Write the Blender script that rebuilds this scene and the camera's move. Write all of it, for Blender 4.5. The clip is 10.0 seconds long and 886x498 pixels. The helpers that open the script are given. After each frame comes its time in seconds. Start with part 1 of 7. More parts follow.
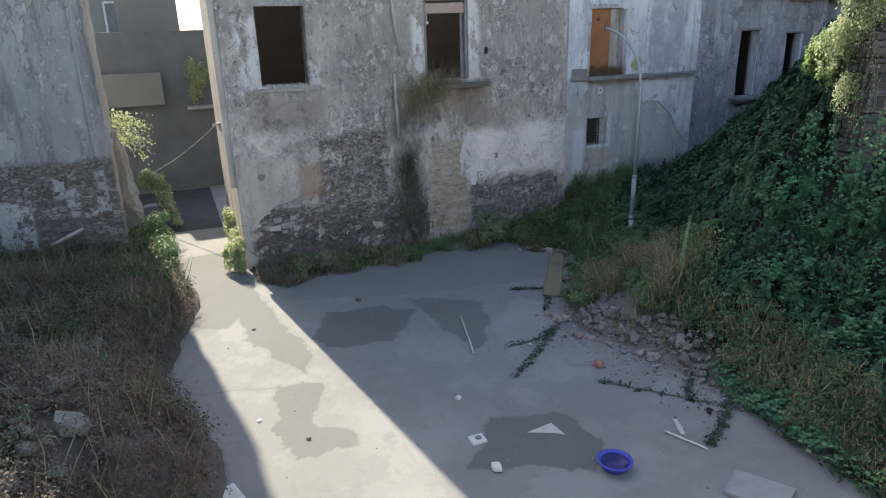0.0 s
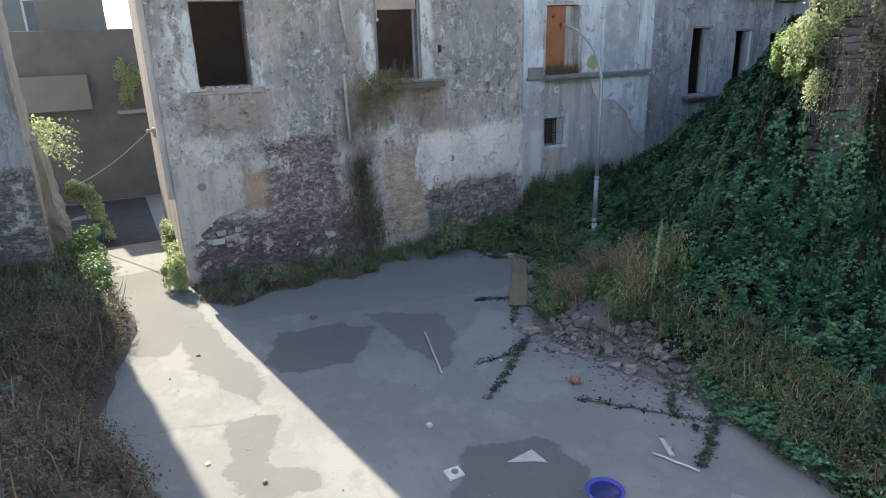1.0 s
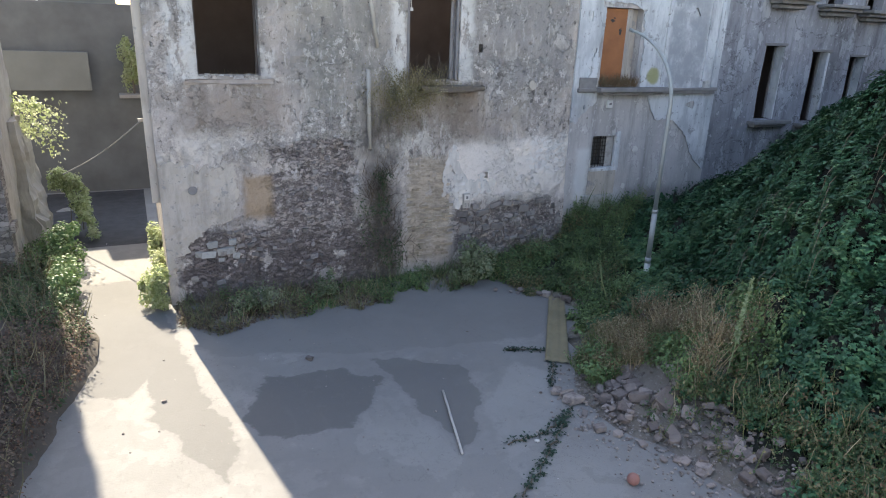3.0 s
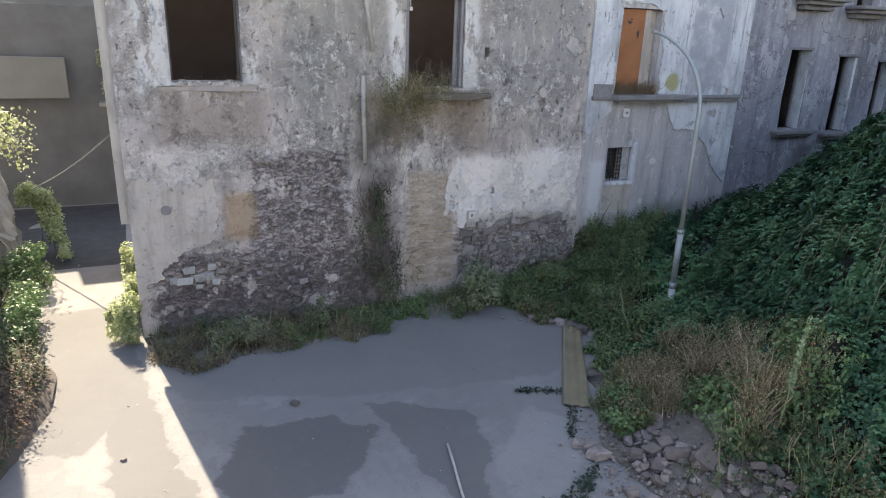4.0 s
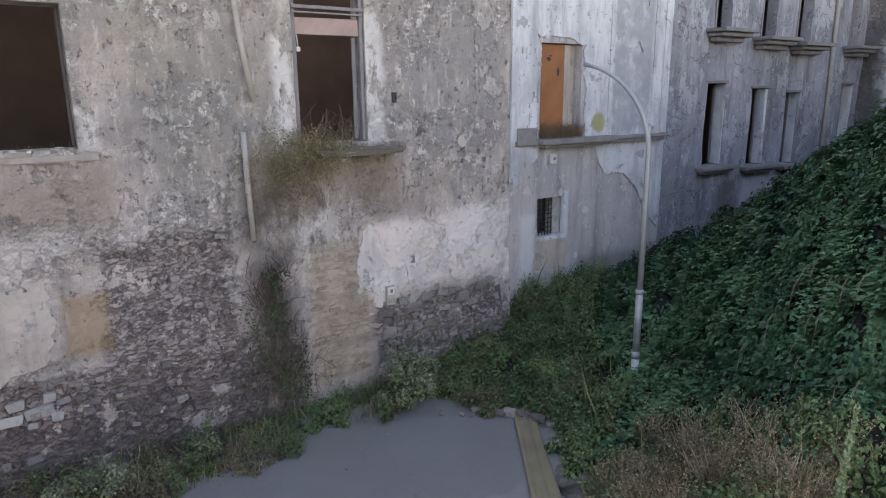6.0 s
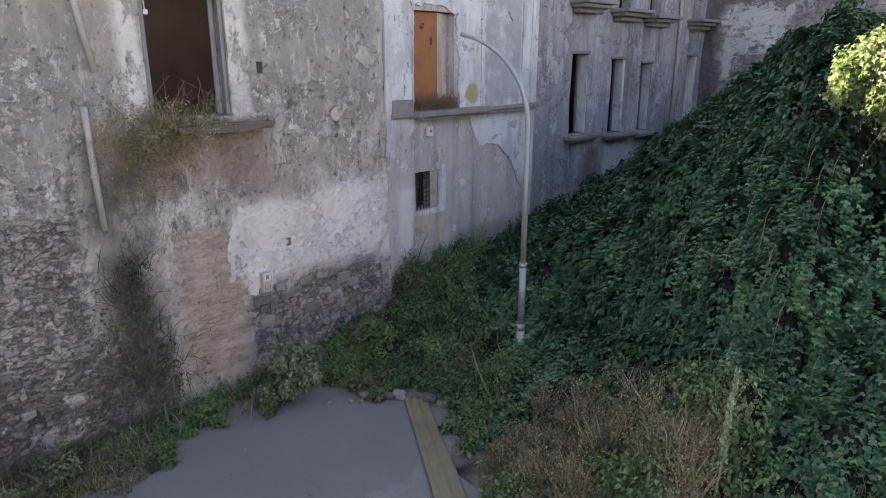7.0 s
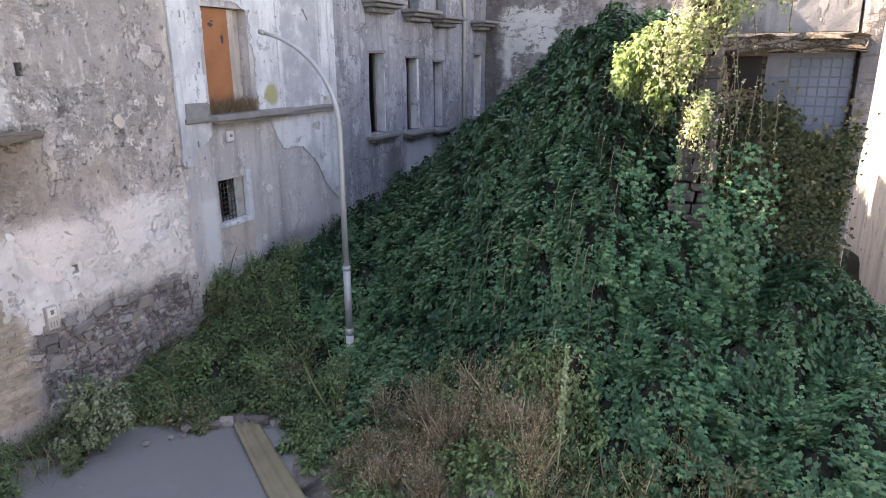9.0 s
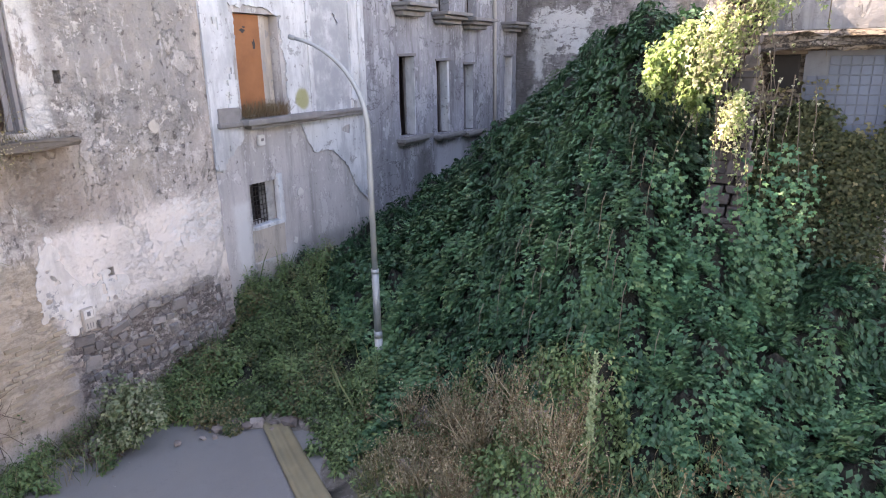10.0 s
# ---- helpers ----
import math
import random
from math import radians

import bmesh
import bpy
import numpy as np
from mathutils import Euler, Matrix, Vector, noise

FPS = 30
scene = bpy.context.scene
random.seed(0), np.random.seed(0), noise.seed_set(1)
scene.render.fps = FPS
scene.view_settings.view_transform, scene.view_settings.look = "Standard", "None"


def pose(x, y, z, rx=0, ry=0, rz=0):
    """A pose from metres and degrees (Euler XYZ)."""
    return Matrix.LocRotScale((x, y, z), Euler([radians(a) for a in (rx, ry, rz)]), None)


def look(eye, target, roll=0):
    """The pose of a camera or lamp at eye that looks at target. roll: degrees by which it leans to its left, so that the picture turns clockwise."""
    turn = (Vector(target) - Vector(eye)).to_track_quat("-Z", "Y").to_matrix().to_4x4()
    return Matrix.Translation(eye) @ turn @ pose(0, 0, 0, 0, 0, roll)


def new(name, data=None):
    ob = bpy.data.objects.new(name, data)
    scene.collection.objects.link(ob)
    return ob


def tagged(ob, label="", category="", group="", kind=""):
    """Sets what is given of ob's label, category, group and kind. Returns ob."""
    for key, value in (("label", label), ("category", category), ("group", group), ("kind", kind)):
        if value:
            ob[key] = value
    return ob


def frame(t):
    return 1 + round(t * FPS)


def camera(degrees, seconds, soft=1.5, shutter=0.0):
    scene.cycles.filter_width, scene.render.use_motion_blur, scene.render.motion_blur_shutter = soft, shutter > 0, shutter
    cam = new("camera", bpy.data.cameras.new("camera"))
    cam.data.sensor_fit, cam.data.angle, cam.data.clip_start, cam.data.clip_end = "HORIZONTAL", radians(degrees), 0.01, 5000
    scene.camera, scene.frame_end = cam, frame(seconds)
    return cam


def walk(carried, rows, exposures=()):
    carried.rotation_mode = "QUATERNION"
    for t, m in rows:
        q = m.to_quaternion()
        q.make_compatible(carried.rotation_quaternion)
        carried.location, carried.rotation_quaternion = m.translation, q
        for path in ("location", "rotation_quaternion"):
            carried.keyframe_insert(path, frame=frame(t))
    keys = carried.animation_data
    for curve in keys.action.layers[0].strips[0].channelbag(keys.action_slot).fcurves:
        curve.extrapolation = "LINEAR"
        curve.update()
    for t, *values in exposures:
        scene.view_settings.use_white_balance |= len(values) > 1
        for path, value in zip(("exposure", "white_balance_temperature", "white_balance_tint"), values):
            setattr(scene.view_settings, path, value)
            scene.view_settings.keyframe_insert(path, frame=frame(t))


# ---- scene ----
cam = camera(68.3, 10.0, 1.0)
PATH = [
    (0, -1.937, -19.383, 6.737, 71.03, 1.55, -22.44),
    (0.5, -1.937, -18.941, 6.749, 71.39, 2.32, -27.90),
    (1, -1.819, -18.308, 6.651, 70.93, 1.59, -27.35),
    (1.5, -1.682, -17.724, 6.583, 70.76, 0.08, -26.17),
    (2, -1.387, -17.044, 6.548, 71.27, -0.33, -26.23),
    (2.5, -1.118, -16.394, 6.475, 71.43, -1.69, -24.74),
    (2.7, -1.014, -16.108, 6.450, 71.20, -2.24, -24.58),
    (3.8, -0.387, -14.456, 6.321, 71.46, -0.73, -26.12),
    (4, -0.256, -14.153, 6.283, 71.82, -1.95, -25.01),
    (4.5, 0.033, -13.441, 6.183, 71.98, -1.41, -24.89),
    (5, 0.255, -12.626, 6.086, 71.96, -2.06, -26.21),
    (5.5, 0.577, -12.061, 5.994, 75.26, -0.80, -28.25),
    (5.7, 0.676, -11.843, 6.010, 76.77, 0.00, -30.72),
    (6.8, 0.891, -11.014, 6.090, 73.44, 0.12, -43.75),
    (7, 0.893, -10.952, 6.119, 73.58, -0.02, -46.30),
    (7.5, 0.889, -10.761, 6.112, 74.31, 0.07, -51.61),
    (8, 0.959, -10.626, 6.076, 74.48, 1.47, -55.53),
    (8.5, 0.933, -10.558, 6.088, 73.57, 1.60, -61.00),
    (9, 0.879, -10.523, 6.065, 73.64, 0.35, -64.32),
    (9.5, 0.940, -10.550, 6.077, 73.34, 1.53, -62.13),
    (10, 0.962, -10.554, 6.071, 73.85, 1.08, -61.61),
]
walk(cam, [(t, pose(x, y, z, rx, ry, rz)) for t, x, y, z, rx, ry, rz in PATH], [(0.0, 1.42, 7150, 12), (0.5, 1.42, 7100, 8), (1.0, 1.58, 7100, 10), (2.5, 1.9, 7300, 13), (4.0, 1.92, 7750, 17), (5.5, 2.0, 8200, 20), (7.0, 1.9, 8250, 24), (9.0, 2.43, 8500, 25), (10.0, 2.66, 8500, 27)])

# ---- light ----
world = bpy.data.worlds.new("sky")
scene.world = world
world.use_nodes = True
wn = world.node_tree.nodes
sky = wn.new("ShaderNodeTexSky")
sky.sky_type = "NISHITA"
sky.sun_disc = False
sky.sun_elevation = radians(40)
sky.sun_rotation = radians(-9)
wn["Background"].inputs["Strength"].default_value = 0.15
world.node_tree.links.new(sky.outputs[0], wn["Background"].inputs["Color"])

sun_data = bpy.data.lights.new("sun", "SUN")
sun_data.energy = 3.9
sun_data.angle = radians(0.5)
sun_data.color = (0.99, 0.965, 0.84)
sun = new("sun", sun_data)
sun.matrix_world = look((-6, 40, 34), (-6 + 0.158 * 40, 0, 34 - 0.85 * 40))


# ---- arithmetic ----
def hash2(ix, iy, seed):
    h = (ix * 374761393 + iy * 668265263 + seed * 974634777) & 0xFFFFFFFF
    h = ((h ^ (h >> 13)) * 1274126177) & 0xFFFFFFFF
    return ((h ^ (h >> 16)) & 0xFFFF) / 65535.0


def vnoise(x, y, seed=0):
    x, y = np.asarray(x, float), np.asarray(y, float)
    ix, iy = np.floor(x).astype(np.int64), np.floor(y).astype(np.int64)
    fx, fy = x - ix, y - iy
    fx, fy = fx * fx * (3 - 2 * fx), fy * fy * (3 - 2 * fy)
    a, b = hash2(ix, iy, seed), hash2(ix + 1, iy, seed)
    c, d = hash2(ix, iy + 1, seed), hash2(ix + 1, iy + 1, seed)
    return (a + (b - a) * fx) * (1 - fy) + (c + (d - c) * fx) * fy


def fbm(x, y, seed=0, octaves=4):
    """Fractal noise between about -1 and 1."""
    total, amp, norm = 0.0, 1.0, 0.0
    for k in range(octaves):
        total = total + amp * (vnoise(np.asarray(x) * 2 ** k, np.asarray(y) * 2 ** k, seed + k) - 0.5)
        norm += amp * 0.5
        amp *= 0.55
    return total / norm * 1.3


def ground_z(x, y):
    return -0.0077 * (x - 3) - 0.0136 * (y + 7)


STATIONS = (
    (0.6, (7.6, 9.0, 11.4, 14, 17, 22, 28), (0, 0.5, 1.3, 1.45, 1.5, 1.8, 3.2)),
    (-2.4, (8.1, 9.3, 11, 13, 15, 16.6, 18.2, 20, 28), (0, 0.45, 0.8, 1.7, 2.3, 2.65, 3.2, 4.0, 4.8)),
    (-4.0, (8.6, 9.5, 10.5, 12.2, 14.5, 16.5, 18.5, 28), (0, 0.45, 0.75, 2.2, 3.8, 4.5, 5.2, 5.7)),
    (-6.0, (7.1, 8.2, 9.5, 11, 12.5, 14.5, 17, 28), (0, 0.45, 0.95, 2.3, 4.0, 5.4, 6.05, 6.4)),
    (-8.0, (5.9, 7, 8, 10, 11.5, 12.6, 14, 28), (0, 0.4, 0.9, 2.5, 4.3, 6.0, 6.75, 7.2)),
    (-9.4, (6.4, 7.3, 8.5, 10, 11.3, 12.6, 14, 28), (0, 0.35, 0.9, 2.1, 3.3, 3.9, 4.2, 4.2)),
    (-11.0, (6.8, 7.7, 9, 11, 12.5, 13.2, 14, 28), (0, 0.35, 0.95, 1.9, 2.6, 2.5, 1.5, 1.0)),
    (-15.0, (6.2, 8, 11, 14, 28), (0, 0.4, 1.0, 1.0, 0.8)),
)


def heap_z(x, y):
    """Height of the overgrown heap above the yard."""
    x, y = np.asarray(x, float), np.asarray(y, float)
    rows = np.stack([np.interp(x, sx, sz) for _, sx, sz in STATIONS])
    ys = np.array([s[0] for s in STATIONS])
    k = np.clip((0.6 - y), 0, 15.59)
    pos = np.interp(k, 0.6 - ys, np.arange(len(ys)))
    i = np.clip(np.floor(pos).astype(int), 0, len(ys) - 2)
    f = pos - i
    f = f * f * (3 - 2 * f) * 0.5 + f * 0.5
    lo = np.take_along_axis(rows.reshape(len(ys), -1), i.reshape(1, -1), 0)[0].reshape(x.shape)
    hi = np.take_along_axis(rows.reshape(len(ys), -1), (i + 1).reshape(1, -1), 0)[0].reshape(x.shape)
    h = lo * (1 - f) + hi * f
    h = h * np.clip((y + 16.2) / 3, 0, 1)
    clump = fbm(x * 0.9, y * 0.9, 5, 4) * 0.5 + fbm(x * 2.6, y * 2.6, 9, 3) * 0.34 + fbm(x * 1.3, y * 3.8, 11, 3) * 0.25
    return ground_z(x, y) + h + clump * np.clip(h / 1.5, 0, 1)


def bank_z(x, y):
    """Height of the weedy bank along the building across the lane."""
    x, y = np.asarray(x, float), np.asarray(y, float)
    edge = -2.35 - 0.35 * np.sin(y * 0.8) + 0.25 * fbm(y * 0.7, y * 0.1, 3, 3)
    d = np.clip(edge - x, 0, 20)
    h = 1.5 * (1 - np.exp(-d / 1.1)) + 0.05 * d
    h = h * np.interp(y, (-17, -15, -13, -10, -6, 0, 3, 5), (0.0, 0.6, 1.35, 1.3, 1.0, 0.55, 0.3, 0.15))
    return ground_z(x, y) - 0.05 + h + fbm(x * 1.1, y * 1.1, 21, 4) * 0.28 * np.clip(d, 0, 1) * np.clip((y + 17) / 2, 0, 1)


# ---- materials ----
class Mat:
    """A node material with a few short calls."""

    def __init__(self, name, rough=0.85):
        self.m = bpy.data.materials.new(name)
        self.m.use_nodes = True
        self.t = self.m.node_tree
        self.b = self.t.nodes["Principled BSDF"]
        self.b.inputs["Roughness"].default_value = rough
        self.pos = self.t.nodes.new("ShaderNodeNewGeometry").outputs["Position"]

    def link(self, a, b):
        self.t.links.new(a, b)

    def put(self, socket, value):
        if isinstance(value, bpy.types.NodeSocket):
            self.link(value, socket)
        elif isinstance(value, tuple):
            socket.default_value = (*value, 1.0) if len(value) == 3 and len(socket.default_value) == 4 else value
        else:
            socket.default_value = value

    def math(self, op, a, b=0.0, clamp=False):
        n = self.t.nodes.new("ShaderNodeMath")
        n.operation, n.use_clamp = op, clamp
        self.put(n.inputs[0], a)
        self.put(n.inputs[1], b)
        return n.outputs[0]

    def noise(self, scale, detail=5.0, rough=0.6, vec=None, warp=0.0, colour=False):
        n = self.t.nodes.new("ShaderNodeTexNoise")
        n.inputs["Scale"].default_value, n.inputs["Detail"].default_value = scale, detail
        n.inputs["Roughness"].default_value, n.inputs["Distortion"].default_value = rough, warp
        self.link(vec or self.pos, n.inputs["Vector"])
        return n.outputs["Color" if colour else "Fac"]

    def stretch(self, x, y, z, vec=None):
        n = self.t.nodes.new("ShaderNodeMapping")
        n.inputs["Scale"].default_value = (x, y, z)
        self.link(vec or self.pos, n.inputs["Vector"])
        return n.outputs[0]

    def step(self, v, lo, hi):
        n = self.t.nodes.new("ShaderNodeMapRange")
        n.interpolation_type = "SMOOTHSTEP"
        n.inputs["From Min"].default_value, n.inputs["From Max"].default_value = lo, hi
        self.link(v, n.inputs["Value"])
        return n.outputs["Result"]

    def mix(self, f, a, b, kind="MIX"):
        n = self.t.nodes.new("ShaderNodeMix")
        n.data_type, n.blend_type = "RGBA", kind
        self.put(n.inputs["Factor"], f)
        self.put(n.inputs[6], a)
        self.put(n.inputs[7], b)
        return n.outputs[2]

    def warped(self, amp, scale):
        """The place, shaken by noise, to give patches torn outlines."""
        c = self.noise(scale, 6.0, 0.65, colour=True)
        v = self.t.nodes.new("ShaderNodeVectorMath")
        v.operation = "MULTIPLY_ADD"
        self.link(c, v.inputs[0])
        v.inputs[1].default_value = (amp, amp, amp)
        w = self.t.nodes.new("ShaderNodeVectorMath")
        w.operation = "ADD"
        self.link(self.pos, w.inputs[0])
        w.inputs[1].default_value = (-amp / 2, -amp / 2, -amp / 2)
        self.link(w.outputs[0], v.inputs[2])
        s = self.t.nodes.new("ShaderNodeSeparateXYZ")
        self.link(v.outputs[0], s.inputs[0])
        return s.outputs

    def box(self, p, u, v, cu, cv, hu, hv, soft=0.08):
        """1 inside a box of half sizes hu, hv about cu, cv in the coordinates u, v of p."""
        a = self.math("SUBTRACT", self.math("ABSOLUTE", self.math("SUBTRACT", p[u], cu)), hu)
        b = self.math("SUBTRACT", self.math("ABSOLUTE", self.math("SUBTRACT", p[v], cv)), hv)
        return self.step(self.math("MAXIMUM", a, b), soft, -soft)

    def disc(self, p, u, v, cu, cv, ru, rv, soft=0.1):
        a = self.math("DIVIDE", self.math("SUBTRACT", p[u], cu), ru)
        b = self.math("DIVIDE", self.math("SUBTRACT", p[v], cv), rv)
        r = self.math("ADD", self.math("MULTIPLY", a, a), self.math("MULTIPLY", b, b))
        return self.step(r, 1 + soft, 1 - soft)

    def bump(self, h, strength=0.5, distance=0.02):
        n = self.t.nodes.new("ShaderNodeBump")
        n.inputs["Strength"].default_value, n.inputs["Distance"].default_value = strength, distance
        self.link(h, n.inputs["Height"])
        self.link(n.outputs[0], self.b.inputs["Normal"])

    def done(self, colour):
        self.put(self.b.inputs["Base Color"], colour)
        return self.m

    def random(self, island=False):
        if island:
            return self.t.nodes.new("ShaderNodeNewGeometry").outputs["Random Per Island"]
        return self.t.nodes.new("ShaderNodeObjectInfo").outputs["Random"]


def plain(name, colour, rough=0.7, vary=0.25, scale=6.0, metal=0.0, relief=0.3):
    """A worn surface of one colour: stains at two scales and a little relief."""
    m = Mat(name, rough)
    m.b.inputs["Metallic"].default_value = metal
    dark = tuple(c * (1 - vary) for c in colour)
    light = tuple(min(c * (1 + vary * 0.6), 1) for c in colour)
    c = m.mix(m.noise(scale, 6), dark, light)
    c = m.mix(m.math("MULTIPLY", m.step(m.noise(scale * 0.28, 5), 0.5, 0.72), 0.5), c, tuple(v * 0.55 for v in colour))
    m.bump(m.noise(scale * 7, 5), relief, 0.01)
    return m.done(c)


def render_wall(name, base, dirt, pale, seed=0.0):
    """Weathered lime render with runs of dirt, torn skins, pitting and courses that show through."""
    m = Mat(name, 0.92)
    low = m.stretch(1.2, 1.2, 0.6)
    runs = m.noise(0.9, 8, 0.66, m.stretch(2.2, 2.2, 0.25))
    c = m.mix(m.step(m.noise(0.7 + seed, 9, 0.66, low), 0.36, 0.64), base, dirt)
    c = m.mix(m.math("MULTIPLY", m.step(runs, 0.47, 0.66), 0.75), c, tuple(x * 0.58 for x in dirt))
    skin = m.noise(1.1 + seed, 12, 0.67, low)
    c = m.mix(m.math("MULTIPLY", m.step(skin, 0.56, 0.572), 0.55), c, pale)
    c = m.mix(m.math("MULTIPLY", m.step(m.math("ABSOLUTE", m.math("SUBTRACT", skin, 0.556)), 0.008, 0.001), 0.5), c, tuple(x * 0.45 for x in dirt))
    c = m.mix(m.math("MULTIPLY", m.step(m.noise(1.9, 11, 0.7, low), 0.6, 0.615), 0.55), c, tuple(x * 0.6 for x in dirt))
    c = m.mix(m.math("MULTIPLY", m.step(m.noise(4.4, 10, 0.75), 0.59, 0.61), 0.6), c, tuple(min(x * 1.15, 0.8) for x in pale))
    fine = m.noise(9.0, 8, 0.72)
    c = m.mix(m.math("MULTIPLY", m.step(fine, 0.55, 0.72), 0.4), c, tuple(x * 0.5 for x in base))
    c = m.mix(m.math("MULTIPLY", m.step(m.noise(8.5, 6, 0.62), 0.66, 0.69), 0.8), c, tuple(x * 0.28 for x in base))
    courses = m.noise(2.2, 8, 0.7, m.stretch(1.4, 1.4, 5.0))
    c = m.mix(m.math("MULTIPLY", m.step(courses, 0.6, 0.68), 0.3), c, tuple(x * 0.5 for x in dirt))
    return m, c, m.math("ADD", fine, m.math("MULTIPLY", m.step(skin, 0.55, 0.575), 0.6))


def stone_cells(m, scale=6.0, shake=0.5):
    """Irregular coursed stones: (1 on the joint, a random grey for each stone)."""
    w = m.t.nodes.new("ShaderNodeVectorMath")
    w.operation = "ADD"
    m.link(m.stretch(1.0, 0.3, 2.1), w.inputs[0])
    nz = m.t.nodes.new("ShaderNodeVectorMath")
    nz.operation = "SCALE"
    nz.inputs["Scale"].default_value = shake
    m.link(m.noise(3.4, 6, 0.7, colour=True), nz.inputs[0])
    m.link(nz.outputs[0], w.inputs[1])
    out = []
    for feature, socket in (("DISTANCE_TO_EDGE", "Distance"), ("F1", "Color")):
        n = m.t.nodes.new("ShaderNodeTexVoronoi")
        n.feature = feature
        n.inputs["Scale"].default_value = scale
        m.link(w.outputs[0], n.inputs["Vector"])
        out.append(n.outputs[socket])
    grey = m.t.nodes.new("ShaderNodeSeparateColor")
    m.link(out[1], grey.inputs[0])
    return m.step(out[0], 0.1, 0.01), grey.outputs[0]


def wall_a_material():
    m = Mat("weathered_grey_render", 0.93)
    p = m.warped(0.7, 1.4)
    q = m.warped(0.26, 4.0)
    z = m.warped(0.9, 0.8)["Z"]
    low = m.stretch(1.2, 1.2, 0.55)
    # warm pinkish render that greys upwards
    c = m.mix(m.step(m.noise(0.5, 8, 0.66), 0.36, 0.64), (0.6, 0.515, 0.46), (0.43, 0.37, 0.335))
    c = m.mix(m.math("MULTIPLY", m.step(m.noise(0.9, 9, 0.68, low), 0.5, 0.7), 0.7), c, (0.3, 0.262, 0.24))
    c = m.mix(m.math("MULTIPLY", m.step(m.noise(1.3, 10, 0.72, low), 0.53, 0.66), 0.75), c, (0.7, 0.625, 0.57))
    c = m.mix(m.math("MULTIPLY", m.step(m.noise(0.38, 6, 0.6), 0.52, 0.66), 0.45), c, (0.4, 0.34, 0.25))
    # mould that runs down from the eaves
    mould = m.math("MULTIPLY", m.step(z, 3.6, 7.2), m.step(m.noise(0.75, 10, 0.7, m.stretch(1.5, 1.5, 0.45)), 0.4, 0.62))
    c = m.mix(m.math("MULTIPLY", mould, 0.72), c, (0.235, 0.222, 0.21))
    damp = m.math("MULTIPLY", m.box(p, "X", "Z", 3.9, 5.0, 1.1, 1.9, 0.6), m.step(m.noise(0.9, 10, 0.7, m.stretch(1.5, 1.5, 0.5)), 0.32, 0.56))
    c = m.mix(m.math("MULTIPLY", damp, 0.7), c, (0.21, 0.205, 0.18))
    grey = m.math("MULTIPLY", m.box(p, "X", "Z", 9.0, 7.2, 1.7, 2.4, 0.8), m.step(m.noise(0.8, 9, 0.68, m.stretch(1.4, 1.4, 0.5)), 0.3, 0.55))
    c = m.mix(m.math("MULTIPLY", grey, 0.75), c, (0.29, 0.272, 0.262))
    c = m.mix(m.math("MULTIPLY", m.step(m.noise(1.0, 8, 0.7, m.stretch(2.3, 2.3, 0.2)), 0.5, 0.68), 0.55), c, (0.27, 0.238, 0.22))
    # skins of newer and older render with crisp torn rims
    skin = m.noise(0.85, 12, 0.66, m.stretch(1.0, 1.0, 0.8))
    c = m.mix(m.math("MULTIPLY", m.step(skin, 0.552, 0.574), 0.36), c, (0.66, 0.595, 0.545))
    rim = m.math("ABSOLUTE", m.math("SUBTRACT", skin, 0.552))
    c = m.mix(m.math("MULTIPLY", m.step(rim, 0.006, 0.001), 0.16), c, (0.18, 0.16, 0.15))
    skin_b = m.noise(1.5, 12, 0.68, m.stretch(1.1, 1.1, 0.9))
    c = m.mix(m.math("MULTIPLY", m.step(skin_b, 0.58, 0.61), 0.55), c, (0.27, 0.235, 0.215))
    # smears of wash and damp at hand size
    c = m.mix(m.math("MULTIPLY", m.step(m.noise(2.6, 9, 0.7, m.stretch(1.6, 1.6, 0.6)), 0.52, 0.62), 0.4), c, (0.26, 0.235, 0.222))
    c = m.mix(m.math("MULTIPLY", m.step(m.noise(3.1, 9, 0.7, m.stretch(1.9, 1.9, 0.7)), 0.55, 0.62), 0.42), c, (0.68, 0.625, 0.585))
    # courses of small stones that print through
    joint, tone = stone_cells(m, 6.0, 0.75)
    zone = m.step(m.noise(0.7, 6, 0.62), 0.44, 0.58)
    c = m.mix(m.math("MULTIPLY", m.math("MULTIPLY", joint, zone), 0.22), c, (0.17, 0.148, 0.138))
    c = m.mix(m.math("MULTIPLY", m.math("MULTIPLY", m.step(tone, 0.7, 0.95), zone), 0.3), c, (0.66, 0.59, 0.54))
    flake = m.math("MULTIPLY", m.step(m.noise(3.6, 10, 0.74), 0.555, 0.57), zone)
    c = m.mix(m.math("MULTIPLY", flake, 0.8), c, (0.76, 0.7, 0.65))
    hole = m.math("MULTIPLY", m.step(m.noise(3.0, 10, 0.74), 0.58, 0.595), zone)
    c = m.mix(m.math("MULTIPLY", hole, 0.75), c, (0.17, 0.145, 0.13))
    pits = m.step(m.noise(7.0, 7, 0.68), 0.605, 0.63)
    c = m.mix(m.math("MULTIPLY", pits, 0.7), c, (0.13, 0.115, 0.108))
    grain = m.noise(26, 7, 0.75)
    c = m.mix(m.math("MULTIPLY", m.step(grain, 0.48, 0.7), 0.4), c, (0.2, 0.178, 0.165))
    # bare rubble masonry, damp along the foot
    rough = m.step(m.noise(1.5, 10, 0.72), 0.36, 0.5)
    bare_at = m.math("MULTIPLY", m.box(p, "X", "Z", 2.5, 0.3, 2.7, 1.35, 0.3), rough)
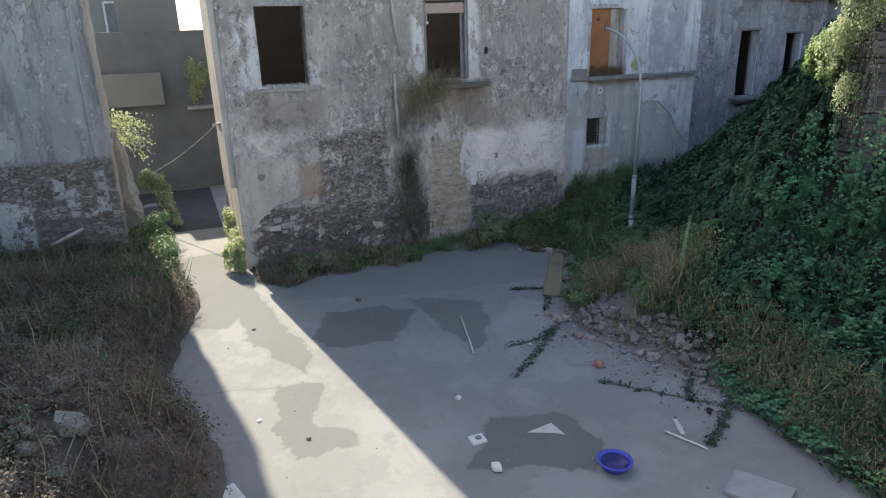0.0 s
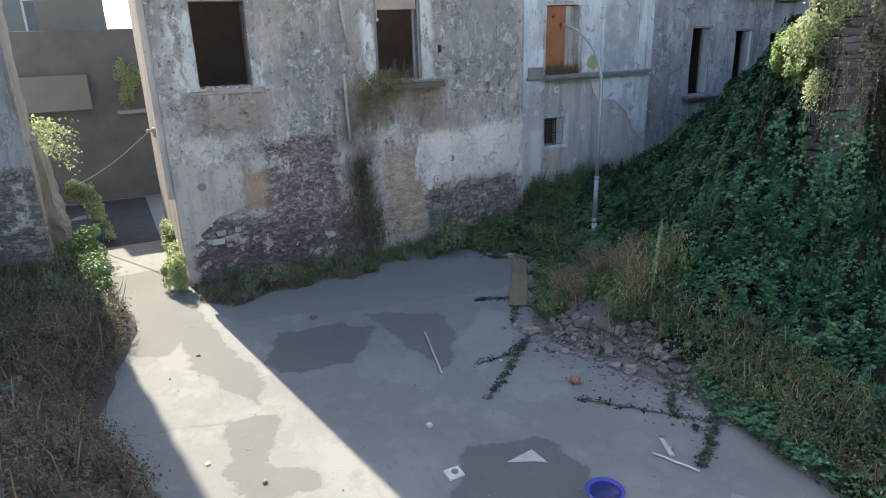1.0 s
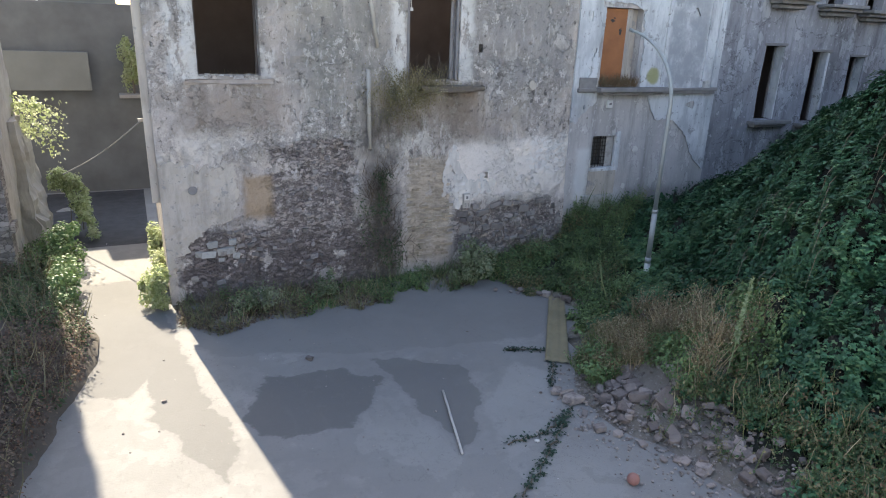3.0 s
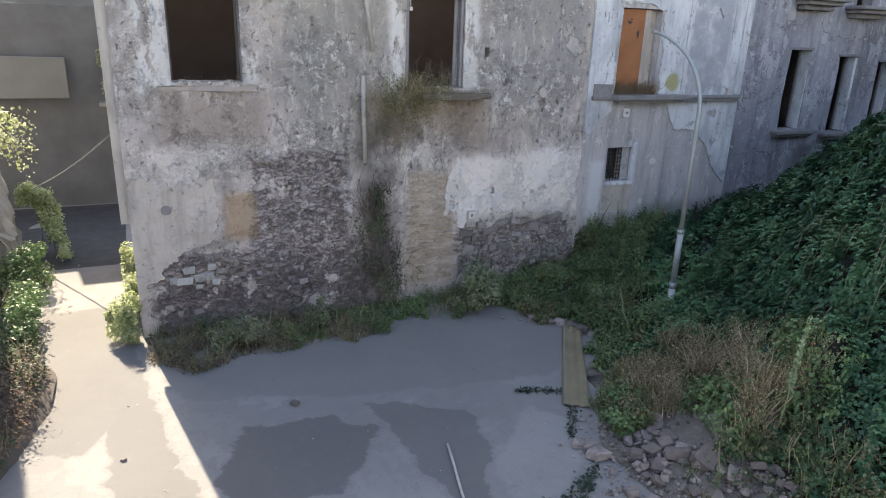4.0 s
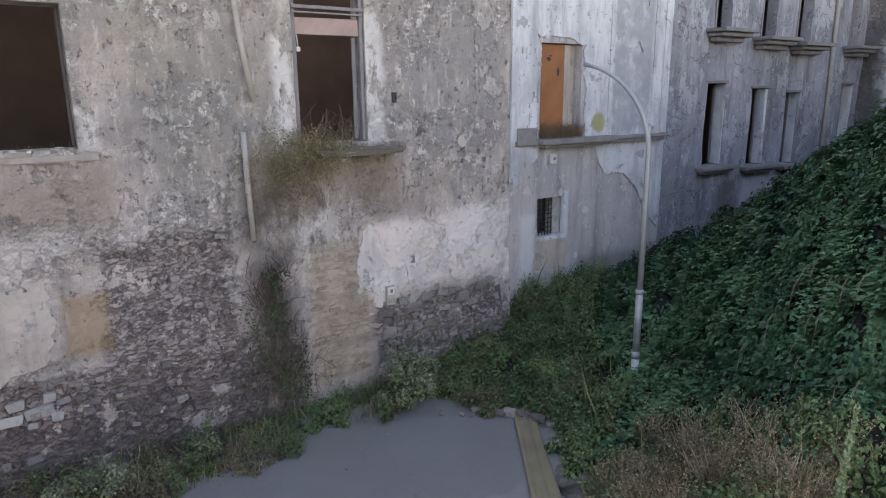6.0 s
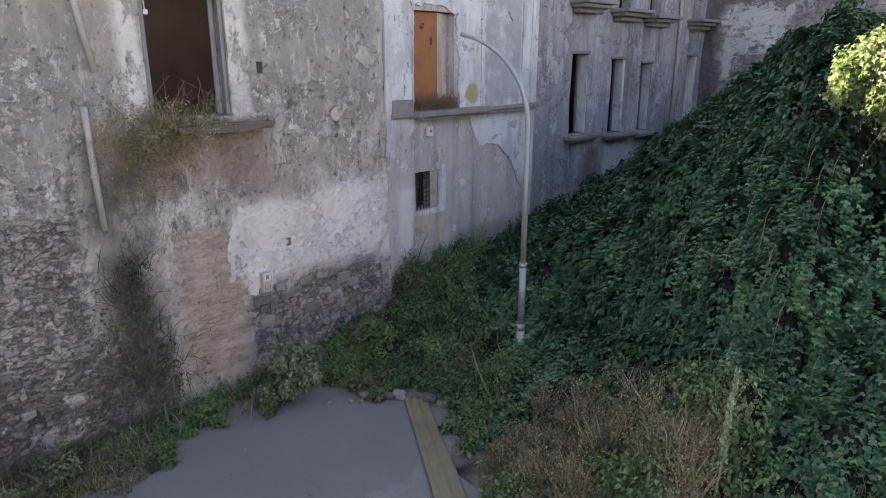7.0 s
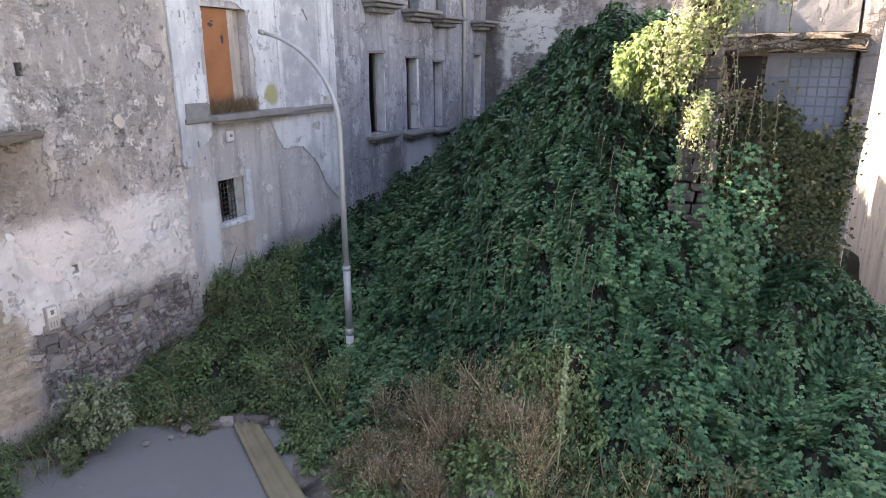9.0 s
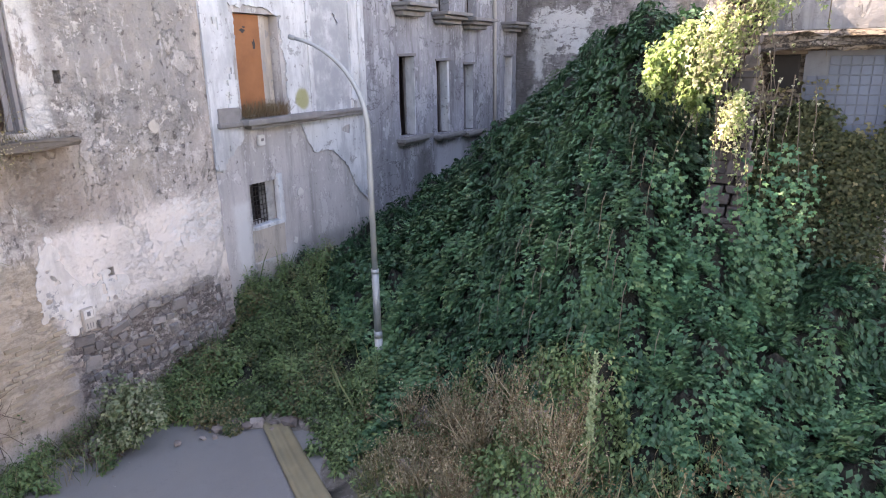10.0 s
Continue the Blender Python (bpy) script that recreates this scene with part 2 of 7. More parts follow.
    bare_at = m.math("MAXIMUM", bare_at, m.math("MULTIPLY", m.box(p, "X", "Z", 3.0, 2.35, 1.05, 1.3, 0.35), rough))
    bare_at = m.math("MAXIMUM", bare_at, m.math("MULTIPLY", m.box(p, "X", "Z", 9.0, 0.75, 2.1, 0.95, 0.25), rough))
    bare_at = m.step(bare_at, 0.2, 0.68)
    bare = m.mix(tone, (0.17, 0.132, 0.12), (0.46, 0.385, 0.345))
    bare = m.mix(m.math("MULTIPLY", m.step(m.noise(4.0, 9, 0.74), 0.5, 0.68), 0.6), bare, (0.2, 0.165, 0.155))
    bare = m.mix(m.math("MULTIPLY", joint, 0.55), bare, (0.085, 0.068, 0.063))
    bare = m.mix(m.math("MULTIPLY", m.step(m.noise(6.0, 9, 0.75), 0.57, 0.6), 0.7), bare, (0.56, 0.5, 0.465))
    damp = m.math("MULTIPLY", m.box(p, "X", "Z", 2.2, 0.0, 3.0, 1.25, 0.5), 0.62)
    bare = m.mix(damp, bare, (0.12, 0.088, 0.084))
    c = m.mix(m.math("MULTIPLY", bare_at, 0.93), c, bare)
    # limewash that thins out over the courses
    thin = m.step(m.math("ADD", m.math("MULTIPLY", m.noise(2.4, 9, 0.72, m.stretch(1.5, 1.5, 3.6)), 0.55), m.math("MULTIPLY", m.noise(1.6, 9, 0.72), 0.45)), 0.7, 0.56)
    lime = m.math("MULTIPLY", m.box(p, "X", "Z", 8.65, 2.68, 1.95, 0.8, 0.22), thin)
    c = m.mix(m.math("MULTIPLY", lime, 0.9), c, (0.84, 0.745, 0.675))
    c = m.mix(m.math("MULTIPLY", m.math("MULTIPLY", m.box(q, "X", "Z", 9.85, 3.1, 0.62, 0.5, 0.15), m.step(tone, 0.35, 0.6)), 0.75), c, (0.8, 0.75, 0.71))
    # torn scraps below the rotten sill
    scrap = m.box(p, "X", "Z", 5.9, 3.35, 0.75, 0.75, 0.25)
    c = m.mix(m.math("MULTIPLY", m.math("MULTIPLY", scrap, m.step(m.noise(2.7, 10, 0.72, low), 0.53, 0.55)), 0.85), c, (0.72, 0.665, 0.61))
    c = m.mix(m.math("MULTIPLY", m.math("MULTIPLY", scrap, m.step(m.noise(2.2, 10, 0.72, low), 0.56, 0.59)), 0.8), c, (0.16, 0.13, 0.115))
    # pale band of render beneath the corner window
    pale = m.math("MULTIPLY", m.box(p, "X", "Z", 0.35, 3.4, 0.85, 0.55, 0.2), m.step(m.noise(2.0, 9, 0.72), 0.56, 0.46))
    c = m.mix(m.math("MULTIPLY", pale, 0.8), c, (0.7, 0.625, 0.56))
    pale = m.math("MULTIPLY", m.box(p, "X", "Z", 5.75, 3.55, 0.5, 0.55, 0.2), m.step(m.noise(2.4, 9, 0.72, low), 0.53, 0.47))
    c = m.mix(m.math("MULTIPLY", pale, 0.75), c, (0.72, 0.66, 0.6))
    # brown stains under the sills
    stain = m.step(m.noise(1.1, 9, 0.7, low), 0.26, 0.56)
    c = m.mix(m.math("MULTIPLY", m.math("MULTIPLY", m.box(p, "X", "Z", 1.2, 4.45, 1.15, 0.5, 0.25), stain), 0.62), c, (0.3, 0.235, 0.19))
    c = m.mix(m.math("MULTIPLY", m.math("MULTIPLY", m.box(p, "X", "Z", 6.1, 4.4, 1.5, 0.65, 0.35), stain), 0.8), c, (0.235, 0.175, 0.13))
    c = m.mix(m.math("MULTIPLY", m.math("MULTIPLY", m.box(p, "X", "Z", 7.6, 3.75, 0.9, 0.35, 0.25), stain), 0.5), c, (0.3, 0.24, 0.2))
    # dark run beneath the rainwater pipe
    c = m.mix(m.math("MULTIPLY", m.math("MULTIPLY", m.box(p, "X", "Z", 4.75, 2.2, 0.42, 2.4, 0.35), stain), 0.85), c, (0.13, 0.11, 0.095))
    # yellow infill and ochre patch
    yellow = m.mix(m.step(m.noise(3.0, 9, 0.72, m.stretch(1.2, 1.2, 3.2)), 0.42, 0.6), (0.53, 0.43, 0.335), (0.36, 0.285, 0.215))
    c = m.mix(m.math("MULTIPLY", m.math("MULTIPLY", m.box(q, "X", "Z", 6.15, 1.75, 0.6, 1.4, 0.14), m.step(m.noise(2.2, 8, 0.72), 0.3, 0.46)), 0.88), c, yellow)
    c = m.mix(m.math("MULTIPLY", m.box(q, "X", "Z", 1.68, 2.4, 0.33, 0.5, 0.1), 0.8), c, (0.4, 0.275, 0.17))
    # pale rims beside the windows
    torn = m.step(m.noise(1.9, 10, 0.72, low), 0.44, 0.5)
    for cx, cz, hx, hz in ((5.22, 5.9, 0.17, 1.1), (7.02, 6.3, 0.26, 1.2), (0.22, 6.1, 0.3, 1.0), (2.05, 5.5, 0.12, 0.3)):
        c = m.mix(m.math("MULTIPLY", m.math("MULTIPLY", m.box(q, "X", "Z", cx, cz, hx, hz, 0.1), torn), 0.85), c, (0.69, 0.655, 0.62))
    relief = m.math("ADD", m.noise(6.0, 9, 0.72), m.math("MULTIPLY", grain, 0.35))
    relief = m.math("SUBTRACT", relief, m.math("MULTIPLY", m.math("MULTIPLY", joint, m.math("ADD", bare_at, m.math("MULTIPLY", zone, 0.3))), 0.7))
    relief = m.math("ADD", relief, m.math("MULTIPLY", m.step(skin, 0.545, 0.57), 0.5))
    m.bump(m.math("SUBTRACT", relief, m.math("MULTIPLY", pits, 0.5)), 1.0, 0.045)
    return m.done(c)


def concrete_yard():
    m = Mat("patched_concrete", 0.88)
    p = m.warped(0.75, 1.3)
    pale, grey, worn = (0.245, 0.24, 0.228), (0.118, 0.115, 0.11), (0.165, 0.161, 0.154)

    def convex(pts, soft=0.07):
        """1 inside a convex outline given anticlockwise."""
        out = None
        for (x0, y0), (x1, y1) in zip(pts, pts[1:] + pts[:1]):
            n = math.hypot(x1 - x0, y1 - y0)
            a, b = (y1 - y0) / n, -(x1 - x0) / n
            d = m.math("ADD", m.math("MULTIPLY", p["X"], a), m.math("MULTIPLY", p["Y"], b))
            d = m.math("SUBTRACT", d, a * x0 + b * y0)
            out = d if out is None else m.math("MAXIMUM", out, d)
        return m.step(out, soft, -soft)

    big = m.noise(0.5, 8, 0.6)
    c = m.mix(m.step(big, 0.4, 0.62), pale, (0.195, 0.189, 0.18))
    c = m.mix(m.math("MULTIPLY", m.step(m.noise(1.0, 9, 0.66), 0.52, 0.57), 0.4), c, (0.25, 0.244, 0.233))
    # a greyer pour along the facade
    mask = m.math("MULTIPLY", convex([(0.2, -3.6), (3.0, -4.1), (6.2, -5.2), (8.8, -3.0), (7.5, 0.5), (-1.0, 0.5)]), 0.6)
    dark = (
        [(0.2, -5.75), (1.25, -7.3), (1.95, -6.5), (2.5, -6.45), (3.05, -5.3), (2.4, -4.55), (0.9, -4.35)],
        [(3.5, -9.3), (4.0, -8.1), (4.35, -6.65), (5.2, -5.5), (2.9, -4.3), (3.1, -5.7), (3.35, -7.8)],
        [(-1.15, -6.7), (-0.2, -7.3), (0.15, -6.5), (-0.1, -4.8), (-0.45, -2.5), (-2.2, -1.3), (-1.5, -4.4), (-1.15, -5.2)],
        [(-2.4, -3.7), (-1.5, -4.4), (-0.5, -2.5), (-0.8, 2.0), (-2.6, 2.0)],
        [(-1.2, -9.8), (-0.4, -9.2), (0.1, -8.1), (0.05, -7.7), (-0.85, -7.5), (-1.0, -8.6)],
        [(-0.9, -10.1), (0.2, -10.2), (0.15, -9.8), (-0.4, -9.1), (-1.1, -9.5)],
        [(0.6, -9.9), (1.2, -11.3), (3.4, -12.3), (3.95, -11.7), (3.85, -10.4), (3.15, -9.65), (2.55, -10.3), (1.4, -9.95)],
    )
    for k, pts in enumerate(dark):
        mask = m.math("MAXIMUM", mask, m.math("MULTIPLY", convex(pts), (1.0, 0.85, 0.8, 0.75, 0.85, 0.8, 1.0)[k]))
    mask = m.math("MAXIMUM", mask, m.math("MULTIPLY", m.step(m.noise(0.62, 11, 0.62), 0.5, 0.53), 0.42))
    light = convex([(4.35, -6.7), (3.95, -8.3), (4.9, -7.9), (5.8, -7.1), (6.2, -6.1), (5.75, -5.55)])
    mask = m.math("MULTIPLY", mask, m.math("SUBTRACT", 1.0, m.math("MULTIPLY", light, 0.85)))
    c = m.mix(m.math("MULTIPLY", mask, 0.9), c, grey)
    c = m.mix(m.math("MULTIPLY", light, 0.5), c, (0.28, 0.273, 0.26))
    # pale crust along the rim of the patches
    rim = m.math("MULTIPLY", m.step(mask, 0.15, 0.4), m.step(mask, 0.75, 0.5))
    c = m.mix(m.math("MULTIPLY", rim, 0.25), c, (0.28, 0.272, 0.26))
    c = m.mix(m.math("MULTIPLY", m.step(m.noise(3.2, 9, 0.72), 0.55, 0.68), 0.45), c, worn)
    c = m.mix(m.math("MULTIPLY", m.step(m.noise(1.5, 7, 0.7, m.stretch(2.4, 0.4, 1)), 0.56, 0.7), 0.3), c, (0.16, 0.155, 0.148))
    c = m.mix(m.step(m.noise(9.0, 6, 0.7), 0.69, 0.72), c, (0.42, 0.4, 0.38))
    grit = m.noise(34, 6, 0.7)
    c = m.mix(m.math("MULTIPLY", m.step(grit, 0.5, 0.72), 0.4), c, (0.165, 0.16, 0.155))
    crack = m.math("ABSOLUTE", m.math("SUBTRACT", m.noise(0.55, 7, 0.6, None, 0.4), 0.47))
    c = m.mix(m.math("MULTIPLY", m.step(crack, 0.0012, 0.0004), 0.6), c, (0.12, 0.115, 0.108))
    line = m.math("ABSOLUTE", m.math("SUBTRACT", m.math("ADD", p["Y"], m.math("MULTIPLY", p["X"], 0.3)), -7.85))
    c = m.mix(m.math("MULTIPLY", m.math("MULTIPLY", m.step(line, 0.035, 0.008), m.step(p["X"], 0.2, -0.1)), 0.5), c, (0.14, 0.135, 0.128))
    m.bump(m.math("SUBTRACT", grit, m.math("MULTIPLY", mask, 0.5)), 0.45, 0.014)
    return m.done(c)


def leaf_material(name, greens, rough=0.5, glow=0.2, gloss=0.35):
    m = Mat(name, rough)
    r = m.random(True)
    ramp = m.t.nodes.new("ShaderNodeValToRGB")
    for k, g in enumerate(greens):
        e = ramp.color_ramp.elements[k] if k < 2 else ramp.color_ramp.elements.new(1.0)
        e.position, e.color = k / (len(greens) - 1), (*g, 1)
    m.link(r, ramp.inputs[0])
    c = m.mix(m.math("MULTIPLY", m.step(m.noise(0.9, 4), 0.45, 0.7), 0.55), ramp.outputs[0], tuple(x * 0.6 for x in greens[0]))
    c = m.mix(m.math("MULTIPLY", m.step(m.noise(0.55, 4, 0.6, m.stretch(1.3, 1.3, 0.6)), 0.52, 0.64), 0.5), c, tuple(x * 1.05 for x in greens[-1]))
    c = m.mix(m.math("MULTIPLY", m.noise(45, 3), 0.25), c, tuple(x * 0.5 for x in greens[0]))
    m.put(m.b.inputs["Base Color"], c)
    m.b.inputs["Specular IOR Level"].default_value = gloss
    tr = m.t.nodes.new("ShaderNodeBsdfTranslucent")
    m.link(c, tr.inputs["Color"])
    mx = m.t.nodes.new("ShaderNodeMixShader")
    mx.inputs[0].default_value = glow
    m.link(m.b.outputs[0], mx.inputs[1])
    m.link(tr.outputs[0], mx.inputs[2])
    m.link(mx.outputs[0], m.t.nodes["Material Output"].inputs["Surface"])
    return m.m


def stone_material(name, a, b, island=False):
    m = Mat(name, 0.9)
    c = m.mix(m.random(island), a, b)
    c = m.mix(m.math("MULTIPLY", m.step(m.noise(7, 7, 0.7), 0.45, 0.7), 0.6), c, tuple(x * 0.5 for x in a))
    m.bump(m.noise(26, 6, 0.7), 0.6, 0.02)
    return m.done(c)


WALL_A = wall_a_material()
YARD = concrete_yard()


def grey_lower():
    m, c, fine = render_wall("grey_cement_render", (0.5, 0.468, 0.46), (0.4, 0.375, 0.368), (0.58, 0.555, 0.545), 0.3)
    p = m.warped(0.3, 3.0)
    c = m.mix(m.math("MULTIPLY", m.box(p, "X", "Z", 11.1, 2.4, 0.22, 0.75, 0.1), 0.8), c, (0.62, 0.62, 0.62))
    c = m.mix(m.math("MULTIPLY", m.box(p, "X", "Z", 12.0, 1.6, 0.6, 0.35, 0.1), 0.6), c, (0.55, 0.54, 0.54))
    c = m.mix(m.math("MULTIPLY", m.box(p, "X", "Z", 14.4, 1.3, 1.5, 0.5, 0.2), 0.5), c, (0.13, 0.12, 0.12))
    m.bump(fine, 0.5, 0.02)
    return m.done(c)


def white_plaster(name="flaking_white_plaster", base=(0.63, 0.635, 0.645), dirt=(0.44, 0.45, 0.47), stain=True):
    m = Mat(name, 0.9)
    c = m.mix(m.step(m.noise(1.0, 9, 0.68, m.stretch(1.3, 1.3, 0.6)), 0.42, 0.64), base, dirt)
    c = m.mix(m.math("MULTIPLY", m.step(m.noise(1.0, 7, 0.65, m.stretch(2.2, 2.2, 0.4)), 0.46, 0.66), 0.7), c, tuple(x * 0.7 for x in dirt))
    c = m.mix(m.math("MULTIPLY", m.step(m.noise(2.6, 11, 0.72), 0.585, 0.605), 0.75), c, (0.27, 0.262, 0.265))
    c = m.mix(m.math("MULTIPLY", m.step(m.noise(8.0, 7, 0.66), 0.63, 0.66), 0.7), c, (0.2, 0.19, 0.19))
    if stain:
        p = m.warped(0.2, 4.0)
        c = m.mix(m.math("MULTIPLY", m.disc(p, "X", "Z", 13.35, 5.25, 0.24, 0.24, 0.5), 0.85), c, (0.3, 0.28, 0.1))
        # bare grey panel between the two narrow strips
        c = m.mix(m.math("MULTIPLY", m.box(p, "X", "Z", 14.55, 6.6, 0.72, 1.75, 0.06), m.step(m.noise(1.6, 9, 0.72), 0.3, 0.6)), c, (0.33, 0.337, 0.357))
    m.bump(m.noise(14, 8, 0.7), 0.5, 0.02)
    return m.done(c)


GREY_RENDER = grey_lower()
WHITE = white_plaster()
CREAM = white_plaster("bare_cream_plaster", (0.5, 0.442, 0.385), (0.4, 0.35, 0.305), False)
LIMEWASH = white_plaster("limewashed_plaster", (0.7, 0.65, 0.605), (0.56, 0.51, 0.47), False)


def wall_c_material():
    m, c, fine = render_wall("mauve_grey_render", (0.37, 0.365, 0.39), (0.265, 0.26, 0.28), (0.5, 0.495, 0.52), 0.2)
    p = m.warped(0.5, 1.5)
    crack = m.math("ABSOLUTE", m.math("SUBTRACT", m.noise(0.55, 8, 0.62, None, 0.6), 0.5))
    c = m.mix(m.math("MULTIPLY", m.step(crack, 0.006, 0.002), 0.85), c, (0.1, 0.095, 0.1))
    c = m.mix(m.math("MULTIPLY", m.step(m.noise(1.0, 8, 0.7, m.stretch(2.0, 2.0, 0.3)), 0.52, 0.68), 0.5), c, (0.15, 0.14, 0.15))
    c = m.mix(m.math("MULTIPLY", m.box(p, "X", "Z", 20.0, 2.4, 0.5, 0.8, 0.15), 0.7), c, (0.13, 0.125, 0.13))
    c = m.mix(m.math("MULTIPLY", m.box(p, "X", "Z", 21.8, 2.6, 0.9, 0.6, 0.15), 0.7), c, (0.56, 0.56, 0.6))
    m.bump(fine, 0.6, 0.025)
    return m.done(c)


WALL_C = wall_c_material()


def far_wall_material():
    m, c, fine = render_wall("patchy_rubble_render", (0.36, 0.335, 0.33), (0.2, 0.183, 0.18), (0.52, 0.5, 0.49), 0.5)
    p = m.warped(1.5, 0.9)
    q = m.warped(0.5, 3.5)
    courses = m.noise(2.6, 8, 0.74, m.stretch(1.4, 1.4, 4.5), 0.3)
    c = m.mix(m.math("MULTIPLY", m.step(courses, 0.5, 0.6), 0.7), c, (0.1, 0.088, 0.085))
    patch = m.math("MULTIPLY", m.box(p, "Y", "Z", -1.4, 7.1, 1.3, 1.0, 0.06), m.step(m.noise(1.9, 10, 0.75, m.stretch(1, 1, 1.6), 0.6), 0.56, 0.5))
    c = m.mix(m.math("MULTIPLY", patch, 0.9), c, (0.62, 0.61, 0.6))
    c = m.mix(m.math("MULTIPLY", m.box(q, "Y", "Z", -0.5, 6.0, 0.16, 0.8, 0.08), 0.9), c, (0.6, 0.59, 0.58))
    c = m.mix(m.math("MULTIPLY", m.box(p, "Y", "Z", 0.2, 5.5, 0.5, 3.0, 0.2), 0.7), c, (0.1, 0.09, 0.09))
    m.bump(m.math("ADD", fine, courses), 0.9, 0.05)
    return m.done(c)


FAR_WALL = far_wall_material()


def wall_d_material():
    m, c, fine = render_wall("crumbling_grey_plaster", (0.36, 0.355, 0.355), (0.27, 0.265, 0.27), (0.43, 0.42, 0.41), 0.15)
    p = m.warped(0.7, 1.3)
    q = m.warped(0.35, 3.0)
    joint, tone = stone_cells(m, 5.0, 0.5)
    bare = m.mix(tone, (0.14, 0.118, 0.105), (0.36, 0.32, 0.285))
    bare = m.mix(m.math("MULTIPLY", joint, 0.8), bare, (0.06, 0.05, 0.046))
    bare = m.mix(m.math("MULTIPLY", m.step(m.noise(1.2, 8, 0.7), 0.45, 0.62), 0.6), bare, (0.13, 0.11, 0.1))
    fallen = m.math("MULTIPLY", m.step(p["Z"], 3.45, 3.15), m.step(p["X"], -7.6, -7.2))
    c = m.mix(m.math("MULTIPLY", fallen, 0.92), c, bare)
    torn = m.step(m.noise(2.2, 9, 0.72), 0.56, 0.5)
    for cx, cz, hx, hz in ((-5.15, 2.55, 0.3, 0.35), (-4.75, 1.9, 0.42, 0.28), (-6.55, 1.5, 0.45, 0.75), (-4.2, 2.3, 0.12, 0.6)):
        c = m.mix(m.math("MULTIPLY", m.math("MULTIPLY", m.box(q, "X", "Z", cx, cz, hx, hz, 0.08), torn), 0.9), c, (0.52, 0.51, 0.5))
    m.bump(m.math("SUBTRACT", fine, m.math("MULTIPLY", m.math("MULTIPLY", joint, fallen), 0.8)), 0.8, 0.04)
    return m.done(c)


WALL_D = wall_d_material()


def brown_wall():
    m, c, fine = render_wall("brown_rubble_masonry", (0.25, 0.2, 0.16), (0.15, 0.125, 0.1), (0.36, 0.31, 0.26), 0.4)
    joint, tone = stone_cells(m, 5.0, 0.5)
    c = m.mix(0.55, c, m.mix(tone, (0.13, 0.105, 0.085), (0.36, 0.29, 0.225)))
    m.bump(m.math("SUBTRACT", fine, joint), 0.9, 0.05)
    return m.done(m.mix(m.math("MULTIPLY", joint, 0.8), c, (0.05, 0.042, 0.036)))


BROWN_WALL = brown_wall()
LANE_SIDE = plain("streaked_lane_plaster", (0.36, 0.33, 0.29), 0.95, 0.55, 1.6, relief=0.9)
EARTH = plain("dry_stony_earth", (0.1, 0.085, 0.07), 0.95, 0.4, 4.0, relief=0.8)


def heap_soil():
    m = Mat("shade_dark_litter_and_earth", 0.95)
    q = m.warped(0.8, 1.5)
    # litter painted near black: the deep shade between the leaves is in this colour
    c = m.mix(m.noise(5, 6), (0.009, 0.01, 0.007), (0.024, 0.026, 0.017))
    earth = m.mix(m.noise(6, 7, 0.7), (0.13, 0.112, 0.092), (0.26, 0.235, 0.205))
    earth = m.mix(m.step(m.noise(11, 6, 0.7), 0.56, 0.62), earth, (0.28, 0.26, 0.24))
    bare = 0.0
    for cx, cy, rx, ry in ((7.7, -7.2, 1.7, 1.9), (8.4, -4.4, 0.9, 1.2), (8.6, -3.0, 0.8, 1.3), (6.8, -11.6, 0.8, 2.2), (6.4, -9.3, 1.0, 1.7), (7.8, -1.6, 0.8, 1.5)):
        bare = m.math("MAXIMUM", bare, m.disc(q, "X", "Y", cx, cy, rx, ry, 0.35))
    m.bump(m.noise(14, 7, 0.75), 0.9, 0.05)
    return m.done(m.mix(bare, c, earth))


HEAP_SOIL = heap_soil()
IVY = leaf_material("ivy_leaf", ((0.032, 0.105, 0.053), (0.055, 0.168, 0.083), (0.082, 0.22, 0.105), (0.16, 0.29, 0.125)), 0.45, 0.1, 0.38)
# darker copy of the ivy green; shade beneath the shoots is in its colour
IVY_SHADE = leaf_material("ivy_leaf_painted_shade", ((0.018, 0.06, 0.033), (0.032, 0.1, 0.05), (0.05, 0.135, 0.066)), 0.5, 0.1, 0.3)
WEED_DEEP = leaf_material("low_weed_leaf", ((0.03, 0.06, 0.026), (0.06, 0.105, 0.043), (0.1, 0.145, 0.065)), 0.55, 0.1, 0.3)
RUST_DARK = leaf_material("dark_rusty_dock", ((0.14, 0.085, 0.06), (0.25, 0.145, 0.1), (0.22, 0.175, 0.11)), 0.8, 0.12, 0.2)
BROWN_WEED = leaf_material("dead_brown_leaf", ((0.08, 0.058, 0.05), (0.145, 0.105, 0.085), (0.23, 0.18, 0.135)), 0.8, 0.1, 0.2)
IVY_YOUNG = leaf_material("young_vine_leaf", ((0.07, 0.145, 0.065), (0.1, 0.19, 0.08), (0.15, 0.23, 0.1)))
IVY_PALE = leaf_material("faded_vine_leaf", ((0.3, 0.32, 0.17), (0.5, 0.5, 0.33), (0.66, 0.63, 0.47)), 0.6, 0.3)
OLIVE = leaf_material("olive_weed_leaf", ((0.12, 0.115, 0.055), (0.21, 0.19, 0.092), (0.32, 0.28, 0.15)))
RUNNER = leaf_material("dark_creeper_leaf", ((0.012, 0.032, 0.022), (0.02, 0.052, 0.034), (0.036, 0.075, 0.046)), 0.5, 0.1)
SILL_WEED = leaf_material("yellowing_weed_leaf", ((0.13, 0.11, 0.045), (0.235, 0.19, 0.08), (0.36, 0.29, 0.145)))
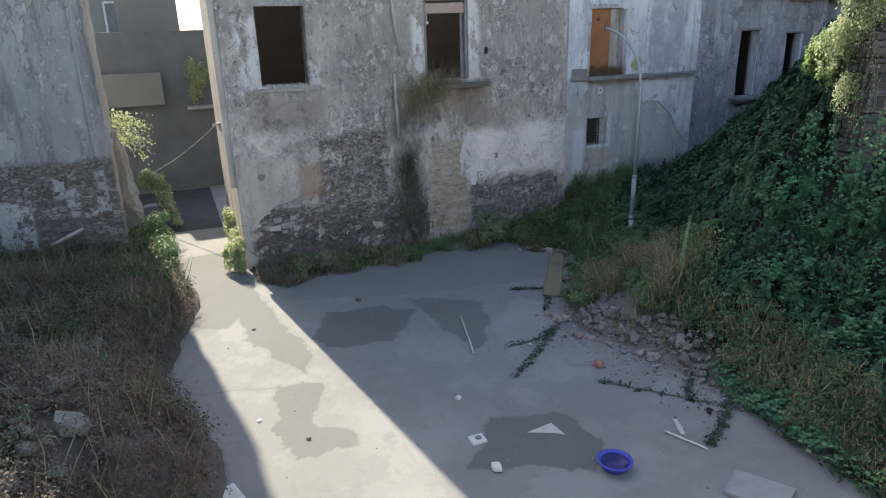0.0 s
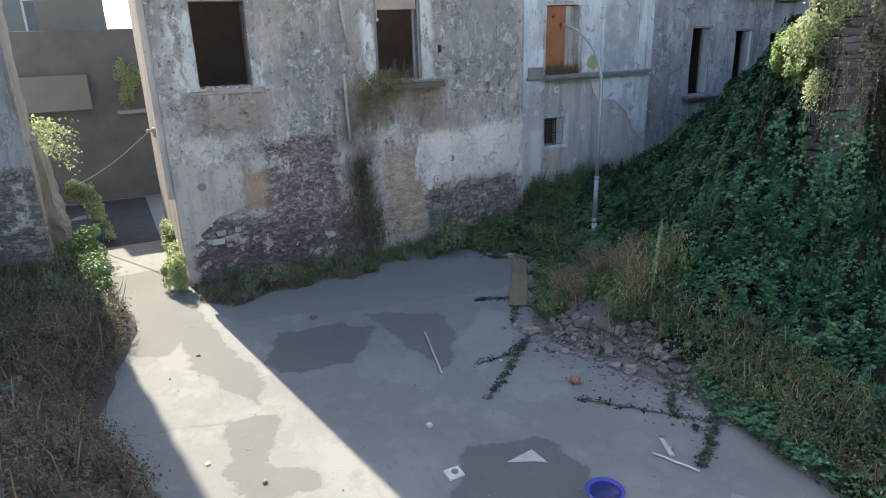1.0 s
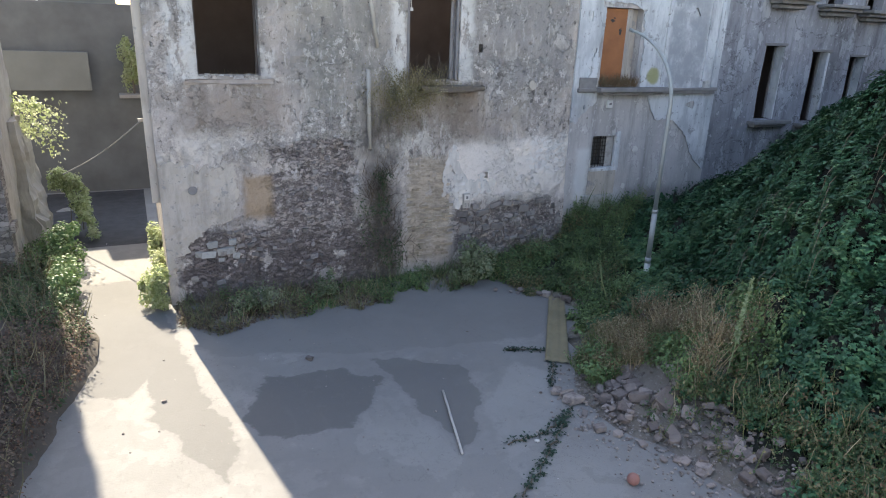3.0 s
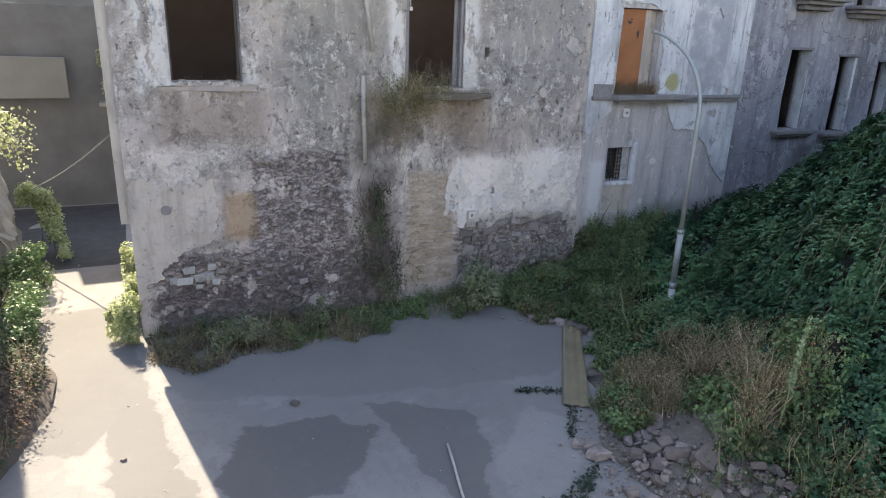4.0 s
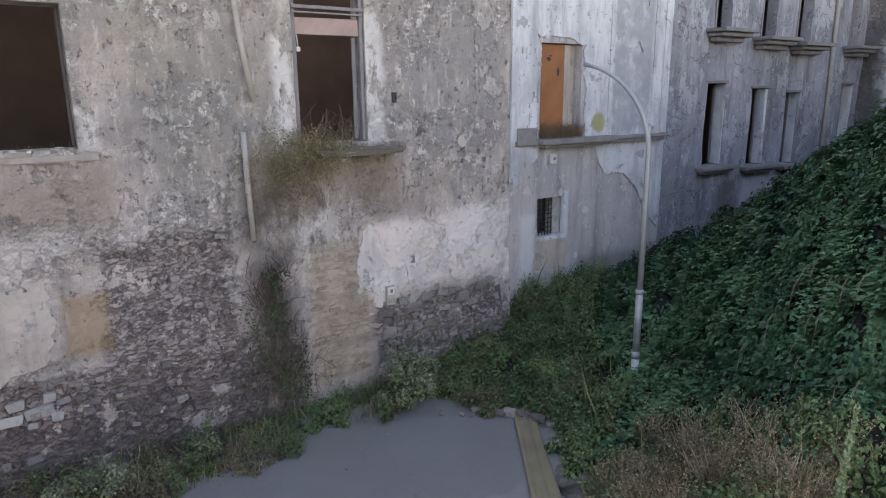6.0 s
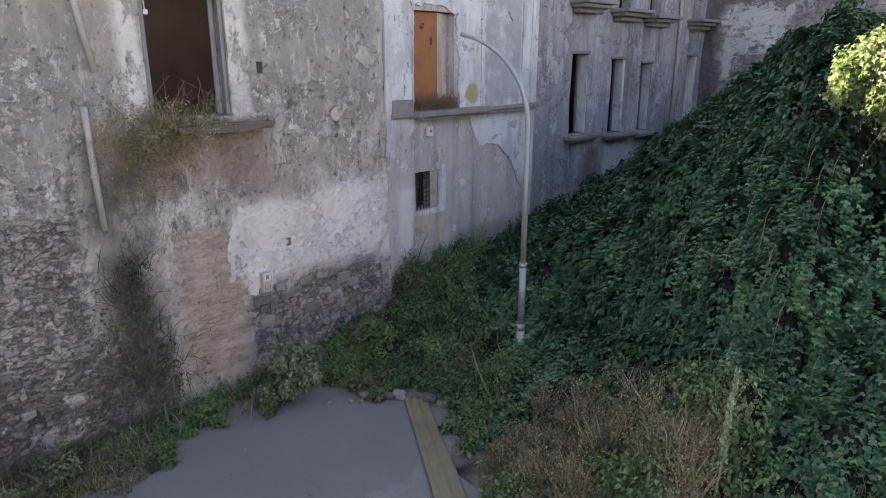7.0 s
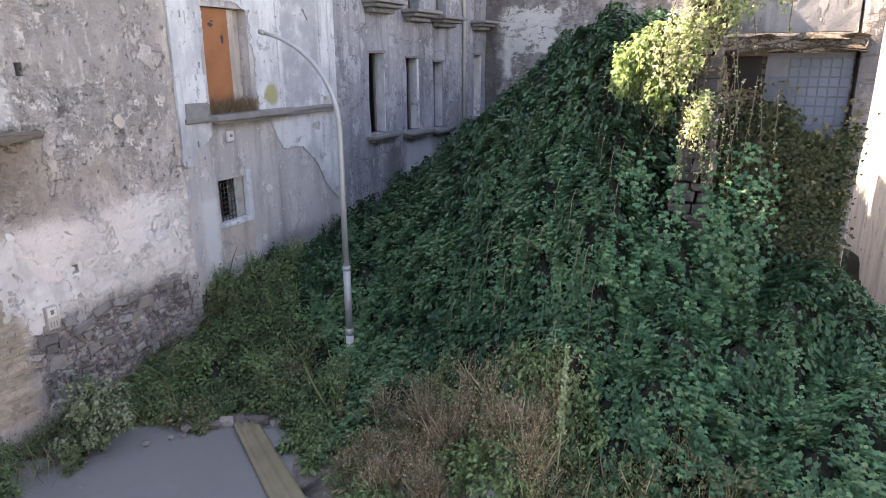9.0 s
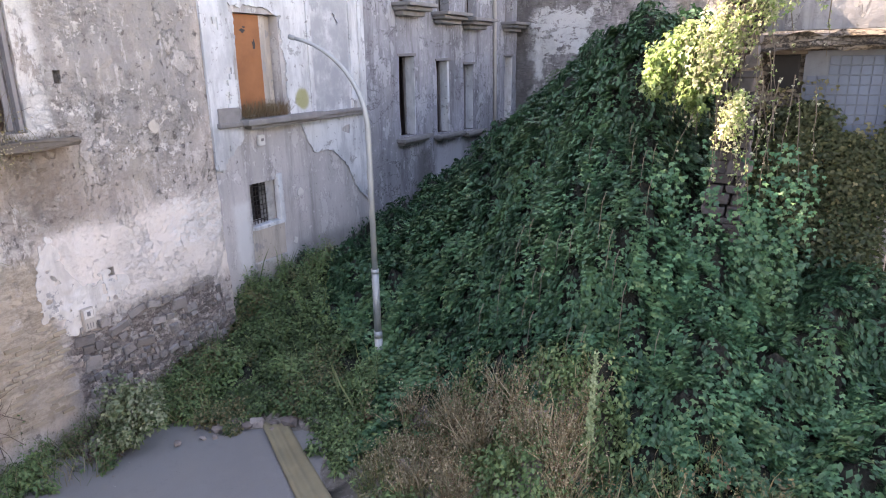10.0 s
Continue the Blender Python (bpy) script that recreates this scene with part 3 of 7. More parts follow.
GRASS = leaf_material("green_grass", ((0.07, 0.12, 0.048), (0.135, 0.195, 0.078), (0.25, 0.275, 0.13)))
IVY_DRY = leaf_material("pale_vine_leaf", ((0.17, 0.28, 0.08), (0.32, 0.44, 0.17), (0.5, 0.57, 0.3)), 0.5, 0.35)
WEED = leaf_material("weed_leaf", ((0.075, 0.15, 0.06), (0.14, 0.24, 0.095), (0.25, 0.34, 0.14)))
BUSH = leaf_material("bush_leaf", ((0.11, 0.155, 0.075), (0.2, 0.25, 0.13), (0.37, 0.38, 0.25)))
# leaf green paled towards white: the glare of full sun is in the colour
SHRUB = leaf_material("shrub_leaf_sun_in_colour", ((0.33, 0.4, 0.18), (0.5, 0.56, 0.3), (0.66, 0.68, 0.46)), 0.5, 0.6)
STRAW = leaf_material("dry_grass", ((0.22, 0.18, 0.11), (0.38, 0.31, 0.19), (0.55, 0.46, 0.31)), 0.8, 0.15)
RUST = leaf_material("rusty_dock", ((0.13, 0.08, 0.05), (0.25, 0.145, 0.088), (0.19, 0.15, 0.085)), 0.8, 0.15)
DULL_VINE = leaf_material("dull_vine_leaf", ((0.03, 0.045, 0.02), (0.06, 0.085, 0.035), (0.115, 0.12, 0.055)))
MULLEIN = leaf_material("downy_mullein_leaf", ((0.2, 0.28, 0.14), (0.3, 0.38, 0.2), (0.42, 0.48, 0.28)))
STRAW_DULL = leaf_material("weathered_stalk", ((0.13, 0.118, 0.07), (0.2, 0.18, 0.11), (0.28, 0.255, 0.165)), 0.8, 0.15)
STALK = plain("grey_twig", (0.16, 0.13, 0.1), 0.9, 0.3, 12)
STONE = stone_material("rubble_stone", (0.145, 0.125, 0.117), (0.33, 0.293, 0.272))
BANK_STONE = stone_material("lichened_bank_stone", (0.13, 0.13, 0.11), (0.27, 0.27, 0.235))
PIER = stone_material("dark_pier_stone", (0.055, 0.048, 0.048), (0.13, 0.115, 0.115))
PALE_STONE = stone_material("whitewashed_stone", (0.34, 0.325, 0.305), (0.52, 0.5, 0.475))
BRICK = stone_material("yellow_brick", (0.33, 0.262, 0.19), (0.42, 0.345, 0.262))
RUBBLE = stone_material("broken_masonry", (0.15, 0.122, 0.11), (0.32, 0.272, 0.245))
RUBBLE_MIX = stone_material("broken_masonry_chips", (0.15, 0.125, 0.112), (0.38, 0.335, 0.305), True)
CONCRETE = plain("old_concrete", (0.3, 0.29, 0.28), 0.9, 0.3, 5)
SILL = plain("grey_stone_sill", (0.24, 0.225, 0.22), 0.9, 0.4, 6)
BROKEN_SILL = plain("crumbled_pinkish_sill", (0.4, 0.335, 0.295), 0.95, 0.5, 7, relief=0.9)
ROTTEN = plain("rotten_brown_stone", (0.15, 0.12, 0.095), 0.95, 0.5, 9, relief=0.8)
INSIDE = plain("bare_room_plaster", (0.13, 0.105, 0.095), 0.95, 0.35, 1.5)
DARK_WALL = plain("dark_grey_wall", (0.145, 0.155, 0.16), 0.95, 0.5, 1.1)
RUST_DOOR = plain("rust_orange_wood", (0.33, 0.125, 0.048), 0.75, 0.45, 2.2)
PINK_WOOD = plain("faded_pink_wood", (0.42, 0.3, 0.26), 0.8, 0.25, 5)
FRAME = plain("weathered_window_wood", (0.24, 0.22, 0.22), 0.85, 0.35, 9)
PIPE = plain("cream_pipe", (0.4, 0.365, 0.325), 0.6, 0.25, 5)
LAMP = plain("galvanised_steel", (0.36, 0.38, 0.38), 0.55, 0.2, 5, 0.35, 0.1)
LAMP_FOOT = plain("white_painted_steel", (0.46, 0.47, 0.45), 0.6, 0.15, 8)
IRON = plain("rusted_iron", (0.07, 0.06, 0.055), 0.8, 0.4, 14, 0.3)
BLUE = plain("blue_plastic", (0.045, 0.06, 0.42), 0.35, 0.1, 6, relief=0.05)
BLUE_SHADE = plain("blue_plastic_painted_shade", (0.014, 0.017, 0.13), 0.4, 0.1, 6, relief=0.05)
RED = plain("faded_red_rubber", (0.34, 0.16, 0.13), 0.7, 0.25, 8, relief=0.1)
BOARD = plain("corrugated_yellow_sheet", (0.235, 0.2, 0.12), 0.65, 0.4, 2.2)
LITTER = plain("pale_litter", (0.62, 0.6, 0.57), 0.8, 0.12, 10)
WOOD = plain("bleached_wood", (0.5, 0.47, 0.43), 0.85, 0.2, 12)
LANE_SHADE = plain("lane_shade_ground", (0.05, 0.05, 0.052), 0.9, 0.8, 3.0)
TILE = plain("pale_blue_tile", (0.12, 0.15, 0.2), 0.55, 0.75, 1.3, relief=0.1)
GROUT = plain("grey_grout", (0.16, 0.17, 0.19), 0.9, 0.3, 8)
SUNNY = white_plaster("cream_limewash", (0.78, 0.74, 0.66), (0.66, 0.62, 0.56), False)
BLACK = plain("painted_opening_shade", (0.02, 0.018, 0.018), 0.95, 0.3, 4)
WIRE = plain("black_cable", (0.3, 0.3, 0.29), 0.6, 0.1, 9)
LANE_WALL = plain("grey_lane_render", (0.2, 0.21, 0.2), 0.9, 0.3, 0.9)
FAR_FACADE = plain("distant_pale_render", (0.5, 0.49, 0.46), 0.9, 0.2, 0.6)


# ---- building helpers ----
def part(name, bm, material, parent=None, label="", smooth=False):
    """Links a bmesh as one mesh object under a thing or a part."""
    me = bpy.data.meshes.new(name)
    bm.to_mesh(me)
    bm.free()
    return part_mesh(name, me, material, parent, label, smooth)


def part_mesh(name, me, material, parent=None, label="", smooth=False):
    if material and not me.materials:
        me.materials.append(material)
    if smooth:
        me.polygons.foreach_set("use_smooth", [True] * len(me.polygons))
    ob = new(name, me)
    if parent:
        ob.parent = parent
        ob.matrix_parent_inverse = parent.matrix_world.inverted()
    if label:
        ob["label"] = label
    return ob


def anchor(name, x, y, z, label, category, group="", kind=""):
    e = new(name)
    e.location = (x, y, z)
    e.empty_display_size = 0.2
    bpy.context.view_layer.update()
    return tagged(e, label, category, group, kind)


def mesh_from(verts, faces):
    me = bpy.data.meshes.new("mesh")
    me.from_pydata([tuple(v) for v in verts], [], [tuple(f) for f in faces])
    me.update()
    return me


def box(bm, x0, x1, y0, y1, z0, z1, bevel=0.0, jitter=0.0, seed=0):
    r = bmesh.ops.create_cube(bm, size=1.0)
    vs = r["verts"]
    rng = random.Random(seed)
    for v in vs:
        v.co = Vector(((x0 + x1) / 2 + v.co.x * (x1 - x0), (y0 + y1) / 2 + v.co.y * (y1 - y0), (z0 + z1) / 2 + v.co.z * (z1 - z0)))
        if jitter:
            v.co += Vector([rng.uniform(-jitter, jitter) for _ in range(3)])
    if bevel:
        es = list({e for v in vs for e in v.link_edges})
        bmesh.ops.bevel(bm, geom=es, offset=bevel, segments=2, profile=0.6, affect="EDGES")
    return bm


def box_part(name, material, parent, x0, x1, y0, y1, z0, z1, bevel=0.01, jitter=0.0, seed=0, label=""):
    return part(name, box(bmesh.new(), x0, x1, y0, y1, z0, z1, bevel, jitter, seed), material, parent, label)


def tube(name, points, radius, material, parent=None, label="", sides=10):
    """A round bar along points; radius: one number or one a point."""
    pts = [Vector(p) for p in points]
    rad = radius if isinstance(radius, (list, tuple)) else [radius] * len(pts)
    verts, faces = [], []
    side = None
    for i, p in enumerate(pts):
        d = (pts[min(i + 1, len(pts) - 1)] - pts[max(i - 1, 0)]).normalized()
        if side is None:
            side = d.orthogonal().normalized()
        side = (side - d * side.dot(d)).normalized()
        up = d.cross(side)
        for k in range(sides):
            a = 2 * math.pi * k / sides
            verts.append(p + (side * math.cos(a) + up * math.sin(a)) * rad[i])
    for i in range(len(pts) - 1):
        for k in range(sides):
            a, b = i * sides + k, i * sides + (k + 1) % sides
            faces.append((a, b, b + sides, a + sides))
    faces.append(tuple(reversed(range(sides))))
    faces.append(tuple(range((len(pts) - 1) * sides, len(pts) * sides)))
    return part_mesh(name, mesh_from(verts, faces), material, parent, label, sides > 6)


def lathe(bm, profile, cx, cy, cz, sides=32):
    rings = []
    for r, z in profile:
        rings.append([bm.verts.new((cx + r * math.cos(2 * math.pi * k / sides), cy + r * math.sin(2 * math.pi * k / sides), cz + z)) for k in range(sides)])
    for a, b in zip(rings, rings[1:]):
        for k in range(sides):
            bm.faces.new((a[k], a[(k + 1) % sides], b[(k + 1) % sides], b[k]))
    bm.faces.new(list(reversed(rings[0])))
    bm.faces.new(rings[-1])
    return bm


def line_cuts(lo, hi, step, marks):
    """Places from lo to hi about step apart, with all the marks among them."""
    marks = sorted({round(m, 4) for m in marks if lo < m < hi} | {lo, hi})
    out = [lo]
    for a, b in zip(marks, marks[1:]):
        n = max(1, round((b - a) / step))
        out += [a + (b - a) * (i + 1) / n for i in range(n)]
    return out


def soften(gu, gv, on, rounds=2):
    """Draws the steps of a torn outline into an uneven line."""
    pad = np.pad(on, 1)
    across = pad[1:-1, 1:] != pad[1:-1, :-1]
    along = pad[1:, 1:-1] != pad[:-1, 1:-1]
    for _ in range(rounds):
        su, sv, n = np.zeros_like(gu), np.zeros_like(gv), np.zeros_like(gu)
        for e, a, b in ((across, (slice(0, -1), slice(None)), (slice(1, None), slice(None))), (along, (slice(None), slice(0, -1)), (slice(None), slice(1, None)))):
            for p, q in ((a, b), (b, a)):
                su[p] += e * gu[q]
                sv[p] += e * gv[q]
                n[p] += e
        move = n > 0
        gu = np.where(move, 0.5 * gu + 0.5 * su / np.maximum(n, 1), gu)
        gv = np.where(move, 0.5 * gv + 0.5 * sv / np.maximum(n, 1), gv)
    return gu, gv


def wall_sheet(us, vs, keep, place, depth, smooth=False):
    """A wall front of cells where keep(u, v) holds, with edges that run back by depth(u, v) along the wall's inside."""
    nu, nv = len(us), len(vs)
    cu, cv = np.meshgrid((np.array(us[1:]) + us[:-1]) / 2, (np.array(vs[1:]) + vs[:-1]) / 2, indexing="ij")
    on = keep(cu, cv)
    gu, gv = np.meshgrid(us, vs, indexing="ij")
    if smooth:
        gu, gv = soften(gu, gv, on)
    front, back = place(gu, gv, 0.0), place(gu, gv, depth)
    verts = np.concatenate([front.reshape(-1, 3), back.reshape(-1, 3)])
    n = nu * nv
    faces = []
    idx = lambda i, j: i * nv + j
    for i in range(nu - 1):
        for j in range(nv - 1):
            if not on[i, j]:
                continue
            a, b, c, d = idx(i, j), idx(i + 1, j), idx(i + 1, j + 1), idx(i, j + 1)
            faces.append((a, b, c, d))
            if i == 0 or not on[i - 1, j]:
                faces.append((a, d, d + n, a + n))
            if i == nu - 2 or not on[i + 1, j]:
                faces.append((c, b, b + n, c + n))
            if j == 0 or not on[i, j - 1]:
                faces.append((b, a, a + n, b + n))
            if j == nv - 2 or not on[i, j + 1]:
                faces.append((d, c, c + n, d + n))
    used = sorted({k for f in faces for k in f})
    new_of = {k: i for i, k in enumerate(used)}
    return mesh_from([verts[k] for k in used], [tuple(new_of[k] for k in f) for f in faces])


def facing_south(y0, relief=0.0, seed=0, lean=0.0):
    """Places on a wall that looks along -y, with u along x and v along z."""
    def place(u, v, depth):
        y = y0 + depth + (relief * fbm(u * 1.3, v * 1.3, seed, 4) + relief * 0.5 * fbm(u * 6, v * 6, seed + 7, 3)) * (depth == 0)
        y = y - lean * np.clip(1 - v / 3.0, 0, 1) * (depth == 0)
        return np.stack([u, y + 0 * u, v], -1)
    return place


def facing_west(x0, relief=0.0, seed=0):
    def place(u, v, depth):
        x = x0 + depth + (relief * fbm(u * 1.3, v * 1.3, seed, 4) + relief * 0.5 * fbm(u * 6, v * 6, seed + 7, 3)) * (depth == 0)
        return np.stack([x + 0 * u, -u, v], -1)
    return place


def cut(openings):
    def keep(u, v):
        on = np.ones_like(u, bool)
        for x0, x1, z0, z1 in openings:
            on &= ~((u > x0) & (u < x1) & (v > z0) & (v < z1))
        return on
    return keep


def south_wall(name, x0, x1, z0, z1, y, openings, material, thick, step, relief, seed, label, lean=0.0):
    us = line_cuts(x0, x1, step, [v for o in openings for v in o[:2]])
    vs = line_cuts(z0, z1, step, [v for o in openings for v in o[2:]])
    ob = part_mesh(name, wall_sheet(us, vs, cut(openings), facing_south(y, relief, seed, lean), thick), material)
    return tagged(ob, label, "wall", kind="structure")


# ---- leaves ----
LEAF = {
    "vine": ([(0, 0, 0), (0.42, 0.08, 0.1), (0.55, 0.5, 0.14), (0.24, 0.56, 0.05), (0, 1.0, -0.06), (-0.24, 0.56, 0.05), (-0.55, 0.5, 0.14), (-0.42, 0.08, 0.1)], [(0, 1, 2, 3), (0, 3, 4), (0, 4, 5), (0, 5, 6, 7)]),
    "oval": ([(0, 0, 0), (0.3, 0.45, 0.08), (0, 1.0, -0.08), (-0.3, 0.45, 0.08)], [(0, 1, 2), (0, 2, 3)]),
    "blade": ([(-0.013, 0, 0), (0.013, 0, 0), (0.011, 0.6, 0.03), (0, 1.0, 0.2), (-0.011, 0.6, 0.03)], [(0, 1, 2, 4), (4, 2, 3)]),
    "trio": ([(0, 0.3, 0), (0.2, 0.66, 0.06), (0, 1.05, -0.06), (-0.2, 0.66, 0.06), (0.06, 0.22, 0), (0.4, 0.12, 0.06), (0.62, 0.42, -0.04), (0.28, 0.5, 0.07), (-0.06, 0.22, 0), (-0.4, 0.12, 0.06), (-0.62, 0.42, -0.04), (-0.28, 0.5, 0.07)], [(0, 1, 2, 3), (4, 5, 6, 7), (8, 11, 10, 9)]),
    "broad": ([(0, 0, 0), (0.36, -0.08, 0.07), (0.56, 0.4, 0.0), (0.2, 0.45, 0.07), (0, 1.0, -0.1), (-0.2, 0.45, 0.07), (-0.56, 0.4, 0.0), (-0.36, -0.08, 0.07)], [(0, 1, 2, 3), (0, 3, 4, 5), (0, 5, 6, 7)]),
    "ivy": ([(0, 0, 0), (0.36, 0.02, 0.1), (0.52, 0.44, 0.1), (0.2, 0.46, 0.1), (0, 1.0, -0.12), (-0.2, 0.46, 0.1), (-0.52, 0.44, 0.1), (-0.36, 0.02, 0.1)], [(0, 1, 2, 3), (0, 3, 4, 5), (0, 5, 6, 7)]),
}


def leaves(name, kind, at, normal, tip, size, material):
    """Many leaves in one mesh: each at its place, with its normal, its tip's direction and its size."""
    shape, polys = LEAF[kind]
    at, normal, tip = (np.asarray(v, float) for v in (at, normal, tip))
    size = np.asarray(size, float).reshape(-1, 1)
    normal /= np.linalg.norm(normal, axis=1, keepdims=True) + 1e-9
    tip = tip - normal * np.sum(tip * normal, 1, keepdims=True)
    tip /= np.linalg.norm(tip, axis=1, keepdims=True) + 1e-9
    side = np.cross(tip, normal)
    shape = np.array(shape)
    n, k = len(at), len(shape)
    co = at[:, None] + size[:, None] * (shape[None, :, 0:1] * side[:, None] + shape[None, :, 1:2] * tip[:, None] + shape[None, :, 2:3] * normal[:, None])
    loops = np.concatenate([np.array(p) for p in polys])
    lens = np.array([len(p) for p in polys])
    me = bpy.data.meshes.new(name)
    me.vertices.add(n * k)
    me.vertices.foreach_set("co", co.reshape(-1))
    idx = (loops[None] + k * np.arange(n)[:, None]).reshape(-1)
    me.loops.add(len(idx))
    me.loops.foreach_set("vertex_index", idx.astype(np.int32))
    tot = np.tile(lens, n)
    me.polygons.add(len(tot))
    me.polygons.foreach_set("loop_start", np.concatenate([[0], np.cumsum(tot)[:-1]]).astype(np.int32))
    me.polygons.foreach_set("loop_total", tot.astype(np.int32))
    me.update(calc_edges=True)
    me.materials.append(material)
    return me


def unit(rng, n):
    v = rng.normal(size=(n, 3))
    return v / np.linalg.norm(v, axis=1, keepdims=True)


def surface_leaves(name, height, x, y, size, rng, material, kind="vine", lift=0.06, loose=0.55):
    """Leaves over a height field, tips down the slope."""
    e = 0.12
    z = height(x, y)
    gx, gy = (height(x + e, y) - z) / e, (height(x, y + e) - z) / e
    nrm = np.stack([-gx, -gy, np.ones_like(gx)], 1)
    nrm /= np.linalg.norm(nrm, axis=1, keepdims=True)
    tips = np.stack([-gx, -gy, -(gx * gx + gy * gy)], 1) + 0.9 * unit(rng, len(x)) + np.array([0, 0, -0.2])
    off = rng.random(len(x)) * lift * 2.2
    at = np.stack([x, y, z], 1) + nrm * off[:, None]
    return leaves(name, kind, at, nrm + loose * unit(rng, len(x)) + np.array([0, 0, 0.25]), tips, size, material)


def bush_mesh(name, centre, radii, count, size, rng, material, kind="oval", hollow=0.3):
    """An uneven crown of several lobes of leaves, thinner within."""
    lobes = unit(rng, 16) * rng.uniform(0.2, 0.85, (16, 1))
    reach = rng.uniform(0.18, 0.48, 16)
    k = rng.integers(0, 16, count)
    d = unit(rng, count)
    r = hollow + (1 - hollow) * rng.random(count) ** 0.6
    at = np.array(centre) + (lobes[k] + d * (r * reach[k])[:, None]) * np.array(radii)
    tip = d + 0.8 * unit(rng, count) + np.array([0, 0, -0.1])
    return leaves(name, kind, at, d + 0.8 * unit(rng, count) + np.array([0, 0, 0.4]), tip, size * (0.6 + 0.8 * rng.random(count)), material)


def blades_mesh(name, x, y, z, length, rng, material, lean=0.35):
    n = len(x)
    tip = np.stack([rng.normal(size=n) * lean, rng.normal(size=n) * lean, np.ones(n)], 1)
    nrm = np.stack([rng.normal(size=n), rng.normal(size=n), np.zeros(n)], 1)
    return leaves(name, "blade", np.stack([x, y, z], 1), nrm, tip, length * (0.5 + rng.random(n)), material)


def rock(seed, flat=0.75):
    """A broken stone about 1 across, of about 40 triangles."""
    rng = random.Random(seed)
    bm = bmesh.new()
    if seed % 2:
        box(bm, -0.45, 0.45, -0.4, 0.4, -0.42, 0.42, 0.0, 0.16, seed)
        bmesh.ops.bevel(bm, geom=bm.edges[:], offset=0.09, segments=1, affect="EDGES")
        for v in bm.verts:
            v.co.z *= flat
    else:
        bmesh.ops.create_icosphere(bm, subdivisions=1, radius=0.5)
        for v in bm.verts:
            v.co *= rng.uniform(0.66, 1.15)
            v.co.x = max(-0.36, min(0.36, v.co.x))
            v.co.z = max(-0.34, min(0.34, v.co.z)) * flat
    bmesh.ops.triangulate(bm, faces=bm.faces[:])
    me = bpy.data.meshes.new("rock")
    bm.to_mesh(me)
    bm.free()
    return me


def piece(name, me, parent, m):
    ob = new(name, me)
    ob.parent = parent
    ob.matrix_basis = m
    return ob


# ---- large structure ----
def build_ground():
    near = np.arange(-14, 30.01, 0.5)
    xs = np.concatenate([[-400, -150, -60, -30], near, [45, 70, 150, 400]])
    ys = np.concatenate([[-400, -150, -60, -32], np.arange(-24, 16.01, 0.5), [30, 60, 150, 400]])
    gx, gy = np.meshgrid(xs, ys, indexing="ij")
    near_by = (np.abs(gx) < 35) & (np.abs(gy) < 30)
    gz = np.where(near_by, ground_z(gx, gy) + 0.012 * fbm(gx * 0.7, gy * 0.7, 40, 3), np.clip(ground_z(np.clip(gx, -30, 40), np.clip(gy, -30, 30)), -0.4, 0.4))
    n = len(ys)
    faces = [(i * n + j, (i + 1) * n + j, (i + 1) * n + j + 1, i * n + j + 1) for i in range(len(xs) - 1) for j in range(n - 1)]
    ob = part_mesh("ground", mesh_from(np.stack([gx, gy, gz], -1).reshape(-1, 3), faces), YARD)
    tagged(ob, "patched grey concrete yard with stains and fine cracks", "ground", kind="structure")
    return ob


def height_sheet(name, height, x0, x1, y0, y1, step, material, label, category, sink=0.0):
    xs, ys = np.arange(x0, x1 + 1e-6, step), np.arange(y0, y1 + 1e-6, step)
    gx, gy = np.meshgrid(xs, ys, indexing="ij")
    gz = height(gx, gy) - sink
    n = len(ys)
    faces = [(i * n + j, (i + 1) * n + j, (i + 1) * n + j + 1, i * n + j + 1) for i in range(len(xs) - 1) for j in range(n - 1)]
    ob = part_mesh(name, mesh_from(np.stack([gx, gy, gz], -1).reshape(-1, 3), faces), material, smooth=True)
    return tagged(ob, label, category, kind="structure")


ROOF = 12.5
# unseen bay top, raised above the roof to keep sun off the ridge ivy
BAY_TOP = 14.2
WIN1 = (0.52, 1.88, 5.22, 7.34)
WIN2 = (5.44, 6.9, 5.1, 8.4)
DOOR = (11.42, 12.74, 4.98, 7.1)
GRATE = (11.42, 12.3, 2.55, 3.5)
SOCKETS = ((7.46, 7.58, 5.82, 6.03), (7.8, 7.92, 2.48, 2.64))
ground = build_ground()
wall_a = south_wall("wall_1", -0.5, 10.53, -0.4, ROOF, 0.0, [WIN1, WIN2, *SOCKETS], WALL_A, 0.55, 0.16, 0.035, 1,
                    "tall weathered grey facade with bare patches and open windows", 0.12)
south_wall("wall_2", 10.53, 16.0, -0.4, BAY_TOP, 0.0, [DOOR, GRATE], GREY_RENDER, 0.5, 0.2, 0.012, 2,
           "grey cement rendered bay with a balcony door and grated window")
C_WINDOWS = ((18.54, 19.5, 3.74, 6.2), (20.94, 21.82, 3.6, 6.04), (22.98, 23.8, 3.5, 5.9), (26.75, 27.5, 3.6, 6.15))
C_UPPER = ((18.7, 19.5, 7.75, 10.0), (21.1, 21.95, 7.6, 9.9), (23.2, 24.1, 7.5, 9.8), (26.8, 27.5, 7.5, 9.6))
south_wall("wall_3", 16.0, 28.0, -0.4, 13.0, 0.5, [*C_WINDOWS, *C_UPPER], WALL_C, 0.36, 0.25, 0.03, 3,
           "mauve grey rendered facade with a row of tall empty windows")


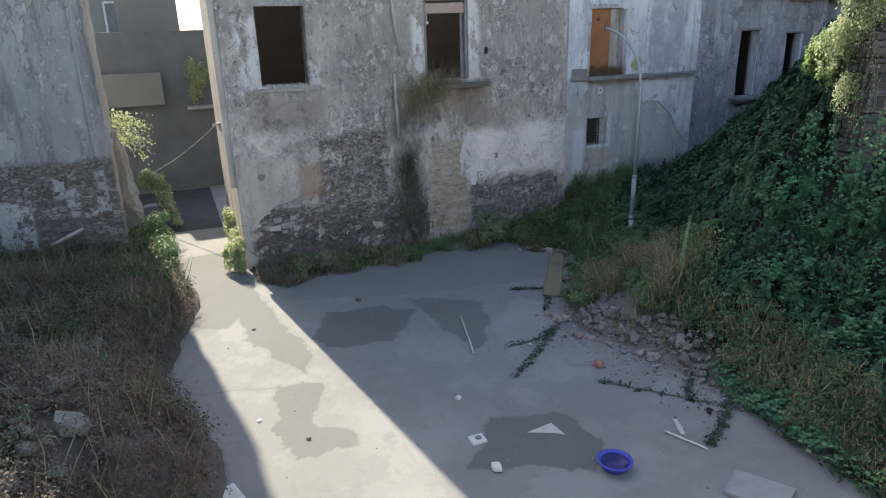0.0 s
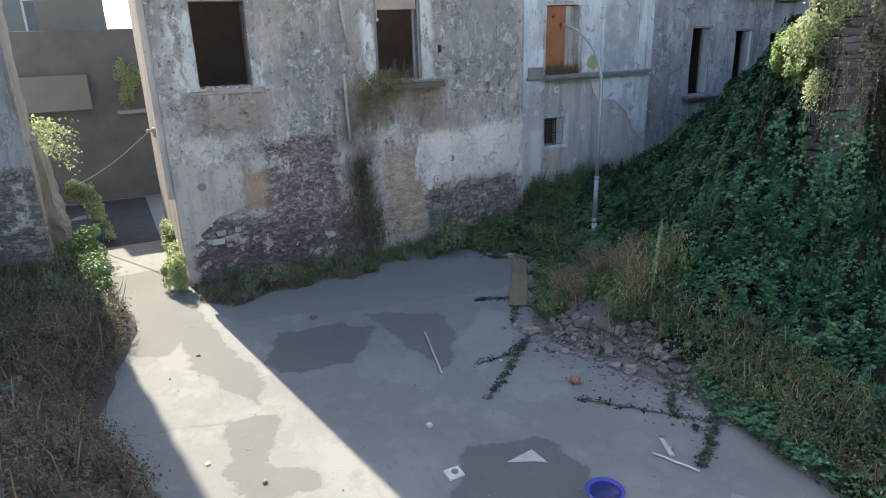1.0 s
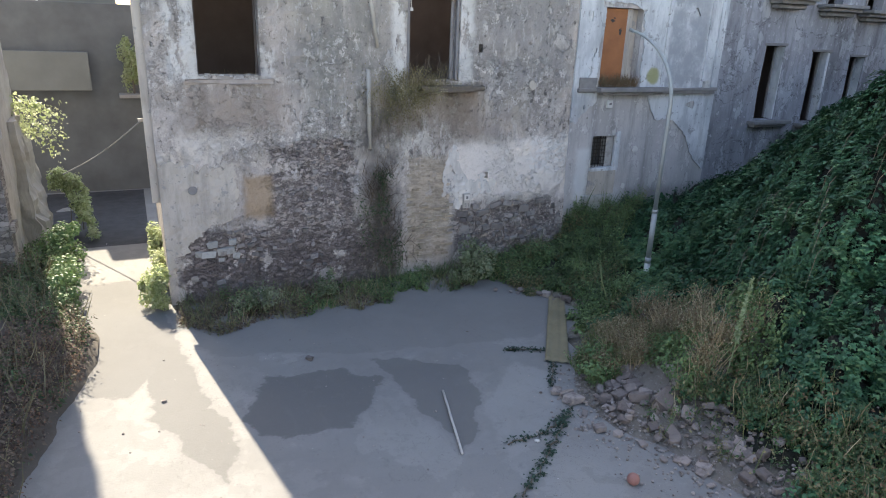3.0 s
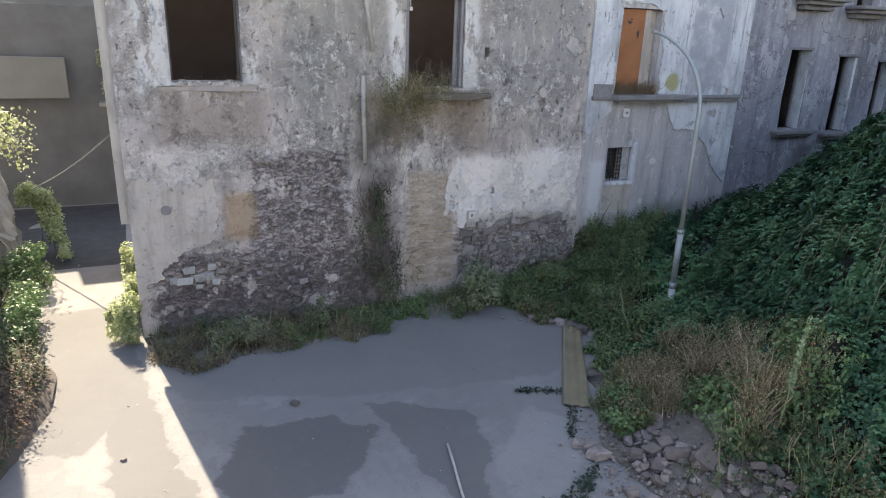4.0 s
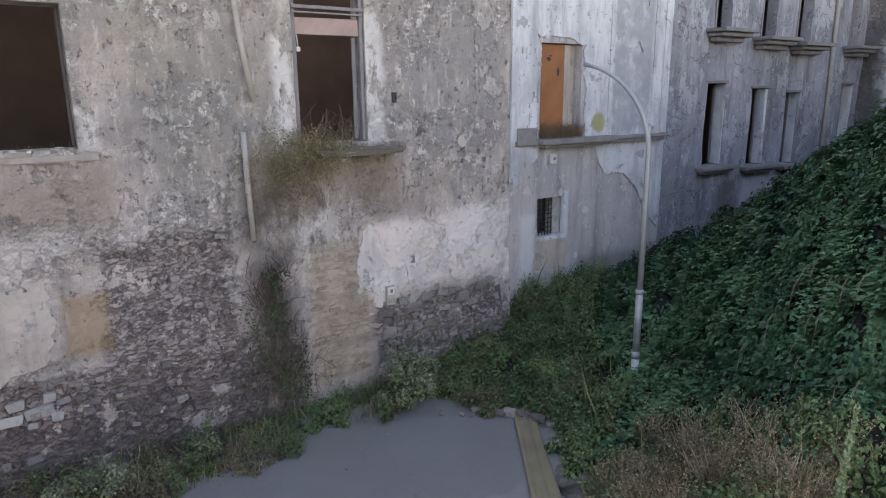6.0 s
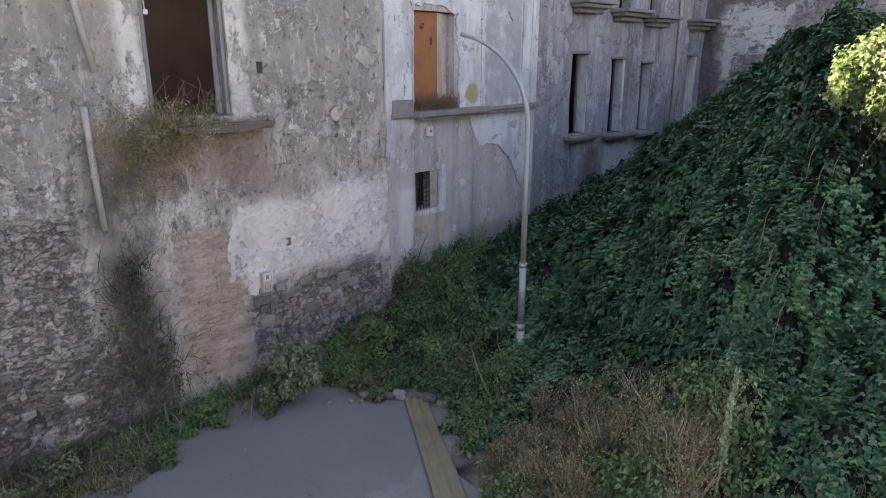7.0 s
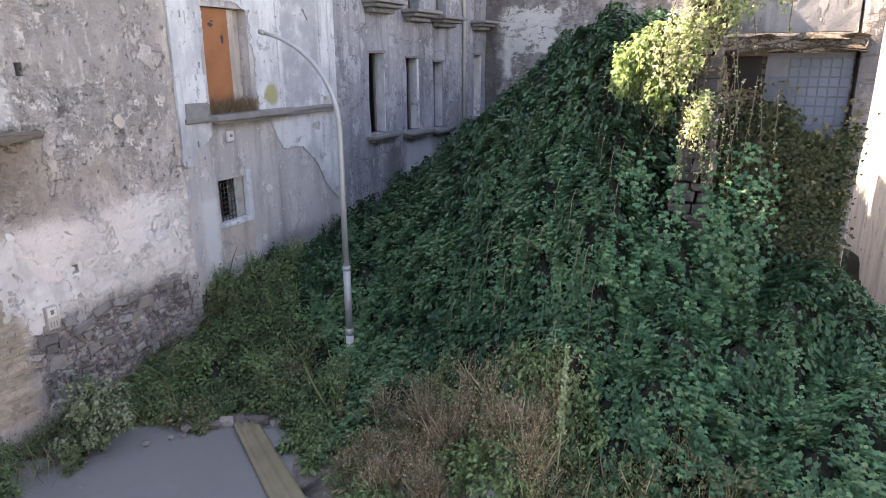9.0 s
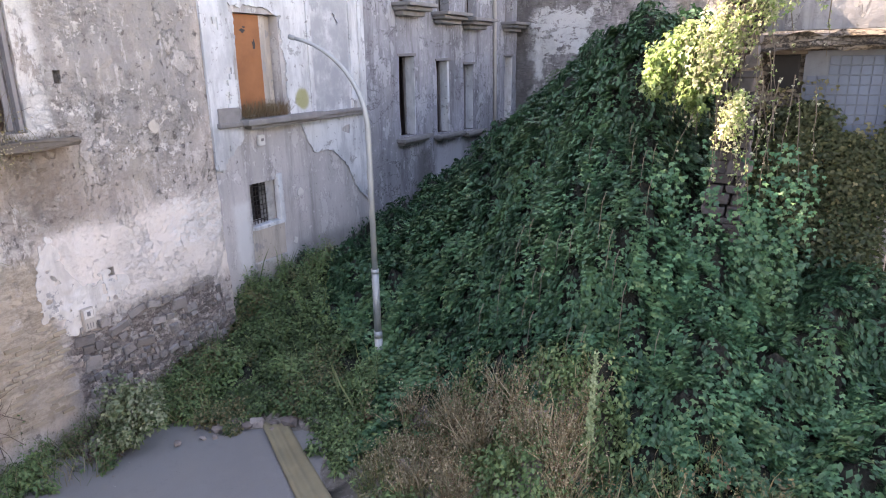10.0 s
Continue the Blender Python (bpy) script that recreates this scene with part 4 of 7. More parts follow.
def side_returns():
    """Wall ends, roofs and dark rooms behind the facades."""
    bm = box(bmesh.new(), -0.5, -0.02, 0.56, 6.2, -0.4, ROOF)
    # added corner strip, there only to move the edge of the sun patch
    box(bm, -0.67, -0.5, 0.1, 0.4, 2.4, ROOF)
    tagged(part("wall_4", bm, CREAM), "side of the grey building along the lane, with an added shadow-shaping strip", "wall", kind="structure")
    bm = box(bmesh.new(), 15.7, 16.0, 0.51, 1.4, -0.4, ROOF)
    tagged(part("wall_5", bm, GREY_RENDER), "short return beside the set-back facade", "wall", kind="structure")
    bm = bmesh.new()
    box(bm, -0.6, 10.5, -0.08, 0.7, ROOF, ROOF + 0.3)
    box(bm, 10.45, 16.1, -0.12, 0.72, BAY_TOP, BAY_TOP + 0.3)
    box(bm, 10.55, 10.85, 0.5, 0.7, ROOF, BAY_TOP)
    box(bm, -0.6, 0.1, 0.7, 3.6, ROOF, ROOF + 0.3)
    tagged(part("roof_1", bm, CONCRETE), "flat eaves of the grey building", "roof", kind="structure")
    bm = box(bmesh.new(), 16.1, 28.5, 0.35, 6.0, 13.0, 13.3)
    tagged(part("roof_2", bm, CONCRETE), "flat eaves of the mauve building", "roof", kind="structure")
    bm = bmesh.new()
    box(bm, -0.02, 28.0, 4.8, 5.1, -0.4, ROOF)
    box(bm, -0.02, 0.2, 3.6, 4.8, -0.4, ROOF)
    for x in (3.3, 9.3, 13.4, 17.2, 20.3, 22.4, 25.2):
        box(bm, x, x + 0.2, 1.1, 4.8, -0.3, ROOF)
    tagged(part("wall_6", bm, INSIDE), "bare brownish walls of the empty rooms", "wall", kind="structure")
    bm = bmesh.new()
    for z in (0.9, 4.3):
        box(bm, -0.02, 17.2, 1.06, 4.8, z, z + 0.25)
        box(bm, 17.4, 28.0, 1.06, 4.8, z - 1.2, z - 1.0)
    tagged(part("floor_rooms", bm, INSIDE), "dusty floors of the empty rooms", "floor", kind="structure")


side_returns()

# wall that closes the yard on the far side
us = line_cuts(-0.6, 16.0, 0.3, [])
vs = line_cuts(-0.4, 11.0, 0.3, [])
far = part_mesh("wall_7", wall_sheet(us, vs, lambda u, v: v < 10.5 + 0.6 * fbm(u * 0.8, u * 0.1, 3, 3), facing_west(28.0, 0.08, 12), 0.6), FAR_WALL)
tagged(far, "patchy rubble end wall with torn white plaster", "wall", kind="structure")


# ---- building across the lane ----
def left_building():
    def keep(u, v):
        return u < -3.8 + (0.1 - 0.07 * np.clip((v - 3.4) / 2, 0, 1)) * fbm(v * 1.4, v * 0.2, 8, 3)
    us = line_cuts(-16, -3.6, 0.1, [])
    vs = line_cuts(-0.4, 14.0, 0.2, [])
    ob = part_mesh("wall_8", wall_sheet(us, vs, keep, facing_south(2.1, 0.06, 17), 0.5), WALL_D)
    tagged(ob, "crumbling grey plastered wall with a ragged corner", "wall", kind="structure")

    def along_lane(u, v, depth):
        x = -3.84 - 0.04 * u - depth + 0.07 * fbm(u * 1.3, v * 1.3, 23, 4) * (depth == 0)
        return np.stack([x + 0 * v, 2.14 + u, v + 0 * u], -1)
    end = lambda u, v: u < 5.0 + 0.12 * fbm(v * 1.2, v * 0.3, 27, 4)
    ob = part_mesh("wall_9", wall_sheet(line_cuts(0, 5.9, 0.12, []), line_cuts(-0.4, 14.0, 0.16, []), end, along_lane, 0.45), LANE_SIDE)
    tagged(ob, "streaked flank of the crumbling building along the lane", "wall", kind="structure")
    bm = box(bmesh.new(), -16, -4.55, 2.62, 7.4, -0.4, 14.0)
    tagged(part("wall_19", bm, WALL_D), "rear mass of the crumbling building", "wall", kind="structure")
    # narrow strip pilaster and a torn buttress on the flank
    me = wall_sheet(line_cuts(-4.2, -3.88, 0.05, []), line_cuts(0.6, 13.8, 0.12, []), lambda u, v: v > 3.1 + 0.2 * fbm(u * 5, v, 4, 2), facing_south(2.02, 0.02, 5), 0.07)
    tagged(part_mesh("trim_pilaster", me, WALL_D), "thin plaster strip on the crumbling wall", "trim", kind="structure")
    bm = box(bmesh.new(), -4.05, -3.4, 5.2, 7.3, -0.3, 3.6)
    bmesh.ops.subdivide_edges(bm, edges=bm.edges[:], cuts=15, use_grid_fill=True)
    for v in bm.verts:
        taper = 0.12 * (v.co.z + 0.3) * (v.co.x + 4.05) / 0.63
        v.co.x += float(0.22 * fbm(v.co.z * 2.2, v.co.y * 2.2, 15, 4)) - taper
        v.co.y += float(0.1 * fbm(v.co.z * 2.2, v.co.x * 2.2, 18, 4))
    tagged(part("trim_buttress", bm, LANE_SIDE), "worn buttress of lumpy masonry on the flank", "buttress", kind="structure")
    lath = tube("leaning_plank", [(-5.75, 1.75, 0.95), (-4.85, 1.8, 1.32)], 0.05, WOOD, sides=6)
    tagged(lath, "grey plank leaning against the crumbling wall", "plank")


left_building()


# ---- lane end and distance ----
def lane_end():
    bm = box(bmesh.new(), -8.0, 1.5, 13.0, 13.5, -0.4, 6.8, 0.03, 0.03, 2)
    tagged(part("wall_10", bm, DARK_WALL), "dark wall that closes the end of the lane", "wall", kind="structure")
    bm = box(bmesh.new(), -6.0, -2.15, 12.6, 13.0, 3.7, 5.1, 0.03, 0.03, 5)
    tagged(part("wall_17", bm, LANE_WALL), "pale rendered parapet on the lane's end wall", "wall", kind="structure")
    bm = box(bmesh.new(), -1.25, -0.1, 12.3, 13.0, 3.44, 3.58, 0.02, 0.02, 3)
    tagged(part("trim_ledge", bm, CONCRETE), "pale ledge on the lane's end wall", "ledge", kind="structure")
    bm = box(bmesh.new(), -3.6, -1.0, 15.0, 15.6, -0.4, 9.5, 0.03, 0.03, 8)
    tagged(part("wall_18", bm, LANE_WALL), "pale rendered gable behind the lane's end wall", "wall", kind="structure")
    # added sheet: the shade over the lane's far floor is in its dark colour
    height_sheet("road", lambda x, y: ground_z(x, y) + 0.012, -8.0, -0.6, 5.2, 13.0, 0.4, LANE_SHADE, "added dark ground sheet for the shaded end of the lane", "road", 0.004)
    bracket = anchor("cable_bracket", -0.6, 3.5, 3.75, "pale bracket where the cable leaves the wall", "bracket")
    box_part("plate", CREAM, bracket, -0.58, -0.5, 3.4, 3.58, 3.62, 3.9, 0.02, 0.01, 3)
    box_part("arm", CREAM, bracket, -0.76, -0.57, 3.45, 3.53, 3.78, 3.86, 0.015, 0.01, 4)
    house = anchor("distant_house", -5, 26, 0, "distant pale rendered house behind the lane", "house")
    box_part("wall", LANE_WALL, house, -16, -1.4, 25.0, 34.0, -0.3, 10.5, 0.02)
    for x in (-4.6, -7.4, -10.2):
        w = box_part("window", DARK_WALL, house, x, x + 1.1, 24.9, 25.02, 6.6, 8.4, 0.01, label="dark shuttered window")
        box_part("frame", WHITE, w, x - 0.12, x + 1.22, 24.93, 24.99, 6.48, 8.52, 0.01)
    box_part("balcony", CONCRETE, house, -5.2, -2.8, 24.1, 25.0, 6.2, 6.4, 0.02)
    far_house = anchor("distant_tower_house", 6, 40, 0, "pale distant house with a tall flat front", "house")
    box_part("wall", LANE_WALL, far_house, -3.2, 12, 34, 42, -0.3, 6.3, 0.02)
    box_part("roof", CONCRETE, far_house, -3.4, 12.2, 33.8, 42.2, 6.3, 6.5, 0.02)


lane_end()


# ---- ruin with the sunlit vines, and the yard's other sides ----
def ruin():
    bm = box(bmesh.new(), 13.2, 13.7, -11.75, -9.6, -0.2, 6.15, 0.04, 0.03, 3)
    tagged(part("wall_11", bm, BROWN_WALL), "broken inner wall of the collapsed house", "wall", kind="structure")
    me = wall_sheet(line_cuts(9.2, 11.7, 0.15, []), line_cuts(6.42, 9.0, 0.15, []), lambda u, v: (v < 8.6 + 0.5 * fbm(u * 2, v, 6, 3)) & ~((u < 10.75) & (u > 10.5) & (v > 6.9)), facing_west(13.3, 0.03, 9), 0.35)
    tagged(part_mesh("wall_12", me, WALL_D), "grey upper wall of the collapsed house in sunlight", "wall", kind="structure")
    slab = new("broken_floor_slab", mesh_from([], []))
    bm = bmesh.new()
    box(bm, 12.7, 13.6, -11.8, -9.7, 6.13, 6.36, 0.0, 0.0, 5)
    bmesh.ops.subdivide_edges(bm, edges=bm.edges[:], cuts=9)
    rng = random.Random(4)
    for v in bm.verts:
        if v.co.x < 12.95:
            v.co += Vector((rng.uniform(-0.1, 0.16), rng.uniform(-0.05, 0.05), rng.uniform(-0.06, 0.05)))
    bpy.data.objects.remove(slab)
    slab = part("broken_floor_slab", bm, BROWN_WALL)
    tagged(slab, "ragged grey concrete floor slab jutting from the ruin", "slab")
    # brown cross wall; its hidden height is added to shade the creeper wall behind
    keep = lambda u, v: v < 7.7 + 0.5 * fbm(u * 2, v * 0.3, 16, 3)
    me = wall_sheet(line_cuts(12.0, 13.28, 0.12, []), line_cuts(-0.2, 8.4, 0.12, []), keep, facing_south(-9.72, 0.08, 19), 0.35, True)
    tagged(part_mesh("wall_16", me, BROWN_WALL), "brown rubble cross wall of the collapsed house, built up to cast shade", "wall", kind="structure")
    column = anchor("masonry_column", 11.75, -9.62, 0, "square masonry pier of stacked grey stone wrapped in vines", "pier")
    rng = random.Random(8)
    z = 0.0
    while z < 8.2:
        h = rng.uniform(0.1, 0.2)
        split = rng.uniform(-9.8, -9.55)
        for y0, y1 in ((-9.92, split), (split + 0.012, -9.38)):
            j = rng.uniform(-0.06, 0.05)
            box_part("stone", PIER, column, 11.5 + j, 12.05 + j, y0 + rng.uniform(-0.04, 0.04) * (y0 < -9.9), y1 + rng.uniform(-0.05, 0.05) * (y1 > -9.4), z, z + h - 0.012, 0.03, 0.028, int(z * 100) + int(y0 * 7))
        z += h
    bm = box(bmesh.new(), 13.05, 13.7, -12.0, -11.76, -0.2, 8.2, 0.02, 0.02, 6)
    box(bm, 12.9, 13.6, -12.9, -11.7, -0.2, 1.5, 0.05, 0.06, 7)
    bmesh.ops.subdivide_edges(bm, edges=bm.edges[:], cuts=5, use_grid_fill=True)
    for v in bm.verts:
        v.co += Vector((float(0.06 * fbm(v.co.z * 2, v.co.y * 2, 31, 3)), float(0.06 * fbm(v.co.z * 1.6, v.co.x * 2, 32, 4)), 0))
    tagged(part("wall_20", bm, FAR_WALL), "broken grey end of the ruined wall", "wall", kind="structure")
    niche = anchor("wall_niche", 13.1, -10.2, 5.5, "black panel painted as the shade of an opening in the ruined wall", "niche")
    # black panel on the wall's face gives the shade of an opening
    box_part("shade_panel", BLACK, niche, 13.12, 13.22, -10.42, -10.02, 5.52, 6.05, 0.02, 0.02, 3)
    box_part("lintel", ROTTEN, niche, 13.08, 13.2, -10.5, -9.95, 6.05, 6.13, 0.015, 0.01, 4)
    # sunlit limewashed wall at the yard's other side
    bm = box(bmesh.new(), 13.8, 34, -13.5, -13.0, -0.3, 9.0, 0.02)
    tagged(part("wall_13", bm, SUNNY), "white limewashed wall in full sunlight", "wall", kind="structure")
    bm = box(bmesh.new(), -16.5, 34, -27.5, -27.0, -0.4, 7.0)
    tagged(part("wall_14", bm, FAR_FACADE), "pale rendered wall that closes the yard", "wall", kind="structure")
    bm = box(bmesh.new(), -16.5, -16.0, -27.0, 2.1, -0.4, 8.0)
    tagged(part("wall_15", bm, WALL_D), "grey wall along the yard's side", "wall", kind="structure")


ruin()
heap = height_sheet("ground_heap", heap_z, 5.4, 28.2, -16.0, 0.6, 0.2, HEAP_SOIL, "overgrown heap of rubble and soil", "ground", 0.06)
bank = height_sheet("ground_bank", bank_z, -12, -2.0, -17.0, 6.0, 0.2, EARTH, "stony weedy bank beside the lane", "ground", 0.04)


# ---- plaster that still clings to the facades ----
def torn_sheet(name, x0, x1, z0, z1, step, keep, y, thick, material, label, parent=None, seed=0):
    us, vs = line_cuts(x0, x1, step, []), line_cuts(z0, z1, step, [])
    place = facing_south(y - thick, 0.006, seed) if y > -0.05 else facing_south(-thick, 0.035, 1, 0.12)
    me = wall_sheet(us, vs, keep, place, thick if y > -0.05 else 0.15, True)
    ob = part_mesh(name, me, material, parent)
    return tagged(ob, label, "plaster", kind="structure")


TEAR_X = (10.5, 10.72, 10.78, 11.2, 11.6, 11.8, 12.6, 13.25, 13.5, 13.72, 14.1, 14.5, 14.9, 15.3, 15.7, 16.0)
TEAR_Z = (3.9, 3.85, 4.05, 4.45, 4.62, 4.85, 4.85, 4.6, 4.2, 3.85, 4.0, 3.85, 3.5, 2.9, 2.45, 2.3)


def white_keep(u, v):
    low = np.interp(u, TEAR_X, TEAR_Z) + 0.09 * fbm(u * 4.0, v * 4.0, 51, 4) + 0.04 * fbm(u * 14, v * 14, 52, 3)
    edge = 0.17 * fbm(v * 2.6, u * 0.5, 53, 5) + 0.06 * fbm(u * 10, v * 10, 54, 3)
    door = (u > DOOR[0] - 0.1 - edge * 0.6) & (u < DOOR[1] + 0.14 + edge) & (v < DOOR[3] + 0.1 + edge * 0.8 - 0.12 * np.clip(u - 12.2, 0, 1))
    chip = ((u - 11.28) / 0.1) ** 2 + ((v - 5.95) / 0.2) ** 2 + ((fbm(u * 6, v * 6, 55, 3))) < 1
    flake = fbm(u * 1.6, v * 1.6, 56, 5) < -0.62
    return (v > low) & ~(door & (v > 4.0)) & ~chip & ~flake & (u < 15.98)


torn_sheet("trim_white_plaster", 10.5, 16.0, 2.1, 8.6, 0.035, white_keep, -0.012, 0.03, WHITE, "white plaster with a torn lower edge", seed=1)
torn_sheet("trim_white_plaster_high", 10.5, 16.0, 8.6, BAY_TOP, 0.4, lambda u, v: u > 0, -0.012, 0.03, WHITE, "white plaster of the bay's unseen top, raised to cast shade", seed=1)


def cream_keep(u, v):
    w = 0.22 * fbm(u * 2.6, v * 2.6, 61, 5) + 0.12 * fbm(u * 9, v * 9, 63, 4)
    low = np.interp(u, (-0.5, 0.1, 0.5, 1.0, 1.3), (0.75, 1.35, 1.8, 2.0, 2.3))
    return (u < 1.14 + w * 0.5) & (v < 3.2 + w) & (v > low + w * 1.2) & (fbm(u * 5, v * 5, 64, 4) > -0.85)


torn_sheet("trim_cream_plaster", -0.5, 1.8, 0.7, 4.3, 0.03, cream_keep, -0.078, 0.018, CREAM, "bare cream plaster patch near the corner", seed=2)


def lime_keep(u, v):
    w = 0.2 * fbm(u * 3.0, v * 3.0, 71, 5) + 0.1 * fbm(u * 10, v * 10, 73, 4)
    top = np.interp(u, (6.4, 6.7, 6.85, 7.2, 7.6, 8.2), (2.3, 3.2, 3.3, 2.7, 2.45, 2.3)) + 1.4 * w
    low = np.interp(u, (6.4, 6.75, 6.9, 7.3, 7.45, 8.4), (2.1, 1.95, 1.6, 1.65, 2.0, 2.2)) + w
    return (u > 6.5 + w) & (v < top) & (v > low) & (u < 8.1 + w) & (fbm(u * 6.0, v * 8.0, 74, 4) > -0.5)


torn_sheet("trim_limewash", 6.5, 8.6, 1.2, 3.6, 0.03, lime_keep, -0.078, 0.016, LIMEWASH, "flaking limewash patch over masonry", seed=3)


# ---- openings of the facades ----
def window_frame(name, o, y, label, material=FRAME, depth=0.09, bar=0.08, bottom=False, parent=None):
    x0, x1, z0, z1 = o
    w = parent or anchor(name, (x0 + x1) / 2, y, z0, label, "window", kind="structure")
    box_part("jamb", material, w, x0 + 0.02, x0 + bar, y, y + depth, z0 + 0.02, z1 - 0.02, 0.012, 0.006, 1)
    box_part("jamb", material, w, x1 - bar, x1 - 0.02, y, y + depth, z0 + 0.02, z1 - 0.02, 0.012, 0.006, 2)
    box_part("head", material, w, x0 + bar, x1 - bar, y, y + depth, z1 - bar, z1 - 0.02, 0.012, 0.006, 3)
    if bottom:
        box_part("bottom_rail", material, w, x0 + bar, x1 - bar, y, y + depth, z0 + 0.02, z0 + bar, 0.012)
    return w


def sill(name, x0, x1, y0, y1, z0, z1, label, seed=0, material=SILL):
    bm = box(bmesh.new(), x0, x1, y0, y1, z0, z1, 0.0, 0.0, seed)
    bmesh.ops.subdivide_edges(bm, edges=bm.edges[:], cuts=4)
    rnd = random.Random(seed)
    for v in bm.verts:
        v.co += Vector((rnd.uniform(-0.03, 0.03), rnd.uniform(-0.03, 0.03) * (v.co.y < 0), rnd.uniform(-0.022, 0.022)))
    return tagged(part(name, bm, material), label, "sill", kind="structure")


win_1 = anchor("window_1", 1.2, 0.1, 5.22, "tall empty window opening with a broken sill", "window", kind="structure")
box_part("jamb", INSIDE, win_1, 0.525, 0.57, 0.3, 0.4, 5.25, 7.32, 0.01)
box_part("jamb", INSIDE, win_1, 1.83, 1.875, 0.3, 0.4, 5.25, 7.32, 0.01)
sill("sill_1", 0.25, 2.15, -0.05, 0.12, 5.04, 5.15, "worn broken stone sill with rubble on it", 1, BROKEN_SILL)
rnd = random.Random(77)
for k in range(14):
    w = rnd.uniform(0.05, 0.16)
    me = rock(200 + k, 0.6)
    me.materials.append(LITTER if k % 3 == 0 else CREAM)
    ob = new("sill_rubble", me)
    ob.matrix_world = Matrix.LocRotScale((rnd.uniform(0.55, 2.0), rnd.uniform(-0.06, 0.25), 5.21 + w * 0.15), Euler((0, 0, rnd.uniform(0, 6))), (w * 1.3, w, w * 0.8))
    tagged(ob, "crumb of pale plaster lying on the window sill", "rubble", "crumbs on the sill")
win_2 = window_frame("window_2", WIN2, 0.04, "tall open window with a faded wooden transom", FRAME, 0.12, 0.09)
box_part("transom", PINK_WOOD, win_2, 5.53, 6.81, 0.08, 0.24, 7.06, 7.36, 0.015, 0.01, 3, "faded pink wooden shutter box")
box_part("rail", FRAME, win_2, 5.46, 6.88, -0.01, 0.03, 7.5, 7.56, 0.008)
box_part("rail", FRAME, win_2, 5.46, 6.88, -0.01, 0.03, 7.42, 7.45, 0.008)
tube("cord", [(5.56, 0.08, 7.06), (5.57, 0.07, 6.95), (5.575, 0.07, 6.84)], 0.012, WOOD, win_2, sides=6)
box_part("weight", LITTER, win_2, 5.54, 5.62, 0.05, 0.1, 6.76, 6.84, 0.015)
box_part("shutter_edge", FRAME, win_2, 6.7, 6.78, 0.16, 0.2, 5.15, 7.05, 0.01, label="weathered grey shutter edge")
sill("sill_2", 5.75, 7.5, -0.32, 0.1, 4.86, 4.99, "rotten projecting stone sill under the tall window", 2, ROTTEN)


def balcony_door():
    d = anchor("door_1", 12.0, 0.2, 4.98, "rust orange boarded balcony door in a torn opening", "door", kind="structure")
    box_part("leaf", RUST_DOOR, d, 11.44, 12.26, 0.1, 0.16, 5.0, 7.08, 0.008, label="rust orange wooden board")
    box_part("jamb", CREAM, d, 12.27, 12.46, 0.12, 0.4, 5.0, 7.08, 0.02, 0.02, 4, "bare plaster jamb")
    box_part("side_panel", CREAM, d, 12.46, 12.72, 0.24, 0.4, 5.0, 7.08, 0.02, 0.01, 5)
    rng = random.Random(12)
    for k, (x, z, w, h) in enumerate(((11.75, 6.75, 0.2, 0.1), (12.05, 6.45, 0.12, 0.28), (11.8, 6.82, 0.1, 0.05))):
        bm = bmesh.new()
        ring = [bm.verts.new((x + w / 2 * math.cos(a) * rng.uniform(0.5, 1.1), 0.094, z + h / 2 * math.sin(a) * rng.uniform(0.5, 1.1))) for a in [i * 0.63 for i in range(10)]]
        bm.faces.new(ring)
        part("burn", bm, IRON, d)
    b = anchor("balcony_1", 12.4, -0.2, 4.75, "narrow grey stone balcony slab without a railing", "balcony", kind="structure")
    box_part("slab", SILL, b, 11.25, 13.72, -0.36, -0.045, 4.8, 4.93, 0.02, 0.012, 1)
    box_part("moulding", SILL, b, 11.4, 13.6, -0.26, -0.05, 4.72, 4.8, 0.02, 0.008, 2)
    box_part("ledge", SILL, b, 13.72, 15.85, -0.16, -0.045, 4.72, 4.82, 0.02, 0.008, 3)
    box_part("ledge_cap", SILL, b, 13.72, 15.9, -0.2, -0.045, 4.82, 4.9, 0.015, 0.008, 4)
    box_part("plinth", SILL, b, 10.66, 11.25, -0.12, -0.045, 4.78, 5.2, 0.02, 0.01, 5)
    box_part("plinth_cap", SILL, b, 10.62, 11.27, -0.16, -0.045, 4.8, 4.9, 0.02, 0.01, 6)
    stone = box(bmesh.new(), 15.36, 15.6, -0.17, -0.05, 4.9, 5.12, 0.02, 0.02, 7)
    tagged(part("loose_stone_block", stone, PALE_STONE), "small pale stone block on the ledge", "stone")


balcony_door()
for name, x0, x1, z0, z1 in (("trim_left_pilaster", 10.5, 11.24, 3.95, 12.4), ("trim_mid_strip", 13.66, 13.8, 4.92, 9.5), ("trim_right_strip", 15.32, 15.44, 4.92, 9.5), ("trim_right_pilaster", 15.72, 15.98, 4.92, 12.4)):
    me = wall_sheet(line_cuts(x0, x1, 0.06, []), line_cuts(z0, z1, 0.12, []), lambda u, v: (fbm(u * 5, v * 2.2, 83, 4) > -0.75) & (v > np.interp(u, TEAR_X, TEAR_Z) + 0.12 + 0.2 * fbm(u * 6, v * 3, 85, 3)), facing_south(-0.075, 0.006, 4), 0.035)
    tagged(part_mesh(name, me, WHITE), "raised white plaster strip on the bay", "trim", kind="structure")


